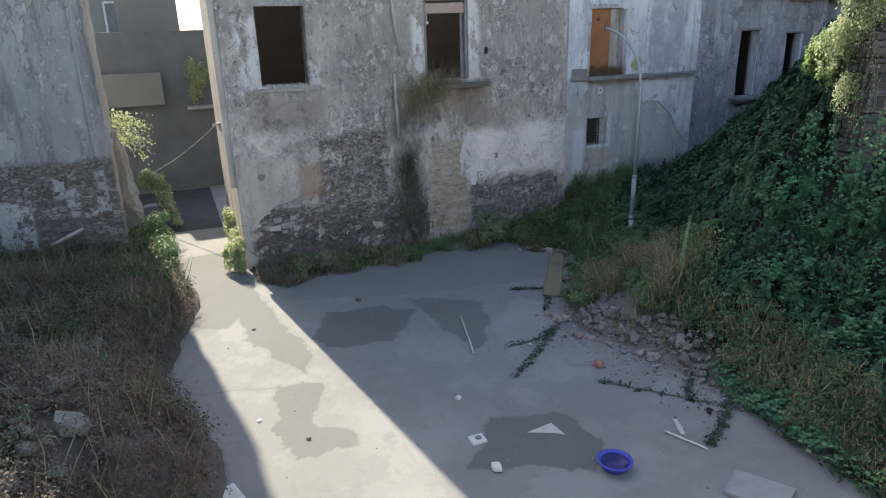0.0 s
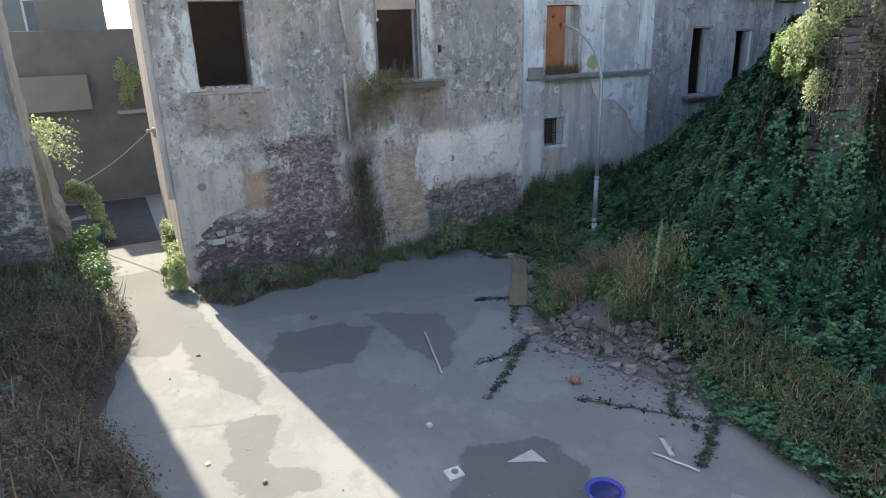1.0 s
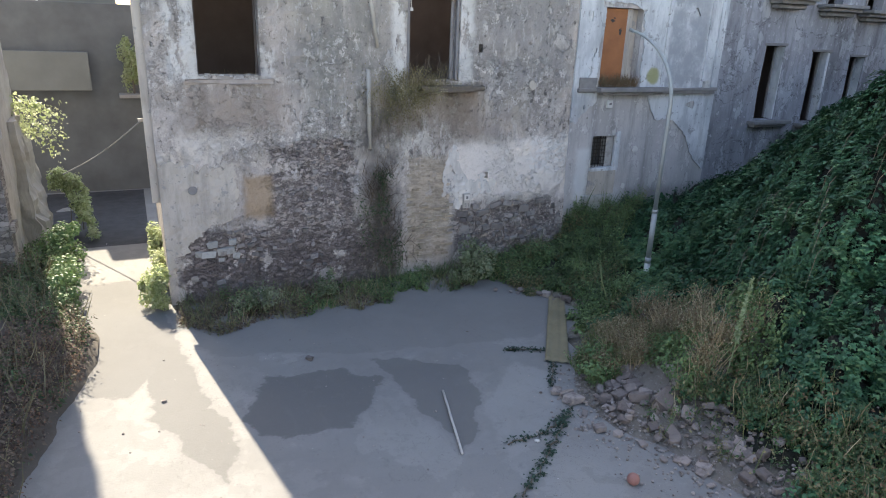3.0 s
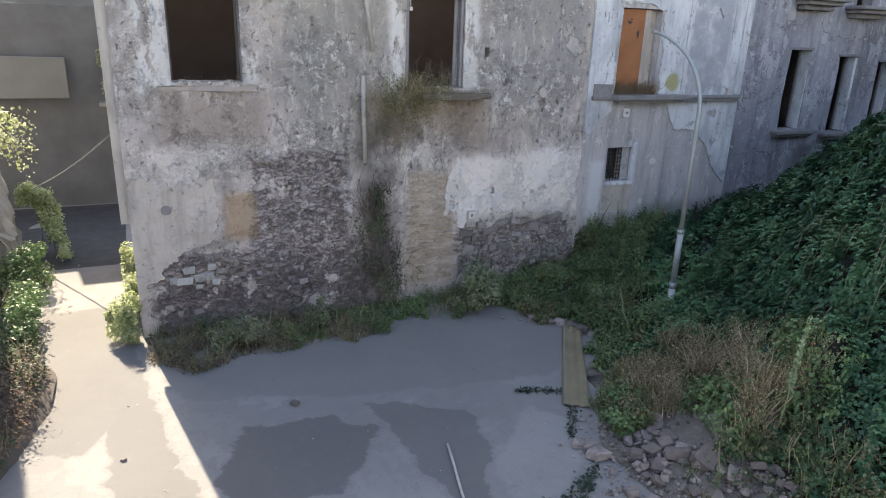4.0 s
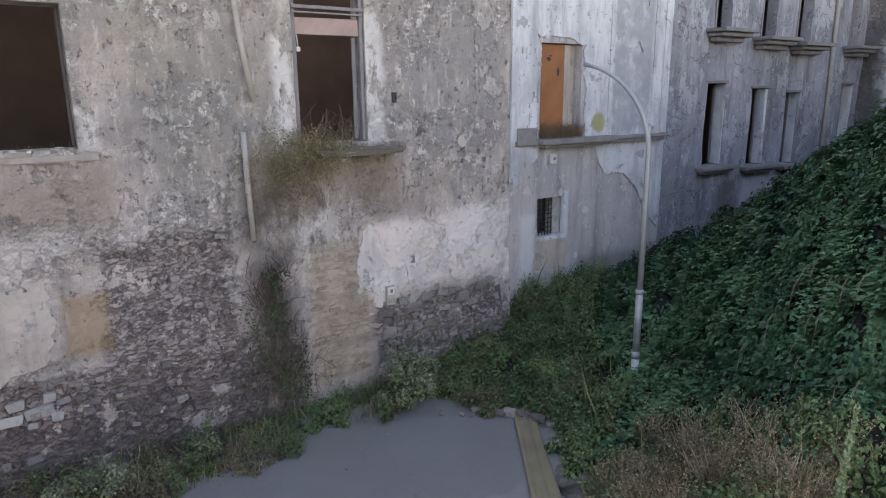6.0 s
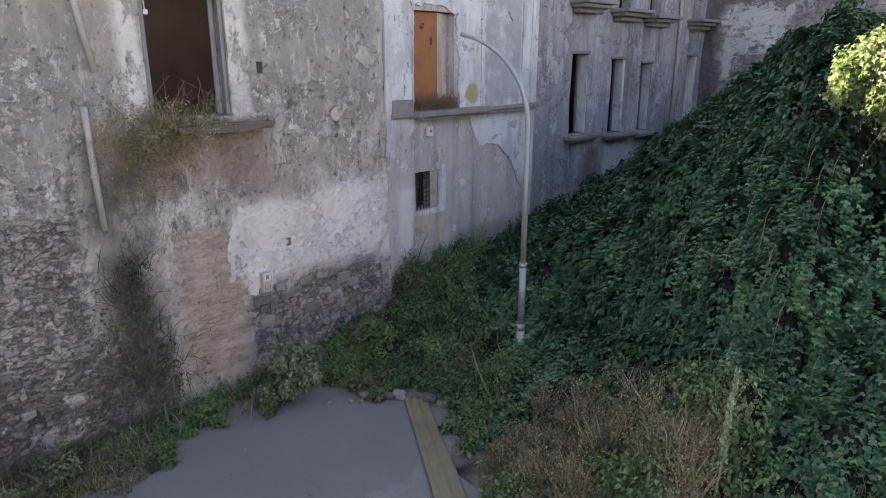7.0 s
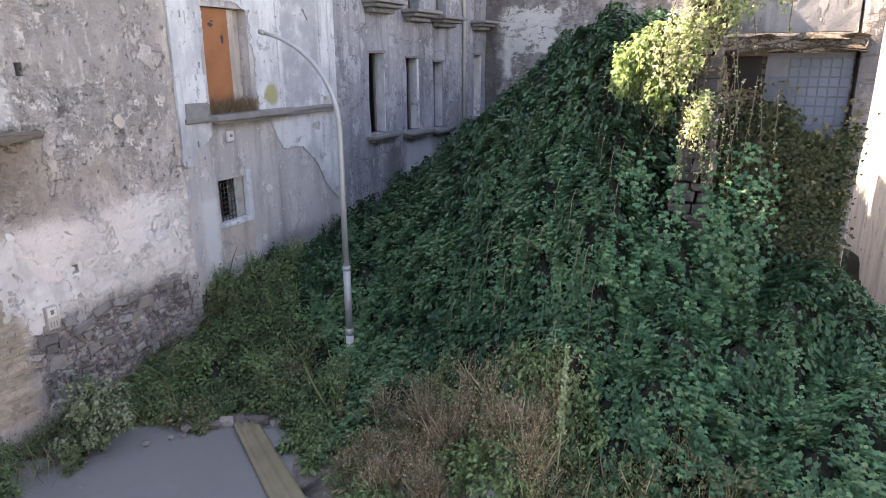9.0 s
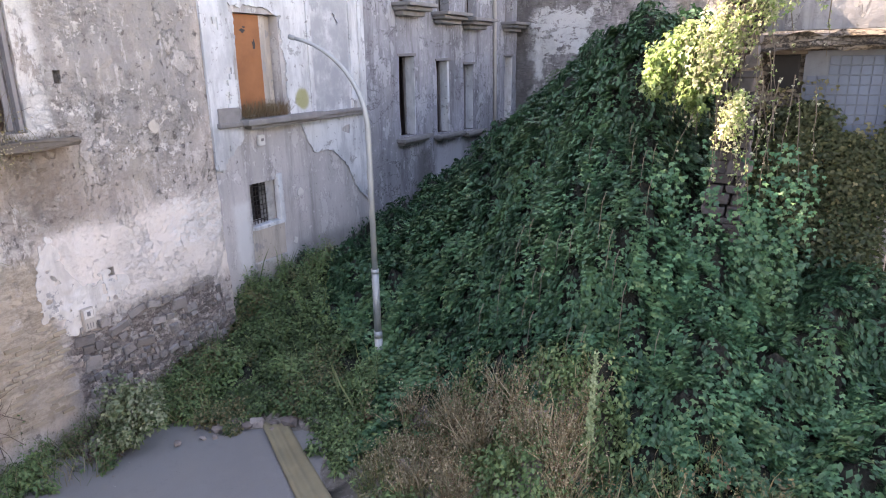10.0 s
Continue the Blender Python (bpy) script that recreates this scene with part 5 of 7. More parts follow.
def grated_window():
    w = anchor("window_3", 11.86, 0.1, 2.55, "small barred window with a torn white jamb", "window", kind="structure")
    box_part("reveal", PALE_STONE, w, 12.02, 12.28, 0.1, 0.36, 2.57, 3.48, 0.01, 0.01, 2, "whitewashed jamb")
    box_part("jamb", WHITE, w, 12.27, 12.42, -0.06, 0.06, 2.5, 3.62, 0.015, 0.015, 3, "flaking white jamb edge")
    box_part("sill", WHITE, w, 11.4, 12.4, -0.07, 0.2, 2.46, 2.55, 0.015, 0.01, 4)
    for k in range(6):
        x = 11.47 + k * 0.1
        tube("bar", [(x, 0.1, 2.56), (x, 0.1, 3.49)], 0.011, IRON, w, sides=6)
    for k in range(8):
        z = 2.64 + k * 0.11
        tube("cross_bar", [(11.43, 0.118, z), (12.02, 0.118, z)], 0.01, IRON, w, sides=6)
    box_part("apron", CREAM, w, 11.36, 12.36, -0.05, -0.008, 1.72, 2.46, 0.01, 0.008, 5, "patched grey panel")
    box_part("step", PALE_STONE, w, 11.3, 12.3, -0.12, -0.008, 1.5, 1.72, 0.02, 0.015, 6)
    # added dark panel that stands in for the unlit room behind the bars
    back = box(bmesh.new(), 11.3, 12.4, 0.9, 1.0, 2.2, 3.8)
    part("room_shade", back, DARK_WALL, w)


grated_window()


def row_windows():
    for k, o in enumerate(C_WINDOWS):
        w = anchor("window_%d" % (4 + k), (o[0] + o[1]) / 2, 0.6, o[2], "tall empty window with a cracked plaster reveal", "window", "row of empty windows", "structure")
        box_part("frame", FRAME, w, o[0] - 0.08, o[1] + 0.08, 0.46, 0.5, o[3], o[3] + 0.08, 0.015, 0.012, k)
        box_part("reveal", WHITE, w, o[1] - 0.07, o[1] - 0.006, 0.5, 0.84, o[2] + 0.02, o[3] - 0.02, 0.02, 0.03, k + 9, "pale plaster reveal")
        box_part("shutter_edge", FRAME, w, o[1] - 0.12, o[1] - 0.06, 0.8, 0.87, o[2] + 0.04, o[3] - 0.04, 0.01, 0.006, k, "weathered window frame")
        if k < 3:
            s = anchor("sill_%d" % (4 + k), (o[0] + o[1]) / 2, 0.3, o[2] - 0.2, "thick grey stone sill with a moulded underside", "sill", "sills of the empty windows", "structure")
            box_part("slab", SILL, s, o[0] - 0.28, o[1] + 0.62, 0.16, 0.52, o[2] - 0.13, o[2] - 0.02, 0.025, 0.015, k)
            box_part("moulding", SILL, s, o[0] - 0.15, o[1] + 0.45, 0.26, 0.5, o[2] - 0.22, o[2] - 0.13, 0.03, 0.015, k + 3)
    for k, o in enumerate(C_UPPER):
        b = anchor("balcony_%d" % (2 + k), (o[0] + o[1]) / 2, 0.2, o[2] - 0.3, "small bulging stone balcony without a railing", "balcony", "upper balconies", "structure")
        x0, x1 = o[0] - 0.45, o[1] + 0.5
        box_part("slab", SILL, b, x0, x1, -0.15, 0.5, o[2] - 0.12, o[2] - 0.01, 0.03, 0.01, k)
        box_part("moulding", SILL, b, x0 + 0.08, x1 - 0.08, 0.0, 0.5, o[2] - 0.24, o[2] - 0.12, 0.05, 0.01, k)
        box_part("bracket", SILL, b, x0 + 0.2, x1 - 0.2, 0.2, 0.5, o[2] - 0.38, o[2] - 0.24, 0.05, 0.01, k)
        box_part("frame", FRAME, b, o[0] - 0.06, o[0] + 0.02, 0.47, 0.5, o[2], o[3], 0.01)
    tube("drainpipe", [(25.6, 0.42, 2.5), (25.6, 0.42, 5.5), (25.55, 0.42, 9), (25.55, 0.42, 12.5)], 0.07, PIPE)
    tagged(bpy.data.objects["drainpipe"], "pale rainwater pipe on the mauve facade", "pipe")


row_windows()


# ---- pipes, meters and marks on the facade ----
def facade_details():
    low = anchor("downpipe", 4.43, -0.1, 3.46, "cream rainwater downpipe broken off halfway", "pipe", "broken downpipes")
    tube("pipe", [(4.4, -0.13, 5.36), (4.41, -0.13, 4.5), (4.44, -0.13, 3.46)], 0.05, PIPE, low)
    tube("collar", [(4.41, -0.13, 4.36), (4.413, -0.13, 4.3)], 0.062, PIPE, low)
    tube("clamp", [(4.41, -0.13, 4.9), (4.41, 0.02, 4.9)], 0.014, IRON, low, sides=6)
    high = anchor("downpipe", 4.5, -0.1, 5.89, "cream rainwater downpipe hanging askew", "pipe", "broken downpipes")
    tube("pipe", [(4.36, -0.12, 9.5), (4.42, -0.12, 7.5), (4.47, -0.13, 6.9), (4.62, -0.15, 5.89)], 0.05, PIPE, high)
    tube("clamp", [(4.46, -0.12, 6.9), (4.46, 0.02, 6.9)], 0.014, IRON, high, sides=6)
    meter = anchor("meter_box", 11.84, -0.05, 4.45, "small white rounded meter box under the balcony", "meter box")
    box_part("case", LITTER, meter, 11.74, 11.94, -0.1, -0.012, 4.32, 4.56, 0.035)
    box_part("dial", FRAME, meter, 11.8, 11.88, -0.108, -0.098, 4.42, 4.48, 0.004)
    for k, (x, z, s) in enumerate(((13.05, 3.06, 0.13), (12.75, 1.92, 0.1), (9.16, 5.0, 0.14))):
        rng = random.Random(k)
        bm = bmesh.new()
        ring = [bm.verts.new((x + s * math.cos(a) * rng.uniform(0.6, 1.0), -0.02, z + s * math.sin(a) * rng.uniform(0.6, 1.1))) for a in [i * 0.7 for i in range(9)]]
        f = bm.faces.new(ring)
        ext = bmesh.ops.extrude_face_region(bm, geom=[f])
        for v in ext["geom"]:
            if isinstance(v, bmesh.types.BMVert):
                v.co.y = 0.0
        tagged(part("plaster_scab", bm, CREAM if k == 2 else LITTER), "pale scab of leftover plaster on the wall", "plaster")
    sign = anchor("painted_plaque", 7.24, -0.16, 1.9, "small painted plaque with unreadable marks", "sign")
    box_part("board", CREAM, sign, 7.13, 7.33, -0.166, -0.09, 1.7, 2.1, 0.004)
    box_part("field", LIMEWASH, sign, 7.15, 7.31, -0.172, -0.164, 1.92, 2.08, 0.003)
    box_part("field", CREAM, sign, 7.15, 7.31, -0.172, -0.164, 1.72, 1.88, 0.003)
    box_part("mark", SILL, sign, 7.2, 7.26, -0.176, -0.17, 1.96, 2.04, 0.002)
    for k in range(3):
        box_part("mark", SILL, sign, 7.17 + k * 0.05, 7.185 + k * 0.05, -0.176, -0.17, 1.74, 1.84, 0.002)
    vent = anchor("round_vent", 0.19, -0.12, 2.68, "dark round vent plate in the cream plaster", "vent")
    bm = bmesh.new()
    bmesh.ops.create_cone(bm, cap_ends=True, segments=24, radius1=0.1, radius2=0.09, depth=0.02)
    bmesh.ops.rotate(bm, verts=bm.verts, matrix=Matrix.Rotation(math.pi / 2, 3, "X"))
    bmesh.ops.translate(bm, verts=bm.verts, vec=(0.19, -0.125, 2.68))
    part("plate", bm, SILL, vent)


facade_details()


# ---- street lamp ----
def street_lamp():
    x, y = 10.5, -3.88
    z0 = float(heap_z(x, y)) - 0.35
    lamp = anchor("street_lamp", x, y, z0, "thin galvanised street lamp with a curved arm and no head", "street lamp")
    tube("foot", [(x, y, z0), (x, y, 0.98)], 0.078, LAMP_FOOT, lamp, "white painted foot sleeve")
    tube("collar", [(x, y, 0.98), (x, y, 1.12)], 0.082, LAMP, lamp)
    tube("pole", [(x, y, 1.1), (x, y, 2.3)], 0.07, LAMP, lamp)
    tube("joint", [(x, y, 2.28), (x, y, 2.36)], 0.078, LAMP, lamp)
    pts, rad = [(x, y, 2.34), (x, y, 4.0), (x, y, 4.9)], [0.056, 0.054, 0.052]
    ex, ez = -0.3, 1.62
    for k in range(1, 13):
        a = k / 12 * math.pi / 2 * 0.86
        u, w = 1 - math.cos(a), math.sin(a)
        pts.append((x + ex * u * 1.25, y + 1.27 * u * 1.25, 4.9 + ez * w))
        rad.append(0.05 - 0.0015 * k)
    tube("arm", pts, rad, LAMP, lamp)
    tube("tip", [pts[-1], tuple(Vector(pts[-1]) + (Vector(pts[-1]) - Vector(pts[-2])) * 0.6)], 0.042, LAMP, lamp)


street_lamp()


# ---- loose things in the yard ----
def basin():
    x, y = 3.67, -12.4
    z = ground_z(x, y)
    b = anchor("washing_up_basin", x, y, z, "round blue plastic basin standing on the concrete", "basin")
    bowl = [(0.002, 0.0), (0.15, 0.0), (0.19, 0.02), (0.24, 0.13), (0.25, 0.145), (0.278, 0.15), (0.278, 0.158), (0.245, 0.16), (0.232, 0.15), (0.18, 0.03), (0.14, 0.016), (0.002, 0.015)]
    part("bowl", lathe(bmesh.new(), bowl, x, y, z), BLUE, b, smooth=True)
    # liner in a darker copy of the blue, for the shade inside the bowl
    liner = [(0.002, 0.018), (0.14, 0.019), (0.179, 0.033), (0.222, 0.13), (0.221, 0.132), (0.176, 0.037), (0.138, 0.024), (0.002, 0.022)]
    part("inside", lathe(bmesh.new(), liner, x, y, z), BLUE_SHADE, b, "inside in a shade-darkened copy of the blue", smooth=True)


basin()


def toy_ball():
    bm = bmesh.new()
    bmesh.ops.create_uvsphere(bm, u_segments=24, v_segments=16, radius=0.095)
    bmesh.ops.translate(bm, verts=bm.verts, vec=(5.36, -9.56, ground_z(5.36, -9.56) + 0.09))
    tagged(part("toy_ball", bm, RED, smooth=True), "faded red ball beside the rubble", "ball")


toy_ball()


def yellow_sheet():
    """A long narrow corrugated sheet lying on the yard."""
    a, b = Vector((8.62, -2.78, 0.0)), Vector((6.5, -5.9, 0.0))
    along = (b - a).normalized()
    across = Vector((-along.y, along.x, 0))
    verts, faces = [], []
    n, m = 16, 25
    for i in range(n + 1):
        p = a + (b - a) * (i / n)
        w = 0.2 + 0.045 * i / n
        for j in range(m):
            s = j / (m - 1) * 2 - 1
            q = p + across * s * w
            z = ground_z(q.x, q.y) + 0.05 + 0.014 * math.cos(s * math.pi * 2.5) + 0.008 * math.sin(i * 0.7)
            verts.append((q.x, q.y, z))
    k = len(verts)
    verts += [(x, y, z - 0.012) for x, y, z in verts]
    for i in range(n):
        for j in range(m - 1):
            v = i * m + j
            faces.append((v, v + 1, v + m + 1, v + m))
            faces.append((k + v, k + v + m, k + v + m + 1, k + v + 1))
        for j in (0, m - 1):
            v = i * m + j
            faces.append((v, v + m, k + v + m, k + v) if j == 0 else (v, k + v, k + v + m, v + m))
    for j in range(m - 1):
        faces.append((j, k + j, k + j + 1, j + 1))
        e = n * m + j
        faces.append((e, e + 1, k + e + 1, k + e))
    ob = part_mesh("corrugated_sheet", mesh_from(verts, faces), BOARD, smooth=True)
    tagged(ob, "long narrow yellowish corrugated sheet lying on the concrete", "sheet")


yellow_sheet()


def litter():
    def flat(name, pts, h, material, label, category):
        bm = bmesh.new()
        lo = [bm.verts.new((x, y, ground_z(x, y) + 0.006)) for x, y in pts]
        hi = [bm.verts.new((x, y, ground_z(x, y) + 0.006 + h)) for x, y in pts]
        bm.faces.new(lo[::-1])
        bm.faces.new(hi)
        for i in range(len(pts)):
            j = (i + 1) % len(pts)
            bm.faces.new((lo[i], lo[j], hi[j], hi[i]))
        return tagged(part(name, bm, material), label, category)

    def stick(name, a, b, r, material, label):
        p = [(a[0] + (b[0] - a[0]) * k / 4, a[1] + (b[1] - a[1]) * k / 4) for k in range(5)]
        ob = tube(name, [(x, y, ground_z(x, y) + r + 0.004 + 0.01 * (k % 2)) for k, (x, y) in enumerate(p)], r, material)
        return tagged(ob, label, "stick")

    stick("wooden_lath", (3.83, -6.08), (3.3, -7.95), 0.022, WOOD, "long bleached lath lying on the concrete")
    stick("plastic_rod", (5.03, -11.95), (5.32, -12.64), 0.018, LITTER, "thin white rod lying near the creeper")
    flat("short_board", [(5.4, -11.72), (5.46, -11.76), (5.28, -12.18), (5.21, -12.14)], 0.03, WOOD, "short pale piece of board", "board")
    flat("cardboard_shard", [(2.9, -11.0), (3.42, -10.92), (3.45, -11.32), (3.3, -11.2)], 0.012, WOOD, "grey triangular shard of sheeting", "shard")
    flat("white_slab", [(4.75, -13.55), (5.3, -13.25), (5.75, -13.95), (5.15, -14.25)], 0.05, CONCRETE, "pale broken slab lying flat", "slab")
    flat("white_panel", [(-2.5, -10.6), (-1.9, -10.35), (-1.7, -11.0), (-2.3, -11.2)], 0.05, LITTER, "white plastic panel lying on the concrete", "panel")
    flat("short_board", [(8.0, -12.35), (8.08, -12.33), (8.17, -12.88), (8.08, -12.9)], 0.04, WOOD, "pale split board among the creepers", "board")
    flat("short_board", [(7.75, -11.75), (8.05, -11.95), (8.0, -12.02), (7.7, -11.82)], 0.05, WOOD, "weathered board end beside the rubble", "board")
    flat("short_board", [(7.3, -11.6), (7.55, -11.85), (7.48, -11.9), (7.24, -11.66)], 0.05, WOOD, "weathered board end beside the rubble", "board")
    stick("plastic_rod", (8.3, -4.2), (8.15, -4.5), 0.012, LITTER, "short white rod beside the yellow sheet")
    stick("bent_wire", (8.2, -4.75), (7.85, -4.9), 0.008, IRON, "bent rusty wire at the weeds' edge")
    stick("plastic_rod", (7.75, -14.15), (8.3, -14.3), 0.018, LITTER, "thin white rod lying among the weeds")
    can = anchor("black_pot", 6.13, -11.82, ground_z(6.13, -11.82), "small black plastic plant pot on its base", "pot")
    z = ground_z(6.13, -11.82)
    part("pot_wall", lathe(bmesh.new(), [(0.04, 0.0), (0.055, 0.08), (0.064, 0.08), (0.064, 0.09), (0.05, 0.09), (0.034, 0.012), (0.002, 0.012)], 6.13, -11.82, z, 20), IRON, can)
    t = anchor("broken_tile", 2.03, -10.84, 0.08, "pale square tile with a dark round hole", "tile")
    z = ground_z(2.03, -10.84)
    box_part("slab", LITTER, t, 1.9, 2.16, -10.96, -10.74, z + 0.004, z + 0.05, 0.008, 0.01, 3)
    bm = bmesh.new()
    bmesh.ops.create_cone(bm, cap_ends=True, segments=16, radius1=0.055, radius2=0.055, depth=0.008)
    bmesh.ops.translate(bm, verts=bm.verts, vec=(2.04, -10.85, z + 0.064))
    part("hole", bm, SILL, t)
    rng = random.Random(30)
    for k, (x, y, s, mat, label) in enumerate(((1.97, -11.68, 0.24, LITTER, "rounded white lump on the concrete"), (2.27, -9.48, 0.11, LITTER, "small white cube of litter"), (7.1, -12.3, 0.26, LITTER, "crumpled white container in the creeper"), (1.85, -3.95, 0.16, STONE, "dark lump on the concrete"), (4.6, -8.1, 0.1, LITTER, "scrap of white litter"), (-0.6, -9.6, 0.09, STONE, "dark pebble on the sunlit concrete"), (-1.3, -8.7, 0.1, LITTER, "scrap of white litter"), (-0.9, -4.6, 0.07, STONE, "dark pebble on the sunlit concrete"), (-1.55, -5.4, 0.06, STONE, "dark pebble on the sunlit concrete"))):
        me = rock(100 + k, 0.7)
        me.materials.append(mat)
        ob = new("litter_lump" if mat is LITTER else "pebble", me)
        ob.matrix_world = Matrix.LocRotScale((x, y, ground_z(x, y) + s * 0.24), Euler((0, 0, rng.uniform(0, 6))), (s, s, s * 0.9))
        tagged(ob, label, "litter" if mat is LITTER else "stone")


litter()


def cable():
    pts = []
    a, b = Vector((-3.0, 7.0, 1.75)), Vector((-0.7, 3.5, 3.78))
    for k in range(17):
        f = k / 16
        p = a.lerp(b, f)
        p.z -= 0.12 * math.sin(math.pi * f)
        pts.append(tuple(p))
    tagged(tube("slack_cable", pts, 0.018, WIRE, sides=6), "slack pale cable strung across the lane", "cable")


cable()


# ---- plants ----
rng = np.random.default_rng(7)


def scatter(n, x0, x1, y0, y1):
    return rng.uniform(x0, x1, n), rng.uniform(y0, y1, n)


def stuff(name, me, label, category):
    return tagged(part_mesh(name, me, None), label, category, kind="stuff")


def heap_edge(y):
    return np.interp(-y, [-0.6, 4, 6, 8, 9.4, 11, 15], [7.6, 8.6, 7.1, 5.9, 6.4, 6.8, 6.2])


def is_dry(x, y):
    return ((x - 7.9) / 1.9) ** 2 + ((y + 7.1) / 2.0) ** 2 + 0.9 * fbm(x * 1.4, y * 1.4, 77, 4) < 0.95


def is_rubble(x, y):
    e = heap_edge(y)
    return (y > -10.8) & (y < -7.2) & (x < e + 1.25 + 0.35 * fbm(x * 2, y * 2, 79, 3))


def is_mixed(x, y):
    """The strip of straggling weeds between the rubble and the vines."""
    return (y < -8.3) & (x < heap_edge(y) + 1.9 + 0.7 * fbm(x * 1.2, y * 1.2, 99, 3))


def is_weed(x, y):
    return (x < 12.6 - 0.9 * np.clip(-y - 1, 0, 5) + 0.6 * fbm(x, y, 78, 3)) & (y > -5.0)


def slope(x, y):
    e = 0.15
    z = heap_z(x, y)
    return z, (heap_z(x + e, y) - z) / e, (heap_z(x, y + e) - z) / e


def in_ivy(x, y):
    ok = (x > heap_edge(y) + 0.15) & ~is_dry(x, y) & ~is_weed(x, y) & ~is_rubble(x, y)
    for cx, cy, rx, ry in ((11.75, -9.08, 0.55, 0.2),):
        ok &= ((x - cx) / rx) ** 2 + ((y - cy) / ry) ** 2 > 1
    return ok & ~((y < -9.4) & (x > 13.1))


def strands(name, x, y, n, gap, size, lift, material, label, keep=in_ivy, loose=0.3):
    """Long shoots that run down the heap side by side, with overlapping leaves that look to the sky."""
    z, gx, gy = slope(x, y)
    a = rng.uniform(0, 6.28, len(x))
    dx, dy = np.cos(a), np.sin(a)
    ridge = np.clip(0.5 + 0.8 * fbm(x * 1.1, y * 1.1, 86, 4), 0.05, 1.3)
    reach = n * (0.45 + 0.55 * rng.random(len(x)))
    at, face, tip, big = [], [], [], []
    px, py = x.copy(), y.copy()
    for k in range(n):
        pz, gx, gy = slope(px, py)
        g = np.hypot(gx, gy) + 1e-6
        pull = np.clip(g * 0.8, 0.05, 0.75)
        dx, dy = dx * (1 - pull) - gx / g * pull + rng.normal(0, 0.12, len(x)), dy * (1 - pull) - gy / g * pull + rng.normal(0, 0.12, len(x))
        d = np.hypot(dx, dy) + 1e-6
        dx, dy = dx / d, dy / d
        nrm = np.stack([-gx, -gy, np.ones_like(gx)], 1)
        nrm /= np.linalg.norm(nrm, axis=1, keepdims=True)
        f = k / n
        out = lift * ridge * (0.35 + 1.9 * f * (1.1 - f)) * rng.uniform(0.75, 1.25, len(x))
        side = np.stack([-dy, dx, np.zeros_like(dx)], 1) * (1 if k % 2 else -1)
        ok = keep(px, py) & (k < reach)
        m = int(ok.sum())
        at.append((np.stack([px, py, pz], 1) + nrm * out[:, None] + side * 0.03)[ok])
        face.append((np.array([0, 0, 1.0]) + 0.45 * nrm + loose * unit(rng, len(x)))[ok])
        tip.append((side * 0.55 + np.stack([dx, dy, np.full_like(dx, -0.55)], 1) + 0.35 * unit(rng, len(x)))[ok])
        big.append(size * rng.uniform(0.65, 1.3, m) * (1.1 - 0.45 * f))
        go = gap / np.sqrt(1 + g * g)
        px, py = px + dx * go, py + dy * go
    return stuff(name, leaves(name, "broad", np.concatenate(at), np.concatenate(face), np.concatenate(tip), np.concatenate(big), material), label, "ivy")


def herbs(name, x, y, z, height, n, size, material, label, lean=0.35, kind="oval", category="weeds"):
    """Upright weeds: n leaves up each bent stem, larger below."""
    m = len(x)
    height = np.broadcast_to(np.asarray(height, float), (m,)) * rng.uniform(0.6, 1.35, m)
    way = np.stack([rng.normal(0, lean, m), rng.normal(0, lean, m)], 1)
    at, face, tip, big = [], [], [], []
    for k in range(n):
        f = (k + rng.random(m)) / n
        a = rng.uniform(0, 6.28, m)
        out = np.stack([np.cos(a), np.sin(a), np.zeros(m)], 1)
        stem = np.stack([x + way[:, 0] * height * f * f, y + way[:, 1] * height * f * f, z + height * f], 1)
        at.append(stem + out * (0.02 + 0.1 * height * (1.1 - f) * rng.random(m))[:, None])
        face.append(out * 0.35 + np.array([0, 0, 1.0]) + 0.35 * unit(rng, m))
        tip.append(out + np.array([0, 0, 0.25]) + 0.3 * unit(rng, m))
        big.append(size * (1.25 - 0.7 * f) * rng.uniform(0.7, 1.3, m))
    return stuff(name, leaves(name, kind, np.concatenate(at), np.concatenate(face), np.concatenate(tip), np.concatenate(big), material), label, category)


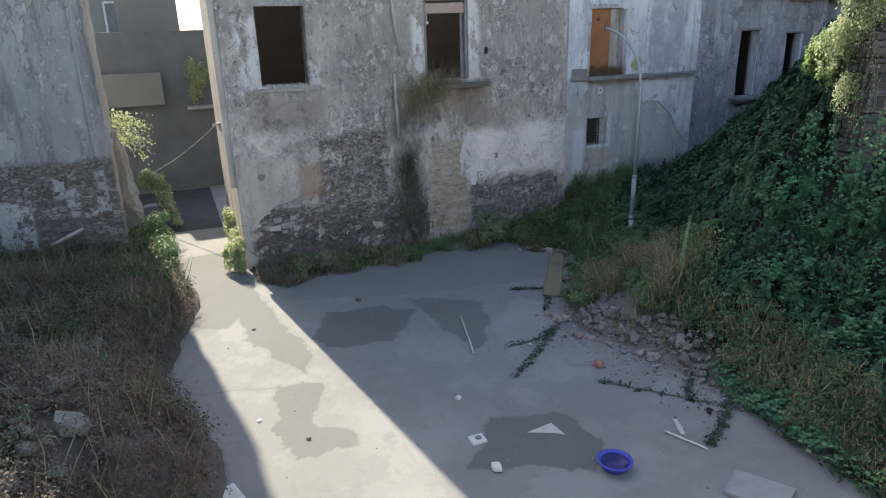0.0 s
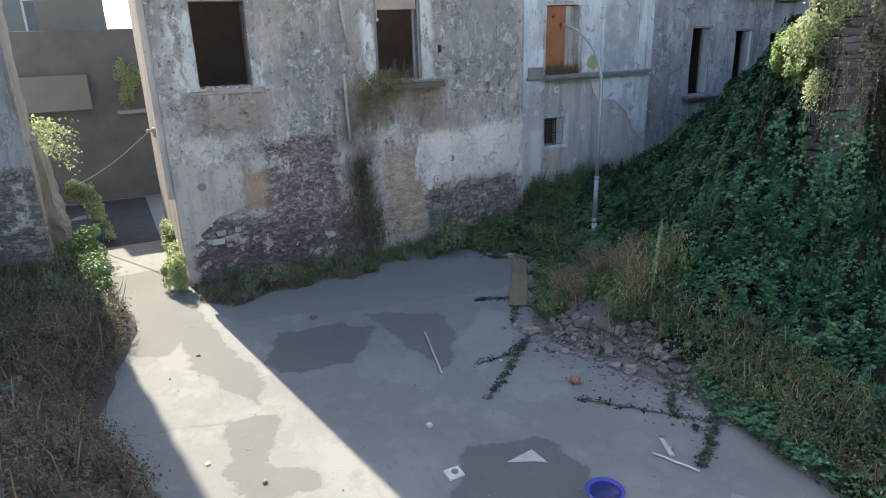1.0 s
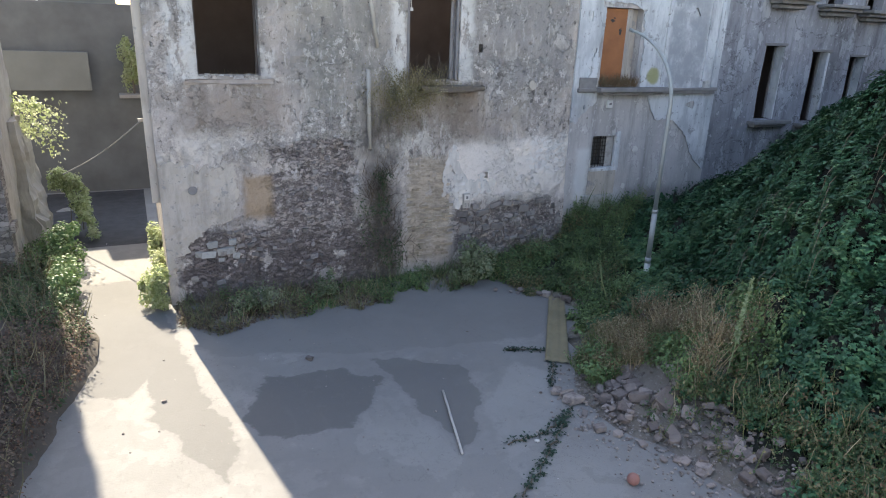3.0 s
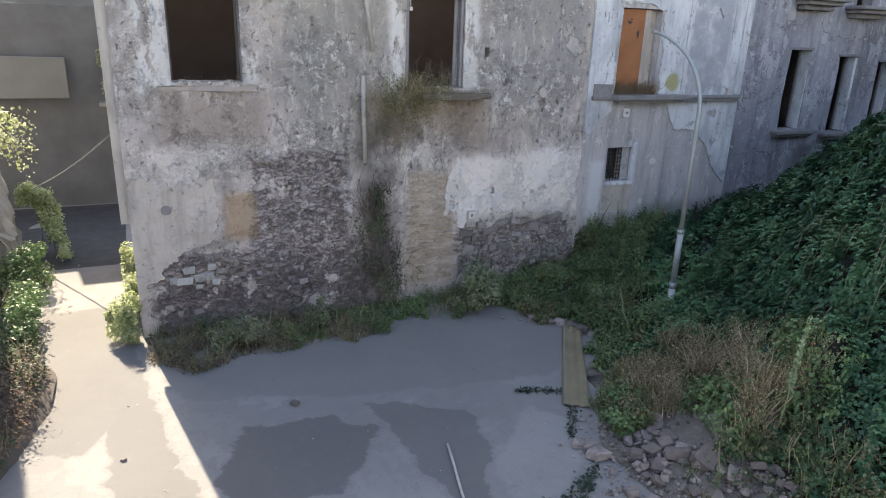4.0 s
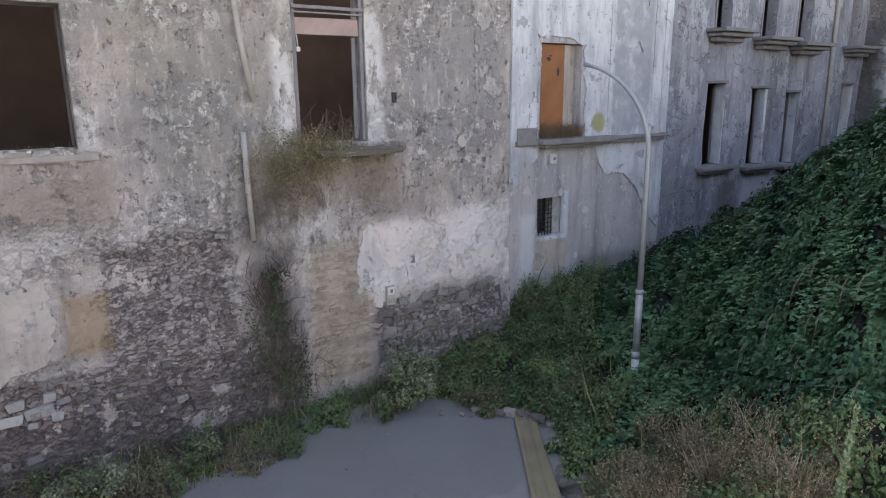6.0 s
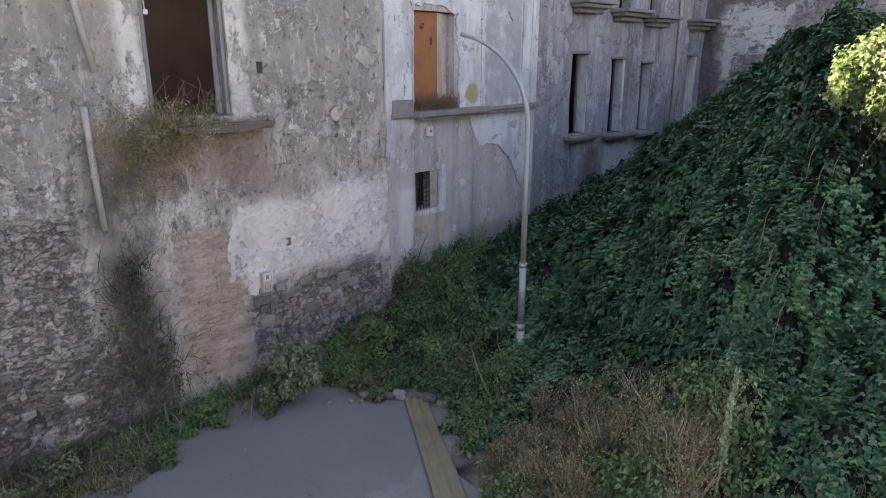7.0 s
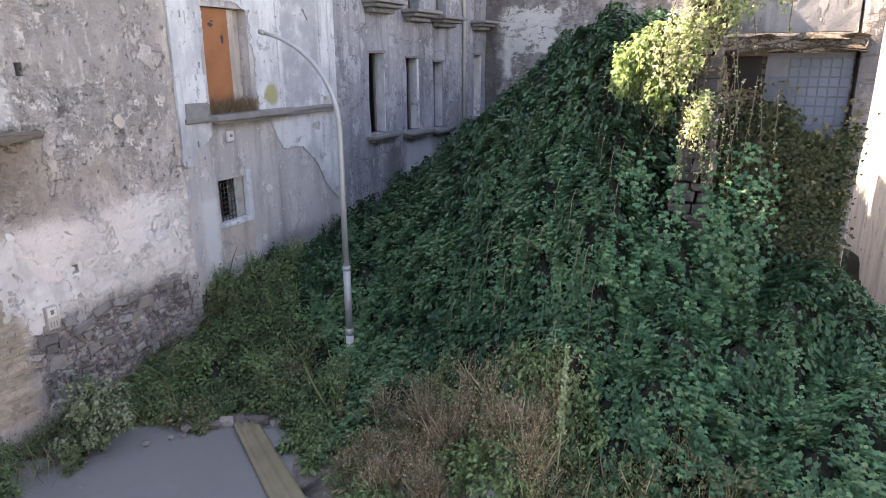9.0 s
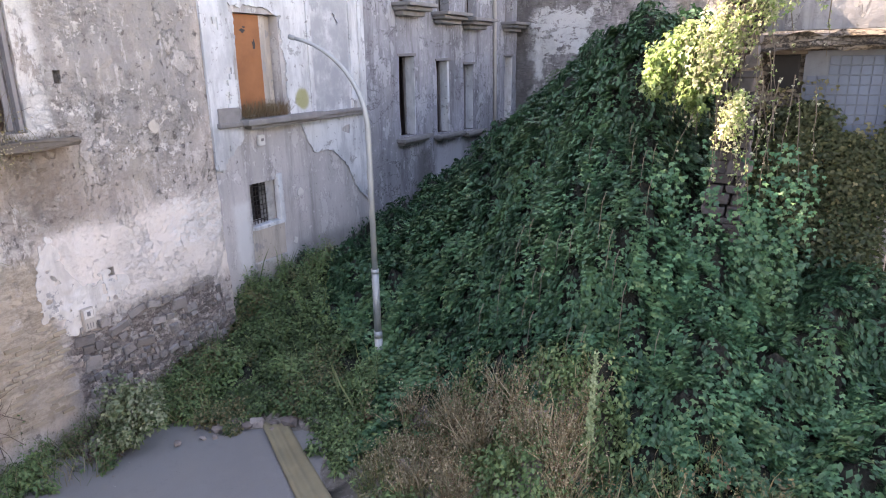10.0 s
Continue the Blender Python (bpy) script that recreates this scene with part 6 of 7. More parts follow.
def heap_plants():
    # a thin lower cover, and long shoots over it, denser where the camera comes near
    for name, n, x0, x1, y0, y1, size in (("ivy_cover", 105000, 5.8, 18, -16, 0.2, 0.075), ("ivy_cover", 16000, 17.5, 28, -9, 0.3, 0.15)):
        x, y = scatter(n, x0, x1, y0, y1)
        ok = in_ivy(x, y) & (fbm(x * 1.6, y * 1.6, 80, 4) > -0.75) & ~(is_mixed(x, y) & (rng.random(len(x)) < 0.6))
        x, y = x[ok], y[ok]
        stuff(name, surface_leaves(name, heap_z, x, y, 1.3 * size * (0.55 + 0.75 * rng.random(len(x))), rng, IVY_SHADE, "oval", lift=0.08, loose=0.8), "dense vine leaves covering the heap, coloured as if in shade", "ivy")
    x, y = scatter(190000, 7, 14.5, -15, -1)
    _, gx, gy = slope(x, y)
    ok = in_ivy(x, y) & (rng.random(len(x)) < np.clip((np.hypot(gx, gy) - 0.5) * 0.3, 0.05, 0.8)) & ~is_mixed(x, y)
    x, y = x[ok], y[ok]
    stuff("ivy_cover", surface_leaves("ivy_cover", heap_z, x, y, 0.11 * (0.55 + 0.75 * rng.random(len(x))), rng, IVY_SHADE, "oval", lift=0.1, loose=0.7), "vine leaves over the heap's steep faces, coloured as if in shade", "ivy")
    for count, x0, x1, y0, y1, n, gap, size, lift in ((13200, 7.0, 14.5, -15.5, -1.2, 26, 0.046, 0.086, 0.32), (2400, 14, 19, -9, 0, 26, 0.06, 0.1, 0.25), (1000, 18, 28, -9, 0, 24, 0.1, 0.15, 0.28)):
        x, y = scatter(count, x0, x1, y0, y1)
        ok = in_ivy(x, y) & (fbm(x * 1.1, y * 1.1, 86, 4) > -0.62) & (fbm(x * 2.6, y * 2.6, 85, 3) > -0.5) & ~(is_mixed(x, y) & (rng.random(len(x)) < 0.75))
        strands("ivy_shoots", x[ok], y[ok], n, gap, size, lift, IVY, "overlapping vine shoots hanging down the heap")
    x, y = scatter(40000, 7.5, 14.5, -14, -1.5)
    _, gx, gy = slope(x, y)
    ok = in_ivy(x, y) & (rng.random(len(x)) < np.clip((np.hypot(gx, gy) - 1.1) * 0.23, 0, 0.23)) & (fbm(x * 1.1, y * 1.1, 86, 4) > -0.5)
    strands("ivy_curtain", x[ok], y[ok], 22, 0.05, 0.078, 0.26, IVY, "vine shoots hanging over the heap's steep faces")
    x, y = scatter(900, 9.5, 15, -6.5, -1.2)
    ok = in_ivy(x, y) & (fbm(x * 0.9, y * 0.9, 83, 3) > -0.1)
    strands("young_shoots", x[ok], y[ok], 20, 0.05, 0.08, 0.38, IVY_YOUNG, "lighter young vine shoots near the facade")
    x, y = scatter(1000, 8, 15, -13, -2.5)
    ok = in_ivy(x, y) & (fbm(x * 0.8, y * 0.8, 84, 3) > 0.2)
    strands("young_shoots", x[ok], y[ok], 20, 0.05, 0.085, 0.42, IVY_YOUNG, "lighter young vine shoots over the heap")
    for k in range(40):
        sx, sy = rng.uniform(9.2, 12.2), rng.uniform(-9.2, -4.5)
        sz = float(heap_z(sx, sy))
        if not in_ivy(np.array([sx]), np.array([sy]))[0] or sz < 1.6:
            continue
        drop = rng.uniform(0.4, 0.9)
        tagged(tube("bare_vine_stem", [(sx - 0.32, sy, sz + 0.25), (sx - 0.42, sy + 0.02, sz + 0.12), (sx - 0.45 - 0.1 * drop, sy + 0.04, sz + 0.1 - drop)], [0.006, 0.006, 0.004], STALK, sides=5), "thin bare vine stem hanging over the ivy", "vine stem", "bare vine stems")
    # weeds round the lamp
    x, y = scatter(120000, 7.0, 13.5, -5.6, 0.0)
    ok = (x > heap_edge(y) - 0.25 + 0.35 * fbm(x * 2.2, y * 2.2, 88, 3)) & is_weed(x, y) & (((x - 8.3) / 0.42) ** 2 + ((y + 3.35) / 0.85) ** 2 + 0.4 * fbm(x * 3, y * 3, 90, 3) > 1) & (fbm(x * 1.7, y * 1.7, 89, 3) > -0.5)
    x, y = x[ok], y[ok]
    clump = fbm(x * 1.9, y * 1.9, 87, 4)
    tall = 0.14 + 0.42 * np.clip(clump + 0.35, 0, 1.4)
    k = rng.random(len(x)) < 0.3
    stuff("weed_cover", surface_leaves("weed_cover", heap_z, x[k], y[k], 0.06 * (0.6 + 0.9 * rng.random(k.sum())), rng, WEED_DEEP, "oval", lift=tall[k] * 0.35, loose=1.0), "low green weeds beside the facade", "weeds")
    sort = fbm(x * 1.0, y * 1.0, 96, 3)
    pick = rng.random(len(x))
    for name, k, mat, size, n, label in (
        ("weed_stand", (pick < np.where(clump > -0.05, 0.085, 0.02)) & (sort < 0.35), WEED, 0.092, 12, "leafy green weeds growing beside the facade"),
        ("weed_stand", (pick > 0.955) & (sort > 0.0), OLIVE, 0.075, 14, "olive brown withered weeds beside the lamp"),
        ("weed_stand", (pick > 0.94) & (pick < 0.955) & (sort > 0.0), RUST, 0.05, 14, "rusty dead weeds beside the lamp"),
    ):
        herbs(name, x[k], y[k], heap_z(x[k], y[k]) - 0.03, tall[k] * 0.95, n, size, mat, label)
    k = (pick > 0.5) & (pick < 0.53) & (clump < 0.1)
    herbs("weed_stand", x[k], y[k], heap_z(x[k], y[k]) - 0.03, tall[k] * 0.8, 12, 0.08, WEED_DEEP, "darker weeds beside the facade")
    k = rng.random(len(x)) < 0.02
    stuff("weed_grass", blades_mesh("weed_grass", x[k], y[k], heap_z(x[k], y[k]) - 0.03, tall[k, None].reshape(-1) * 1.5, rng, GRASS, 0.5), "grass blades among the weeds", "grass")
    # straggling weeds above the rubble
    x, y = scatter(60000, 6.0, 10.5, -16, -8.2)
    ok = is_mixed(x, y) & (x > heap_edge(y) + 0.45 + 0.45 * fbm(x * 2, y * 2, 101, 3)) & ~(is_rubble(x, y) & (rng.random(len(x)) < 0.92))
    x, y = x[ok], y[ok]
    sort = fbm(x * 1.6, y * 1.6, 102, 3)
    pick = rng.random(len(x))
    for name, k, mat, size, label in (("slope_weeds", (pick < 0.6) & (sort > -0.3), WEED_DEEP, 0.06, "straggling green weeds above the rubble"), ("slope_weeds_olive", (pick > 0.55) & (sort < 0.25), OLIVE, 0.05, "olive withered weeds above the rubble"), ("slope_weeds_rusty", (pick > 0.85) & (sort < 0.0), RUST, 0.05, "rusty dead weeds above the rubble")):
        stuff(name, surface_leaves(name, heap_z, x[k], y[k], size * (0.5 + rng.random(k.sum())), rng, mat, "oval", lift=0.2, loose=1.1), label, "weeds")
    k = (pick < 0.03) & (sort > -0.4)
    herbs("slope_stand", x[k], y[k], heap_z(x[k], y[k]) - 0.03, 0.4, 14, 0.075, WEED, "leafy weeds above the rubble")
    k = (pick > 0.97) & (sort < 0.3)
    herbs("slope_stand", x[k], y[k], heap_z(x[k], y[k]) - 0.03, 0.45, 14, 0.05, OLIVE, "withered olive weeds above the rubble")
    k = pick < 0.03
    stuff("slope_stalks", blades_mesh("slope_stalks", x[k], y[k], heap_z(x[k], y[k]) - 0.02, 0.5, rng, STRAW, 0.3), "dry stalks above the rubble", "grass")
    k = pick > 0.85
    stuff("slope_grass", blades_mesh("slope_grass", x[k], y[k], heap_z(x[k], y[k]) - 0.02, 0.4, rng, GRASS, 0.4), "green grass above the rubble", "grass")
    # dry tufts among low green weeds on stony ground
    at, ln, tip, hat, hs = [], [], [], [], []
    for _ in range(74):
        cx, cy = rng.uniform(6.0, 9.9), rng.uniform(-9.3, -5.0)
        if not (is_dry(cx, cy) and cx > heap_edge(cy) + 0.1) or (is_rubble(cx, cy) and rng.random() < 0.75):
            continue
        n = int(rng.integers(30, 80))
        d = np.stack([rng.normal(0, 0.4, n), rng.normal(0, 0.4, n), np.ones(n)], 1)
        d /= np.linalg.norm(d, axis=1, keepdims=True)
        bx, by = cx + rng.normal(0, 0.09, n), cy + rng.normal(0, 0.09, n)
        b = np.stack([bx, by, heap_z(bx, by) - 0.02], 1)
        l = rng.uniform(0.35, 0.85) * rng.uniform(0.6, 1.2, n)
        at.append(b)
        tip.append(d)
        ln.append(l)
        for f in (0.6, 0.7, 0.78, 0.86, 0.94, 1.0):
            hat.append(b + d * (l * f)[:, None] + rng.normal(0, 0.018, (n, 3)))
            hs.append(np.full(n, 0.034))
    at, tip, ln = np.concatenate(at), np.concatenate(tip), np.concatenate(ln)
    flat = np.stack([rng.normal(size=len(at)), rng.normal(size=len(at)), np.zeros(len(at))], 1)
    stuff("dry_grass", leaves("dry_grass", "blade", at, flat, tip, ln * 0.85, STRAW), "straw coloured dry stalks on the heap", "grass")
    # leafy sprays that grow through the dry tufts
    q = np.random.default_rng(77)
    k = q.random(len(at)) < 0.4
    root, way, reach = at[k], tip[k], ln[k]
    pos, size = [], []
    for f in np.linspace(0.25, 1.0, 9):
        pos.append(root + way * (reach * f)[:, None] + q.normal(0, 0.03 * (1.15 - f), (len(root), 3)))
        size.append(0.05 * (1.25 - 0.7 * f) * q.uniform(0.6, 1.3, len(root)))
    pos, size = np.concatenate(pos), np.concatenate(size)
    tint = np.tile(q.random(len(root)), 9)
    for name, pick, mat, label in (("leafy_sprays", tint < 0.6, STRAW_DULL, "withered greyish sprays among the dry stalks"), ("green_sprays", tint >= 0.6, SILL_WEED, "olive green sprays among the dry stalks")):
        stuff(name, leaves(name, "oval", pos[pick], unit(q, pick.sum()) + np.array([0, 0, 0.5]), unit(q, pick.sum()) + np.array([0, 0, 0.8]), size[pick], mat), label, "weeds")
    hat, hs = np.concatenate(hat), np.concatenate(hs)
    k = rng.random(len(hat)) < 0.34
    stuff("seed_heads", leaves("seed_heads", "oval", hat[k], unit(rng, k.sum()), np.array([0, 0, 0.6]) + unit(rng, k.sum()), hs[k], RUST), "rusty seed heads of withered dock", "weeds")
    k = ~k
    stuff("straw_heads", leaves("straw_heads", "oval", hat[k], unit(rng, k.sum()), np.array([0, 0, 0.6]) + unit(rng, k.sum()), hs[k], STRAW), "pale seed heads of dry grass", "weeds")
    x, y = scatter(60000, 5.8, 10.4, -9.8, -4.8)
    ok = is_dry(x, y) & (x > heap_edge(y) - 0.1 + 0.3 * fbm(x * 2, y * 2, 97, 3)) & ~is_rubble(x, y)
    x, y = x[ok], y[ok]
    patch = fbm(x * 1.5, y * 1.5, 98, 4)
    k = (rng.random(len(x)) < 0.6) & (patch > -0.1)
    stuff("low_weeds", surface_leaves("low_weeds", heap_z, x[k], y[k], 0.07 * (0.5 + rng.random(k.sum())), rng, WEED, "oval", lift=0.15, loose=1.0), "small green weeds among the straw", "weeds")
    k = (rng.random(len(x)) < 0.03) & (patch > -0.2)
    herbs("leafy_weeds", x[k], y[k], heap_z(x[k], y[k]) - 0.03, 0.3, 12, 0.085, WEED, "leafy green weeds among the dry tufts")
    k = (rng.random(len(x)) < 0.22) & (patch < 0.15)
    stuff("dry_dock", surface_leaves("dry_dock", heap_z, x[k], y[k], 0.045 * (0.5 + rng.random(k.sum())), rng, OLIVE, "oval", lift=0.16, loose=1.2), "olive brown withered dock leaves", "weeds")
    k = (rng.random(len(x)) < 0.45) & (patch < 0.5)
    stuff("green_grass", blades_mesh("green_grass", x[k], y[k], heap_z(x[k], y[k]) - 0.02, 0.26, rng, GRASS, 0.5), "thin green grass between the dry tufts", "grass")


heap_plants()


def hanging_vines():
    """Sunlit vines that hang from the pier."""
    at, size, pale = [], [], []
    for cy, cz, ry, rz, count in ((-8.62, 5.95, 0.12, 0.15, 22), (-8.9, 6.1, 0.15, 0.25, 34), (-9.15, 5.75, 0.13, 0.2, 20), (-9.45, 6.2, 0.16, 0.4, 34), (-9.72, 5.3, 0.09, 0.25, 14), (-9.5, 7.3, 0.26, 0.35, 34), (-9.95, 6.9, 0.22, 0.3, 26)):
        for k in range(count):
            y0, z0 = cy + rng.normal(0, ry), cz + rz + rng.normal(0, rz * 0.5)
            x0 = (11.55 if cy > -9.3 else 11.15) + rng.normal(0, 0.12)
            length = rng.uniform(0.25, 0.75)
            n = int(length * 105)
            z = z0 - np.sort(rng.random(n)) * length
            at.append(np.stack([x0 - 0.12 * np.sin((z0 - z) * 3) + rng.normal(0, 0.04, n), y0 + 0.06 * np.cos(z * 4 + k) + rng.normal(0, 0.05, n), z], 1))
            size.append(rng.uniform(0.04, 0.085, n) * (1.2 if cy > -9.2 else 0.8))
            pale.append(np.full(n, cy < -9.3))
    # thin straggling ends
    stems = []
    for k in range(34):
        y0 = rng.uniform(-10.75, -8.9)
        z0 = rng.uniform(5.4, 7.2)
        x0 = 11.3 + rng.normal(0, 0.08)
        length = rng.uniform(0.7, 1.7)
        lean = rng.normal(0, 0.14)
        n = int(length * 13)
        f = np.sort(rng.random(n))
        at.append(np.stack([x0 + rng.normal(0, 0.015, n), y0 + lean * f * length + rng.normal(0, 0.02, n), z0 - f * length], 1))
        size.append(rng.uniform(0.03, 0.06, n))
        pale.append(np.full(n, True))
        stems.append([(x0, y0 + lean * length * j / 5 + 0.012 * math.sin(j * 2.3 + k), z0 - length * j / 5) for j in range(6)])
    at = np.concatenate(at)
    n = len(at)
    nrm = np.array([-0.6, 0.6, 0.6]) + 0.8 * unit(rng, n)
    tip = np.array([-0.2, 0, -1.0]) + 0.7 * unit(rng, n)
    size, pale = np.concatenate(size), np.concatenate(pale) & (rng.random(n) < 0.45)
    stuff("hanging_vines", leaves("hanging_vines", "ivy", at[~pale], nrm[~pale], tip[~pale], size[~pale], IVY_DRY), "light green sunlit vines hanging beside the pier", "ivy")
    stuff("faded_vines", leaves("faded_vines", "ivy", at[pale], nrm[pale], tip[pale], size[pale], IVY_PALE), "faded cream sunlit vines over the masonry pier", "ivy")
    # green creeper round the pier's foot and the dull one on the ruined walls
    at = []
    for k in range(130):
        y0, z0 = rng.normal(-9.6, 0.5), rng.uniform(2.6, 4.9)
        if -9.88 < y0 < -9.52 or -9.35 < y0 < -9.0:
            continue
        n = 26
        z = z0 - rng.random(n) * 1.1
        at.append(np.stack([11.42 - 0.16 * rng.random(n) - 0.2 * np.clip(4.4 - z, 0, 2) * rng.random(n), y0 + rng.normal(0, 0.09, n), z], 1))
    at = np.concatenate(at)
    n = len(at)
    stuff("pier_creeper", leaves("pier_creeper", "ivy", at, np.array([-1.0, 0, 0.5]) + 0.7 * unit(rng, n), np.array([-0.2, 0, -1.0]) + 0.6 * unit(rng, n), rng.uniform(0.05, 0.1, n), IVY), "green creeper climbing the masonry pier", "ivy")
    for name, mat, count in (("wall_creeper", OLIVE, 14), ("wall_creeper", DULL_VINE, 380)):
        at = []
        for k in range(count):
            y0 = rng.uniform(-11.85, -9.7)
            top = 5.3 + 0.6 * float(fbm(y0 * 2.5, 0.3, 44, 3)) - 0.4 * (mat is DULL_VINE)
            n = int(rng.uniform(24, 50))
            z = top - rng.random(n) ** 1.4 * 2.2
            at.append(np.stack([13.08 - 0.2 * rng.random(n) - 0.5 * np.clip(3.6 - z, 0, 2), y0 + rng.normal(0, 0.1, n), z], 1))
        at = np.concatenate(at)
        n = len(at)
        stuff(name, leaves(name, "ivy", at, np.array([-1.0, 0, 0.3]) + 0.8 * unit(rng, n), np.array([0, 0, -1.0]) + 0.6 * unit(rng, n), rng.uniform(0.04, 0.09, n), mat), "dull creeper hanging down the ruined wall", "ivy")
    for p in stems:
        tagged(tube("bare_vine_stem", p, [0.008, 0.008, 0.007, 0.006, 0.005, 0.004], STALK, sides=5), "thin bare vine stem hanging from the pier", "vine stem", "bare vine stems")


hanging_vines()


def bushes():
    r = rng

    def bush(name, centre, radii, count, size, material, label, kind="oval", stems=6):
        b = anchor(name, centre[0], centre[1], centre[2] - radii[2], label, "bush")
        me = bush_mesh("crown", centre, radii, count, size, r, material, kind)
        part_mesh("crown", me, None, b)
        for k in range(stems):
            e = Vector((r.normal() * radii[0] * 0.5, r.normal() * radii[1] * 0.5, radii[2] * 0.3))
            c = Vector(centre)
            tube("stem", [(c.x + e.x * 0.2, c.y + e.y * 0.2, c.z - radii[2]), (c.x + e.x * 0.6, c.y + e.y * 0.6, c.z - radii[2] * 0.3), tuple(c + e)], [0.016, 0.012, 0.006], STALK, b, sides=5)
        return b

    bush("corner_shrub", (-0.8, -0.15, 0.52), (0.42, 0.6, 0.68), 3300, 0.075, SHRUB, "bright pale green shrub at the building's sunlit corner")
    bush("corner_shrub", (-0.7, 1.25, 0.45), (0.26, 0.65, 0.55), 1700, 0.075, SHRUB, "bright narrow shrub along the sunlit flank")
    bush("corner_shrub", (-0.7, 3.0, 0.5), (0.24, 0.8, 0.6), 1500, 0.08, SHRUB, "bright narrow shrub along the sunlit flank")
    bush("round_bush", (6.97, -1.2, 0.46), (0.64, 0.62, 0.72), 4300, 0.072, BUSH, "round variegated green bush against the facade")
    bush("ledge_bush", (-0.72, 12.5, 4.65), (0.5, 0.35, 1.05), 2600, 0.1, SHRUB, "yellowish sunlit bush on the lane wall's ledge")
    b = anchor("lane_bush", -2.9, 6.9, 0.0, "sunlit bush tumbling down beside the crumbling corner", "bush")
    for at, radii, n in (((-3.2, 7.4, 1.6), (0.42, 0.5, 0.5), 1300), ((-2.85, 7.35, 1.35), (0.42, 0.5, 0.55), 1500), ((-2.68, 7.1, 0.85), (0.42, 0.5, 0.55), 1500), ((-2.5, 6.6, 0.5), (0.3, 0.45, 0.45), 900), ((-2.33, 5.95, 0.2), (0.2, 0.45, 0.25), 350)):
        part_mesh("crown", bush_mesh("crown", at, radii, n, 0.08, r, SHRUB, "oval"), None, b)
    for x, y in ((-3.0, 7.3), (-2.8, 7.2), (-2.65, 6.9)):
        tube("stem", [(x, y - 0.1, 0.0), (x + 0.05, y, 0.6), (x - 0.1, y + 0.05, 1.3)], [0.018, 0.014, 0.007], STALK, b, sides=5)
    # sprays that droop from the torn end of the flank
    n = 46
    y0, z0, out, drop = r.uniform(6.6, 7.3, n), r.uniform(2.9, 4.1, n), r.uniform(0.45, 1.4, n), r.uniform(0.2, 0.9, n)
    at = []
    for f in np.linspace(0.05, 1, 16):
        at.append(np.stack([-4.0 + out * f, y0 - 0.1 * f, z0 + 0.35 * f - drop * 1.5 * f ** 2.4], 1) + r.normal(0, 0.035, (n, 3)))
    at = np.concatenate(at)
    stuff("lane_creeper", leaves("lane_creeper", "ivy", at, np.array([0.6, -0.4, 0.6]) + 0.7 * unit(r, len(at)), np.array([0.2, -0.2, -0.8]) + 0.6 * unit(r, len(at)), 0.085 * (0.5 + r.random(len(at))), SHRUB), "pale green sprays drooping from the lane's wall", "ivy")
    bush("lane_bush", (-3.1, 4.0, 0.5), (0.7, 1.8, 0.7), 4200, 0.085, WEED, "shaded bush at the foot of the crumbling wall")
    # withered weeds that hang from the rotten sill
    n = 230
    x0 = np.concatenate([r.normal(5.45, 0.46, 165), r.uniform(4.75, 6.6, 65)])
    y0, z0 = r.uniform(-0.28, -0.02, n), 4.97 + 0.12 * r.random(n)
    drop = r.uniform(0.15, 1.1, n) * np.interp(x0, (4.6, 5.1, 5.7, 6.7), (0.7, 1.05, 0.75, 0.25))
    out, lean = r.uniform(0.08, 0.34, n), r.normal(-0.12, 0.22, n)
    at = []
    for f in np.linspace(0.05, 1, 20):
        rise = 0.5 * np.sin(np.minimum(f * 2.2, 1) * 3.14) * r.random(n)
        at.append(np.stack([x0 + lean * f, y0 - out * np.sqrt(f), z0 + rise - drop * f ** 1.5], 1) + r.normal(0, 0.03, (n, 3)))
    at = np.concatenate(at)
    tint = np.tile(r.random(n), 20)
    for name, k, mat in (("sill_weeds", tint < 0.6, SILL_WEED), ("sill_weeds", tint > 0.82, STRAW), ("sill_weeds", (tint >= 0.6) & (tint <= 0.82), OLIVE)):
        stuff(name, leaves(name, "oval", at[k], np.array([0, -0.5, 0.7]) + 0.7 * unit(r, k.sum()), np.array([0, -0.3, -0.5]) + 0.8 * unit(r, k.sum()), 0.036 * (0.5 + r.random(k.sum())), mat), "withered olive weeds hanging from the rotten sill", "weeds")
    for j in range(26):
        x, h = r.uniform(5.45, 6.5), r.uniform(0.3, 0.85)
        tagged(tube("dry_twig", [(x, -0.1, 4.98), (x + r.normal(0, 0.08), -0.12, 4.98 + h * 0.6), (x + r.normal(0, 0.25), -0.14, 4.98 + h)], [0.007, 0.006, 0.003], STALK, sides=5), "thin dry twig standing on the rotten sill", "twig", "dry twigs on the sill")
    for cx, cy, rx, ry, rz, n in ((-2.75, 1.6, 0.45, 0.8, 0.55, 1900), (-2.72, 0.2, 0.42, 0.8, 0.5, 1800), (-2.8, -1.3, 0.45, 0.8, 0.5, 1800)):
        bush("verge_bush", (cx, cy, rz * 0.9), (rx, ry, rz), n, 0.075, WEED, "low green bush on the verge of the lane", stems=3)
    # grass on the sills
    for name, x0, x1, y0, y1, z, n, length, mat in (("sill_grass", 5.6, 7.3, -0.3, 0.1, 4.98, 160, 0.16, STRAW_DULL), ("sill_grass", 5.2, 6.4, -0.3, 0.1, 4.98, 110, 0.4, STRAW), ("sill_grass", 11.4, 12.7, -0.2, 0.08, 4.94, 700, 0.3, RUST), ("sill_grass", 0.6, 1.8, -0.1, 0.15, 5.2, 60, 0.12, STRAW)):
        x, y = r.uniform(x0, x1, n), r.uniform(y0, y1, n)
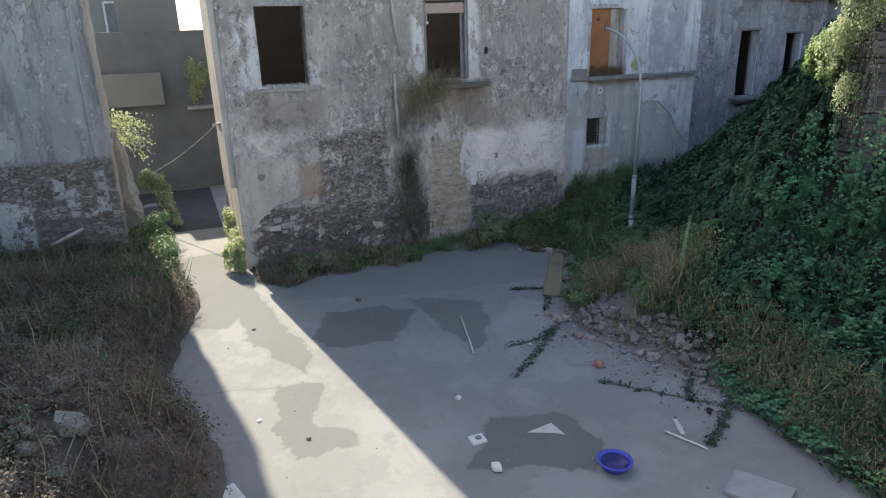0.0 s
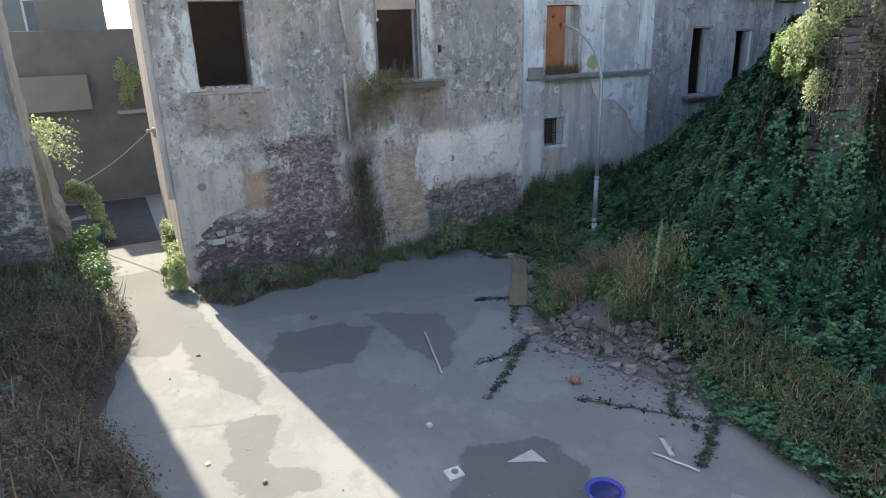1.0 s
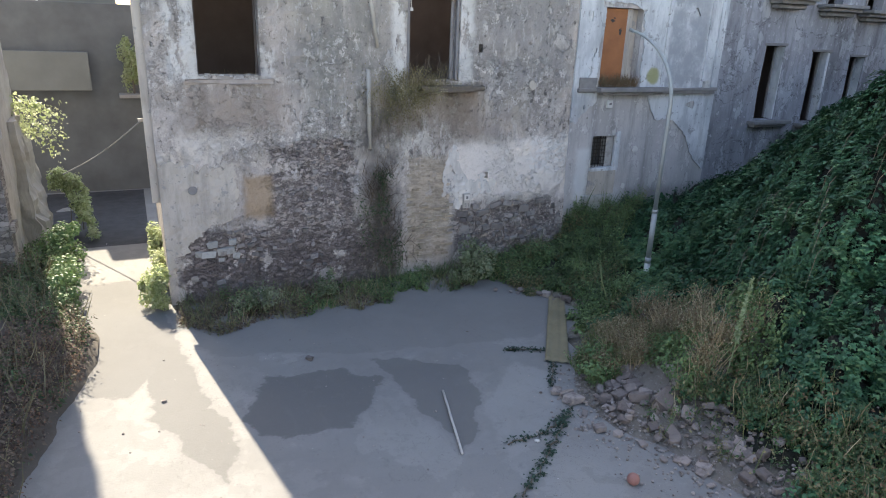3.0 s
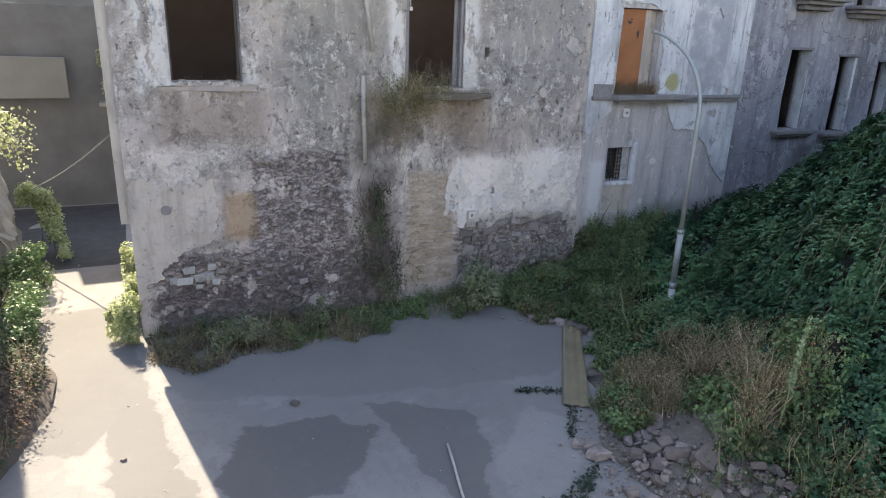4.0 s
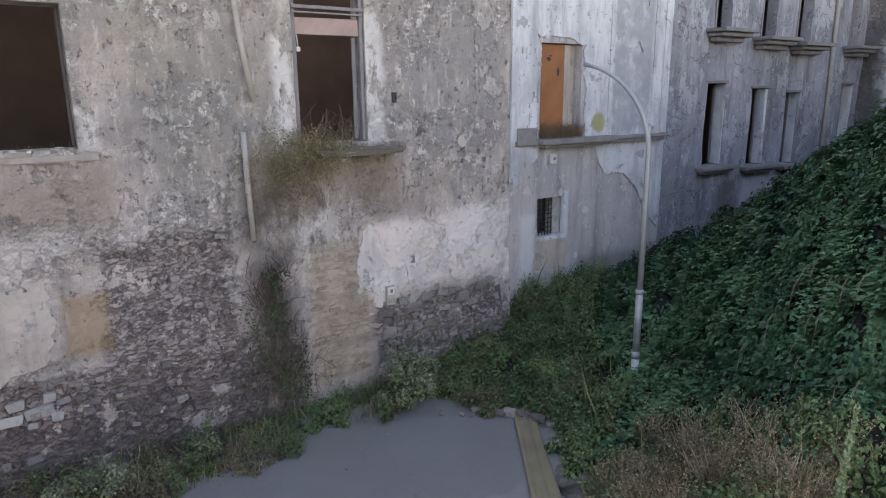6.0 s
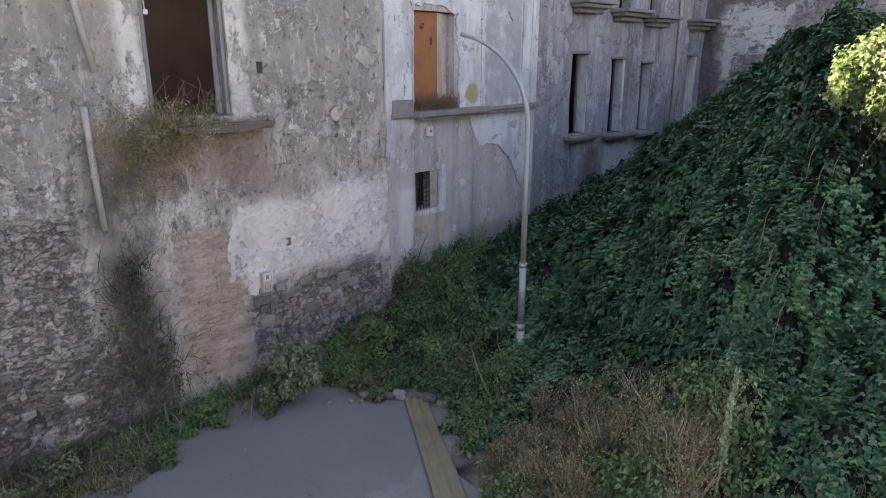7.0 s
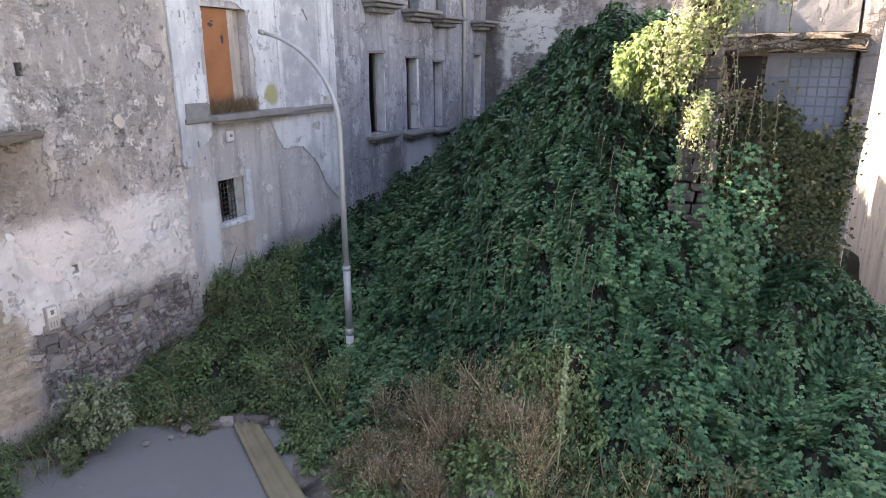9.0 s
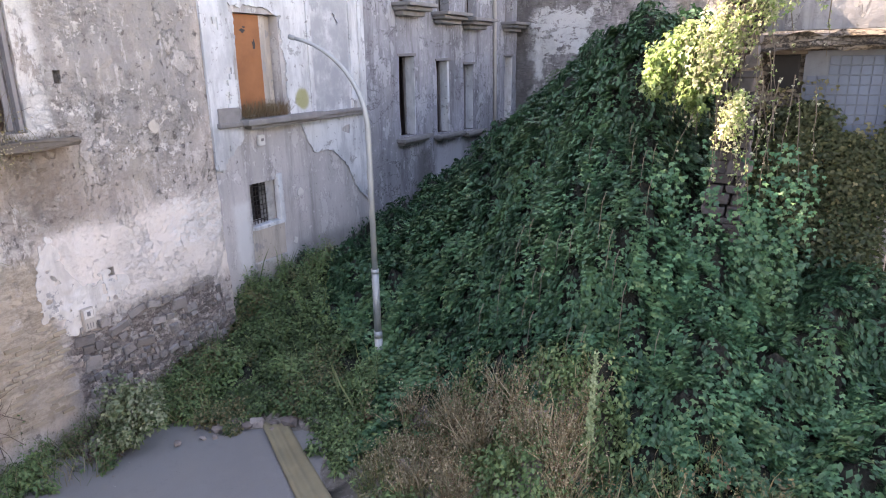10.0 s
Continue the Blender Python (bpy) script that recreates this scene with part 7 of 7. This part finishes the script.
        stuff(name, blades_mesh(name, x, y, np.full(n, z), length, r, mat, 0.55), "dry grass growing on the stone ledge", "grass")
    n = 900
    x = r.normal(5.25, 0.5, n)
    z = 5.05 - abs(r.normal(0, 0.5, n))
    tip = np.stack([r.normal(0, 0.5, n), np.full(n, -0.4), -np.ones(n) * 0.7], 1)
    stuff("sill_grass_drape", leaves("sill_grass_drape", "blade", np.stack([x, -0.1 - 0.25 * r.random(n), z], 1), unit(r, n), tip, 0.2 * (0.5 + r.random(n)), OLIVE), "dry grass drooping down the facade", "grass")
    n = 1500
    z = r.uniform(0.2, 2.9, n)
    x = 4.75 + 0.15 * np.sin(z * 2.2) + r.normal(0, 1, n) * np.interp(z, (0.2, 1.6, 2.9), (0.38, 0.26, 0.16))
    at = np.stack([x, -0.1 - 0.16 * r.random(n) - 0.04 * np.clip(3 - z, 0, 3), z], 1)
    k = (fbm(x * 2.5, z * 1.6, 45, 3) > 0.0)
    stuff("wall_weeds", leaves("wall_weeds", "oval", at[k], np.array([0, -1.0, 0.3]) + 0.8 * unit(r, k.sum()), np.array([0, -0.3, -0.6]) + 0.8 * unit(r, k.sum()), 0.055 * (0.5 + r.random(k.sum())), WEED_DEEP), "weeds rooted in the wall below the broken pipe", "weeds")
    k = r.random(n) < 0.4
    stuff("wall_stalks", leaves("wall_stalks", "blade", at[k], unit(r, k.sum()), np.array([0, -0.25, 0.8]) + 0.5 * unit(r, k.sum()), 0.4 * (0.5 + r.random(k.sum())), BROWN_WEED), "brown stalks climbing the damp wall", "weeds")
    # weeds along the facade's foot, brown and thin near the corner, greener beyond the pipe
    n = 26000
    x = r.uniform(-0.4, 8.6, n)
    depth = np.interp(x, (-0.5, 0.5, 2.2, 3.2, 4.5, 7.5, 8.6), (1.3, 2.0, 1.95, 1.35, 1.45, 1.2, 1.9)) + 0.5 * fbm(x * 1.6, x * 0.1, 91, 4)
    y = -0.1 - np.maximum(depth, 0.4) * r.random(n)
    tall = np.clip(0.4 + 0.75 * fbm(x * 1.3, y * 1.3, 92, 3), 0.1, 1.1) * (1 - 0.55 * (-y / (depth + 0.1)))
    z = ground_z(x, y)
    sort = fbm(x * 1.1, y * 1.1, 93, 3) + np.interp(x, (0, 2.5, 4.2, 8), (-0.75, -0.45, 0.35, 0.5))
    pick = r.random(n)
    gap = fbm(x * 1.9, y * 1.9, 103, 3) > -0.35
    for name, k, mat, size, lv, label in (
        ("foot_weeds", gap & (pick < 0.07) & (sort > -0.15), WEED, 0.075, 14, "straggling green weeds along the facade's foot"),
        ("foot_weeds", gap & (pick > 0.95) & (sort < 0.35), OLIVE, 0.05, 16, "withered olive weeds along the facade's foot"),
        ("foot_weeds", gap & (pick > 0.9) & (pick < 0.95) & (sort < 0.1), BROWN_WEED, 0.05, 16, "dark brown dead weeds along the facade's foot"),
    ):
        herbs(name, x[k], y[k], z[k] - 0.02, tall[k], lv, size, mat, label)
    k = gap & (pick > 0.4) & (pick < 0.75)
    low = np.stack([x, y, z + 0.12 * r.random(n)], 1)
    for name, j, mat in (("foot_litter", k & (sort > 0), WEED_DEEP), ("foot_litter", k & (sort <= 0), BROWN_WEED)):
        stuff(name, leaves(name, "oval", low[j], unit(r, j.sum()) + np.array([0, -0.2, 0.9]), unit(r, j.sum()), 0.055 * (0.5 + r.random(j.sum())), mat), "low leaves and litter along the facade's foot", "weeds")
    k = pick < 0.025
    stuff("foot_straw", blades_mesh("foot_straw", x[k], y[k], ground_z(x[k], y[k]), 0.3, r, STRAW), "dry stalks along the facade's foot", "grass")
    k = (pick > 0.96)
    stuff("foot_grass", blades_mesh("foot_grass", x[k], y[k], ground_z(x[k], y[k]), 0.36, r, GRASS, 0.5), "green grass along the facade's foot", "grass")
    # paler plants at the facade's foot
    for cx, cy in ((1.0, -1.5), (1.55, -1.35), (3.0, -1.0)):
        bush("foot_bush", (cx, cy, 0.36), (0.4, 0.34, 0.42), 620, 0.06, BUSH, "small greyish bush at the facade's foot", stems=3)
    # bank
    x, y = scatter(170000, -9, -2.2, -17, 3)
    ok = (bank_z(x, y) - ground_z(x, y) > 0.14) & (fbm(x * 1.3, y * 1.3, 95, 3) > -0.55)
    x, y = x[ok], y[ok]
    z = bank_z(x, y)
    sort, pick = fbm(x * 0.9, y * 0.9, 94, 3) + np.interp(y, (-10, -4, 0), (-0.15, -0.1, 0.5)), r.random(len(x))
    k = (pick < 0.3) & (sort > -0.1)
    stuff("bank_weeds", surface_leaves("bank_weeds", bank_z, x[k], y[k], 0.06 * (0.5 + r.random(k.sum())), r, WEED_DEEP, "oval", lift=0.12, loose=1.1), "dark weeds over the stony bank", "weeds")
    k = (pick > 0.7) & (sort < 0.35)
    stuff("bank_dock", surface_leaves("bank_dock", bank_z, x[k], y[k], 0.05 * (0.5 + r.random(k.sum())), r, BROWN_WEED, "oval", lift=0.15, loose=1.1), "withered brown weeds over the bank", "weeds")
    for name, k, mat, size, h, label in (
        ("bank_stand", (pick < 0.026) & (sort > 0.05), WEED_DEEP, 0.095, 0.45, "green weeds standing on the bank"),
        ("bank_stand", (pick > 0.28) & (pick < 0.325) & (sort < 0.3), BROWN_WEED, 0.068, 0.5, "dark brown dead weeds standing on the bank"),
        ("bank_stand", (pick > 0.345) & (pick < 0.362) & (sort < 0.2), RUST_DARK, 0.057, 0.55, "rusty dead weeds standing on the bank"),
        ("bank_stand", (pick > 0.37) & (pick < 0.38), OLIVE, 0.045, 0.5, "olive weeds standing on the bank"),
    ):
        herbs(name, x[k], y[k], z[k] - 0.03, h, 14, size, mat, label)
    k = (pick > 0.4) & (pick < 0.425)
    stuff("bank_straw", blades_mesh("bank_straw", x[k], y[k], z[k], 0.6, r, STRAW_DULL, 0.4), "dry stalks on the bank", "grass")
    # tall mullein spike
    m = anchor("mullein_plant", 8.05, -8.65, float(heap_z(8.05, -8.65)), "tall pale green mullein spike above the weeds", "plant")
    z0 = float(heap_z(8.05, -8.65))
    tube("stem", [(8.05, -8.65, z0 - 0.05), (8.14, -8.67, z0 + 0.8), (8.23, -8.68, 2.6)], [0.012, 0.011, 0.007], MULLEIN, m, sides=6)
    n = 420
    t = 0.32 + 0.68 * r.random(n)
    a = r.uniform(0, 6.28, n)
    rad = 0.06 + 0.05 * (1 - t)
    at = np.stack([8.08 + 0.15 * t + rad * 0.3 * np.cos(a), -8.65 - 0.03 * t + rad * 0.3 * np.sin(a), z0 + 0.25 + (2.4 - z0) * t], 1)
    out = np.stack([np.cos(a), np.sin(a), np.full(n, 0.6)], 1)
    part_mesh("flower_spike", leaves("flower_spike", "oval", at, out + 0.4 * unit(r, n), out + np.array([0, 0, 0.5]), 0.085 * (1.25 - 0.8 * t), MULLEIN), None, m)


bushes()


def runners():
    """Creepers that have crept out over the concrete."""
    for k, pts in enumerate((((5.7, -7.5), (5.0, -8.1), (4.3, -8.7), (3.55, -9.25)), ((5.45, -7.7), (4.8, -7.95), (4.0, -7.98)), ((6.5, -5.3), (6.1, -5.1), (5.75, -5.0)), ((5.05, -10.05), (5.8, -10.9), (6.5, -11.7), (7.15, -12.3)), ((7.25, -11.3), (6.5, -11.9), (5.9, -12.3), (5.35, -12.6)), ((6.9, -10.6), (6.4, -11.0), (6.1, -11.4)), ((6.4, -5.9), (6.05, -6.4), (5.8, -6.7)))):
        c = anchor("creeper_runner", *pts[0], ground_z(*pts[0]), "creeper runner with small leaves lying over the concrete", "creeper", "creeper runners")
        line = []
        for a, b in zip(pts, pts[1:]):
            for j in range(6):
                f = j / 6
                line.append((a[0] + (b[0] - a[0]) * f + 0.03 * math.sin(j * 2 + k), a[1] + (b[1] - a[1]) * f + 0.03 * math.cos(j * 3 + k)))
        tube("stem", [(x, y, ground_z(x, y) + 0.02) for x, y in line], 0.012, STALK, c, sides=5)
        dense = (1.0, 0.6, 0.6, 0.6, 0.9, 0.6, 0.5)[k]
        n = int(len(line) * 24 * dense)
        i = rng.integers(0, len(line), n)
        at = np.array([(line[v][0], line[v][1], ground_z(*line[v]) + 0.03) for v in i]) + rng.normal(0, 0.045, (n, 3)) * np.array([1, 1, 0.5])
        at[:, 2] = np.maximum(at[:, 2], 0.01 + ground_z(at[:, 0], at[:, 1]))
        part_mesh("foliage", leaves("foliage", "oval", at, np.array([0, 0, 1.0]) + 0.6 * unit(rng, n), unit(rng, n), 0.058 * (0.5 + rng.random(n)), RUNNER), None, c)


runners()


# ---- rubble ----
ROCKS = [rock(k) for k in range(8)]
for me in ROCKS:
    me.materials.append(RUBBLE)


BANK_ROCKS = [rock(300 + 2 * k, 0.85) for k in range(4)]
for me in BANK_ROCKS:
    me.materials.append(BANK_STONE)


def rubble():
    r = random.Random(5)
    heap_edge_at = lambda y: float(heap_edge(np.array(y)))
    n = 0
    while n < 300:
        y = r.uniform(-10.9, -6.6)
        e = heap_edge_at(y) + (0.35 if y < -8.5 else 0.1)
        x = e + r.gauss(0.4, 0.52)
        if x < e - 0.75 or x > e + (1.4 if y < -8.2 else 0.85):
            continue
        s = 0.05 + 0.18 * r.random() ** 2.2
        z = max(ground_z(x, y), float(heap_z(np.array(x), np.array(y))) - 0.03)
        ob = new("rubble_stone", ROCKS[r.randrange(8)])
        ob.matrix_world = Matrix.LocRotScale((x, y, z + s * 0.22), Euler((r.uniform(-0.5, 0.5), r.uniform(-0.5, 0.5), r.uniform(0, 6.3))), (s * r.uniform(0.8, 1.5), s, s * r.uniform(0.7, 1.0)))
        tagged(ob, "broken piece of masonry fallen from the heap", "stone", "rubble at the heap's foot")
        n += 1
    for x, y, s in ((8.62, -3.2, 0.34), (8.85, -3.62, 0.36), (8.72, -3.42, 0.14), (8.5, -2.95, 0.18), (8.2, -2.6, 0.22), (8.05, -2.45, 0.16), (8.72, -3.9, 0.12), (8.55, -4.15, 0.09), (8.45, -4.4, 0.08), (8.2, -4.6, 0.09), (8.35, -3.05, 0.1), (7.6, -2.15, 0.12), (7.75, -2.3, 0.09), (8.35, -2.7, 0.22), (8.95, -3.9, 0.2), (8.2, -2.35, 0.2), (7.9, -2.2, 0.24), (7.3, -1.9, 0.15), (8.6, -4.5, 0.12), (8.3, -4.7, 0.1), (5.9, -7.3, 0.28), (5.8, -6.9, 0.2)):
        ob = new("concrete_lump", ROCKS[r.randrange(8)])
        ob.matrix_world = Matrix.LocRotScale((x, y, ground_z(x, y) + s * 0.28), Euler((0, 0, r.uniform(0, 6))), (s * 1.3, s, s * 0.9))
        tagged(ob, "grey lump of broken concrete at the weeds' edge", "stone", "lumps beside the sheet")
    for k in range(34):
        x, y = r.uniform(6.8, 9.0), r.uniform(-8.4, -5.6)
        s = r.uniform(0.1, 0.34)
        ob = new("heap_stone", ROCKS[r.randrange(8)])
        ob.matrix_world = Matrix.LocRotScale((x, y, float(heap_z(np.array(x), np.array(y))) + s * 0.02), Euler((r.uniform(-0.5, 0.5), r.uniform(-0.5, 0.5), r.uniform(0, 6))), (s * 1.3, s, s * 0.8))
        tagged(ob, "grey stone showing among the dry weeds", "stone", "stones among the dry weeds")
    # chips and grit in front of the rubble
    g = np.random.default_rng(3)
    n = 1700
    y = g.uniform(-12.0, -6.0, n)
    x = heap_edge(y) + g.normal(0.25, 0.55, n)
    z = np.maximum(ground_z(x, y), heap_z(x, y) - 0.02)
    base = ROCKS[0]
    co = np.array([v.co[:] for v in base.vertices])
    fs = np.array([p.vertices[:] for p in base.polygons])
    size = 0.02 + 0.06 * g.random(n) ** 2
    turn = g.uniform(0, 6.28, n)
    cx = co[None, :, 0] * np.cos(turn)[:, None] - co[None, :, 1] * np.sin(turn)[:, None]
    cy = co[None, :, 0] * np.sin(turn)[:, None] + co[None, :, 1] * np.cos(turn)[:, None]
    pts = np.stack([cx, cy, np.broadcast_to(co[None, :, 2] + 0.2, cx.shape)], -1) * size[:, None, None] + np.stack([x, y, z], 1)[:, None]
    me = mesh_from(pts.reshape(-1, 3), [tuple(f) for f in (fs[None] + len(co) * np.arange(n)[:, None, None]).reshape(-1, 3)])
    tagged(part_mesh("masonry_chips", me, RUBBLE_MIX), "small chips of broken masonry on the concrete", "rubble", kind="stuff")
    n = 320
    x, y = g.uniform(-2.2, 6.5, n), g.uniform(-14, -1.5, n)
    z = ground_z(x, y)
    size = 0.012 + 0.035 * g.random(n) ** 3
    turn = g.uniform(0, 6.28, n)
    cx = co[None, :, 0] * np.cos(turn)[:, None] - co[None, :, 1] * np.sin(turn)[:, None]
    cy = co[None, :, 0] * np.sin(turn)[:, None] + co[None, :, 1] * np.cos(turn)[:, None]
    pts = np.stack([cx, cy, np.broadcast_to(co[None, :, 2] + 0.3, cx.shape)], -1) * size[:, None, None] + np.stack([x, y, z], 1)[:, None]
    me = mesh_from(pts.reshape(-1, 3), [tuple(f) for f in (fs[None] + len(co) * np.arange(n)[:, None, None]).reshape(-1, 3)])
    tagged(part_mesh("yard_grit", me, RUBBLE_MIX), "specks of grit scattered over the concrete", "grit", kind="stuff")
    # stones and masonry in the bank
    for k in range(60):
        if k < 34:
            x, y = r.gauss(-4.6, 0.5), r.gauss(-9.8, 1.2)
        else:
            x, y = r.uniform(-6.5, -2.9), r.uniform(-13.5, -5)
        s = r.uniform(0.15, 0.6) if k < 34 else r.uniform(0.1, 0.28)
        ob = new("bank_stone", BANK_ROCKS[r.randrange(4)])
        ob.matrix_world = Matrix.LocRotScale((x, y, float(bank_z(np.array(x), np.array(y))) + s * 0.05), Euler((r.uniform(-0.5, 0.5), r.uniform(-0.5, 0.5), r.uniform(0, 6))), (s * 1.2, s, s * 0.8))
        tagged(ob, "rough stone showing through the weedy bank", "stone", "stones of the bank")


rubble()

# ---- wall tiles ----
tile_bed = part("tile_backing", box(bmesh.new(), 13.14, 13.2, -11.7, -10.48, 4.2, 6.1), GROUT)
tagged(tile_bed, "grey bedding of the old kitchen tiles", "tiling", kind="structure")
tile_me = bpy.data.meshes.new("tile")
bm = box(bmesh.new(), -0.012, 0.0, -0.068, 0.068, -0.068, 0.068, 0.004)
bm.to_mesh(tile_me)
bm.free()
tile_me.materials.append(TILE)
r = random.Random(9)
for i in range(8):
    for j in range(12):
        y, z = -11.62 + i * 0.145, 4.3 + j * 0.15
        if r.random() < 0.015 or z > 6.02 - 0.25 * (i > 5):
            continue
        piece("tile", tile_me, tile_bed, Matrix.LocRotScale((13.138, y, z), Euler((0, 0, r.uniform(-0.02, 0.02))), None))

# ---- stones and bricks of the bare masonry ----
def wall_stone(seed):
    me = bpy.data.meshes.new("stone")
    b = box(bmesh.new(), -0.42, 0.42, -0.45, 0.45, -0.4, 0.4, 0.1, 0.09, seed)
    b.to_mesh(me)
    b.free()
    return me


WALL_ROCKS = [wall_stone(40 + k) for k in range(8)]
for me in WALL_ROCKS:
    me.materials.append(STONE)


def masonry():
    r = random.Random(14)
    count = 0

    def course(x0, x1, z0, z1, hmin, hmax, want, mat=None, depth=0.1, y=0.006):
        nonlocal count
        z = z0
        while z < z1:
            h = r.uniform(hmin, hmax)
            x = x0 + r.uniform(0, 0.15)
            while x < x1:
                w = h * r.uniform(0.7, 2.4)
                if r.random() < want(x + w / 2, z + h / 2):
                    me = WALL_ROCKS[r.randrange(8)]
                    face = -0.12 * max(0, 1 - (z + h / 2) / 3.0)
                    piece("stone", me, wall_a, Matrix.LocRotScale((x + w / 2, y + face, z + h / 2), Euler((r.uniform(-0.25, 0.25), r.uniform(-0.3, 0.3), r.uniform(-0.2, 0.2))), (w * r.uniform(0.9, 1.2), depth * r.uniform(0.7, 1.3), h * r.uniform(0.9, 1.5))))
                    count += 1
                x += w + 0.02
            z += h + 0.02

    course(6.95, 10.4, 0.35, 1.75, 0.07, 0.2, lambda x, z: 0.62 if z < 1.5 + 0.15 * math.sin(x * 5) else 0.25)
    course(0.6, 3.4, 0.5, 2.0, 0.06, 0.13, lambda x, z: 0.16 if z < 1.7 else 0.08)
    course(2.15, 4.2, 2.0, 3.6, 0.05, 0.11, lambda x, z: 0.1)
    course(-0.3, 1.1, 0.2, 0.8, 0.1, 0.18, lambda x, z: 0.3)
    pale = [wall_stone(60 + k) for k in range(3)]
    for me in pale:
        me.materials.append(PALE_STONE)
    for k, (x, z, w, h) in enumerate(((0.42, 1.1, 0.34, 0.16), (0.82, 1.14, 0.4, 0.18), (0.52, 1.32, 0.26, 0.16), (0.98, 1.36, 0.18, 0.14), (0.2, 1.12, 0.16, 0.15), (1.05, 1.0, 0.18, 0.16), (0.7, 0.95, 0.14, 0.1))):
        piece("stone", pale[k % 3], wall_a, Matrix.LocRotScale((x, -0.075, z), Euler((0, r.uniform(-0.15, 0.15), 0)), (w * 1.15, 0.1, h * 1.2)))
    brick_me = bpy.data.meshes.new("brick")
    bm = box(bmesh.new(), -0.12, 0.12, -0.02, 0.03, -0.034, 0.034, 0.01, 0.006, 3)
    bm.to_mesh(brick_me)
    bm.free()
    brick_me.materials.append(BRICK)
    for j in range(34):
        z = 0.45 + j * 0.08
        for i in range(6):
            x = 5.62 + i * 0.252 + (0.126 if j % 2 else 0)
            keep = 0.6 if z < 1.9 else 0.22
            if x > 6.85 or r.random() > keep:
                continue
            face = -0.12 * max(0, 1 - z / 3.0)
            piece("brick", brick_me, wall_a, Matrix.LocRotScale((x, 0.004 + face + r.uniform(-0.008, 0.014), z), Euler((r.uniform(-0.06, 0.06), r.uniform(-0.03, 0.03), r.uniform(-0.03, 0.03))), (r.uniform(0.8, 1.04), 1, r.uniform(0.8, 1.05))))


masonry()
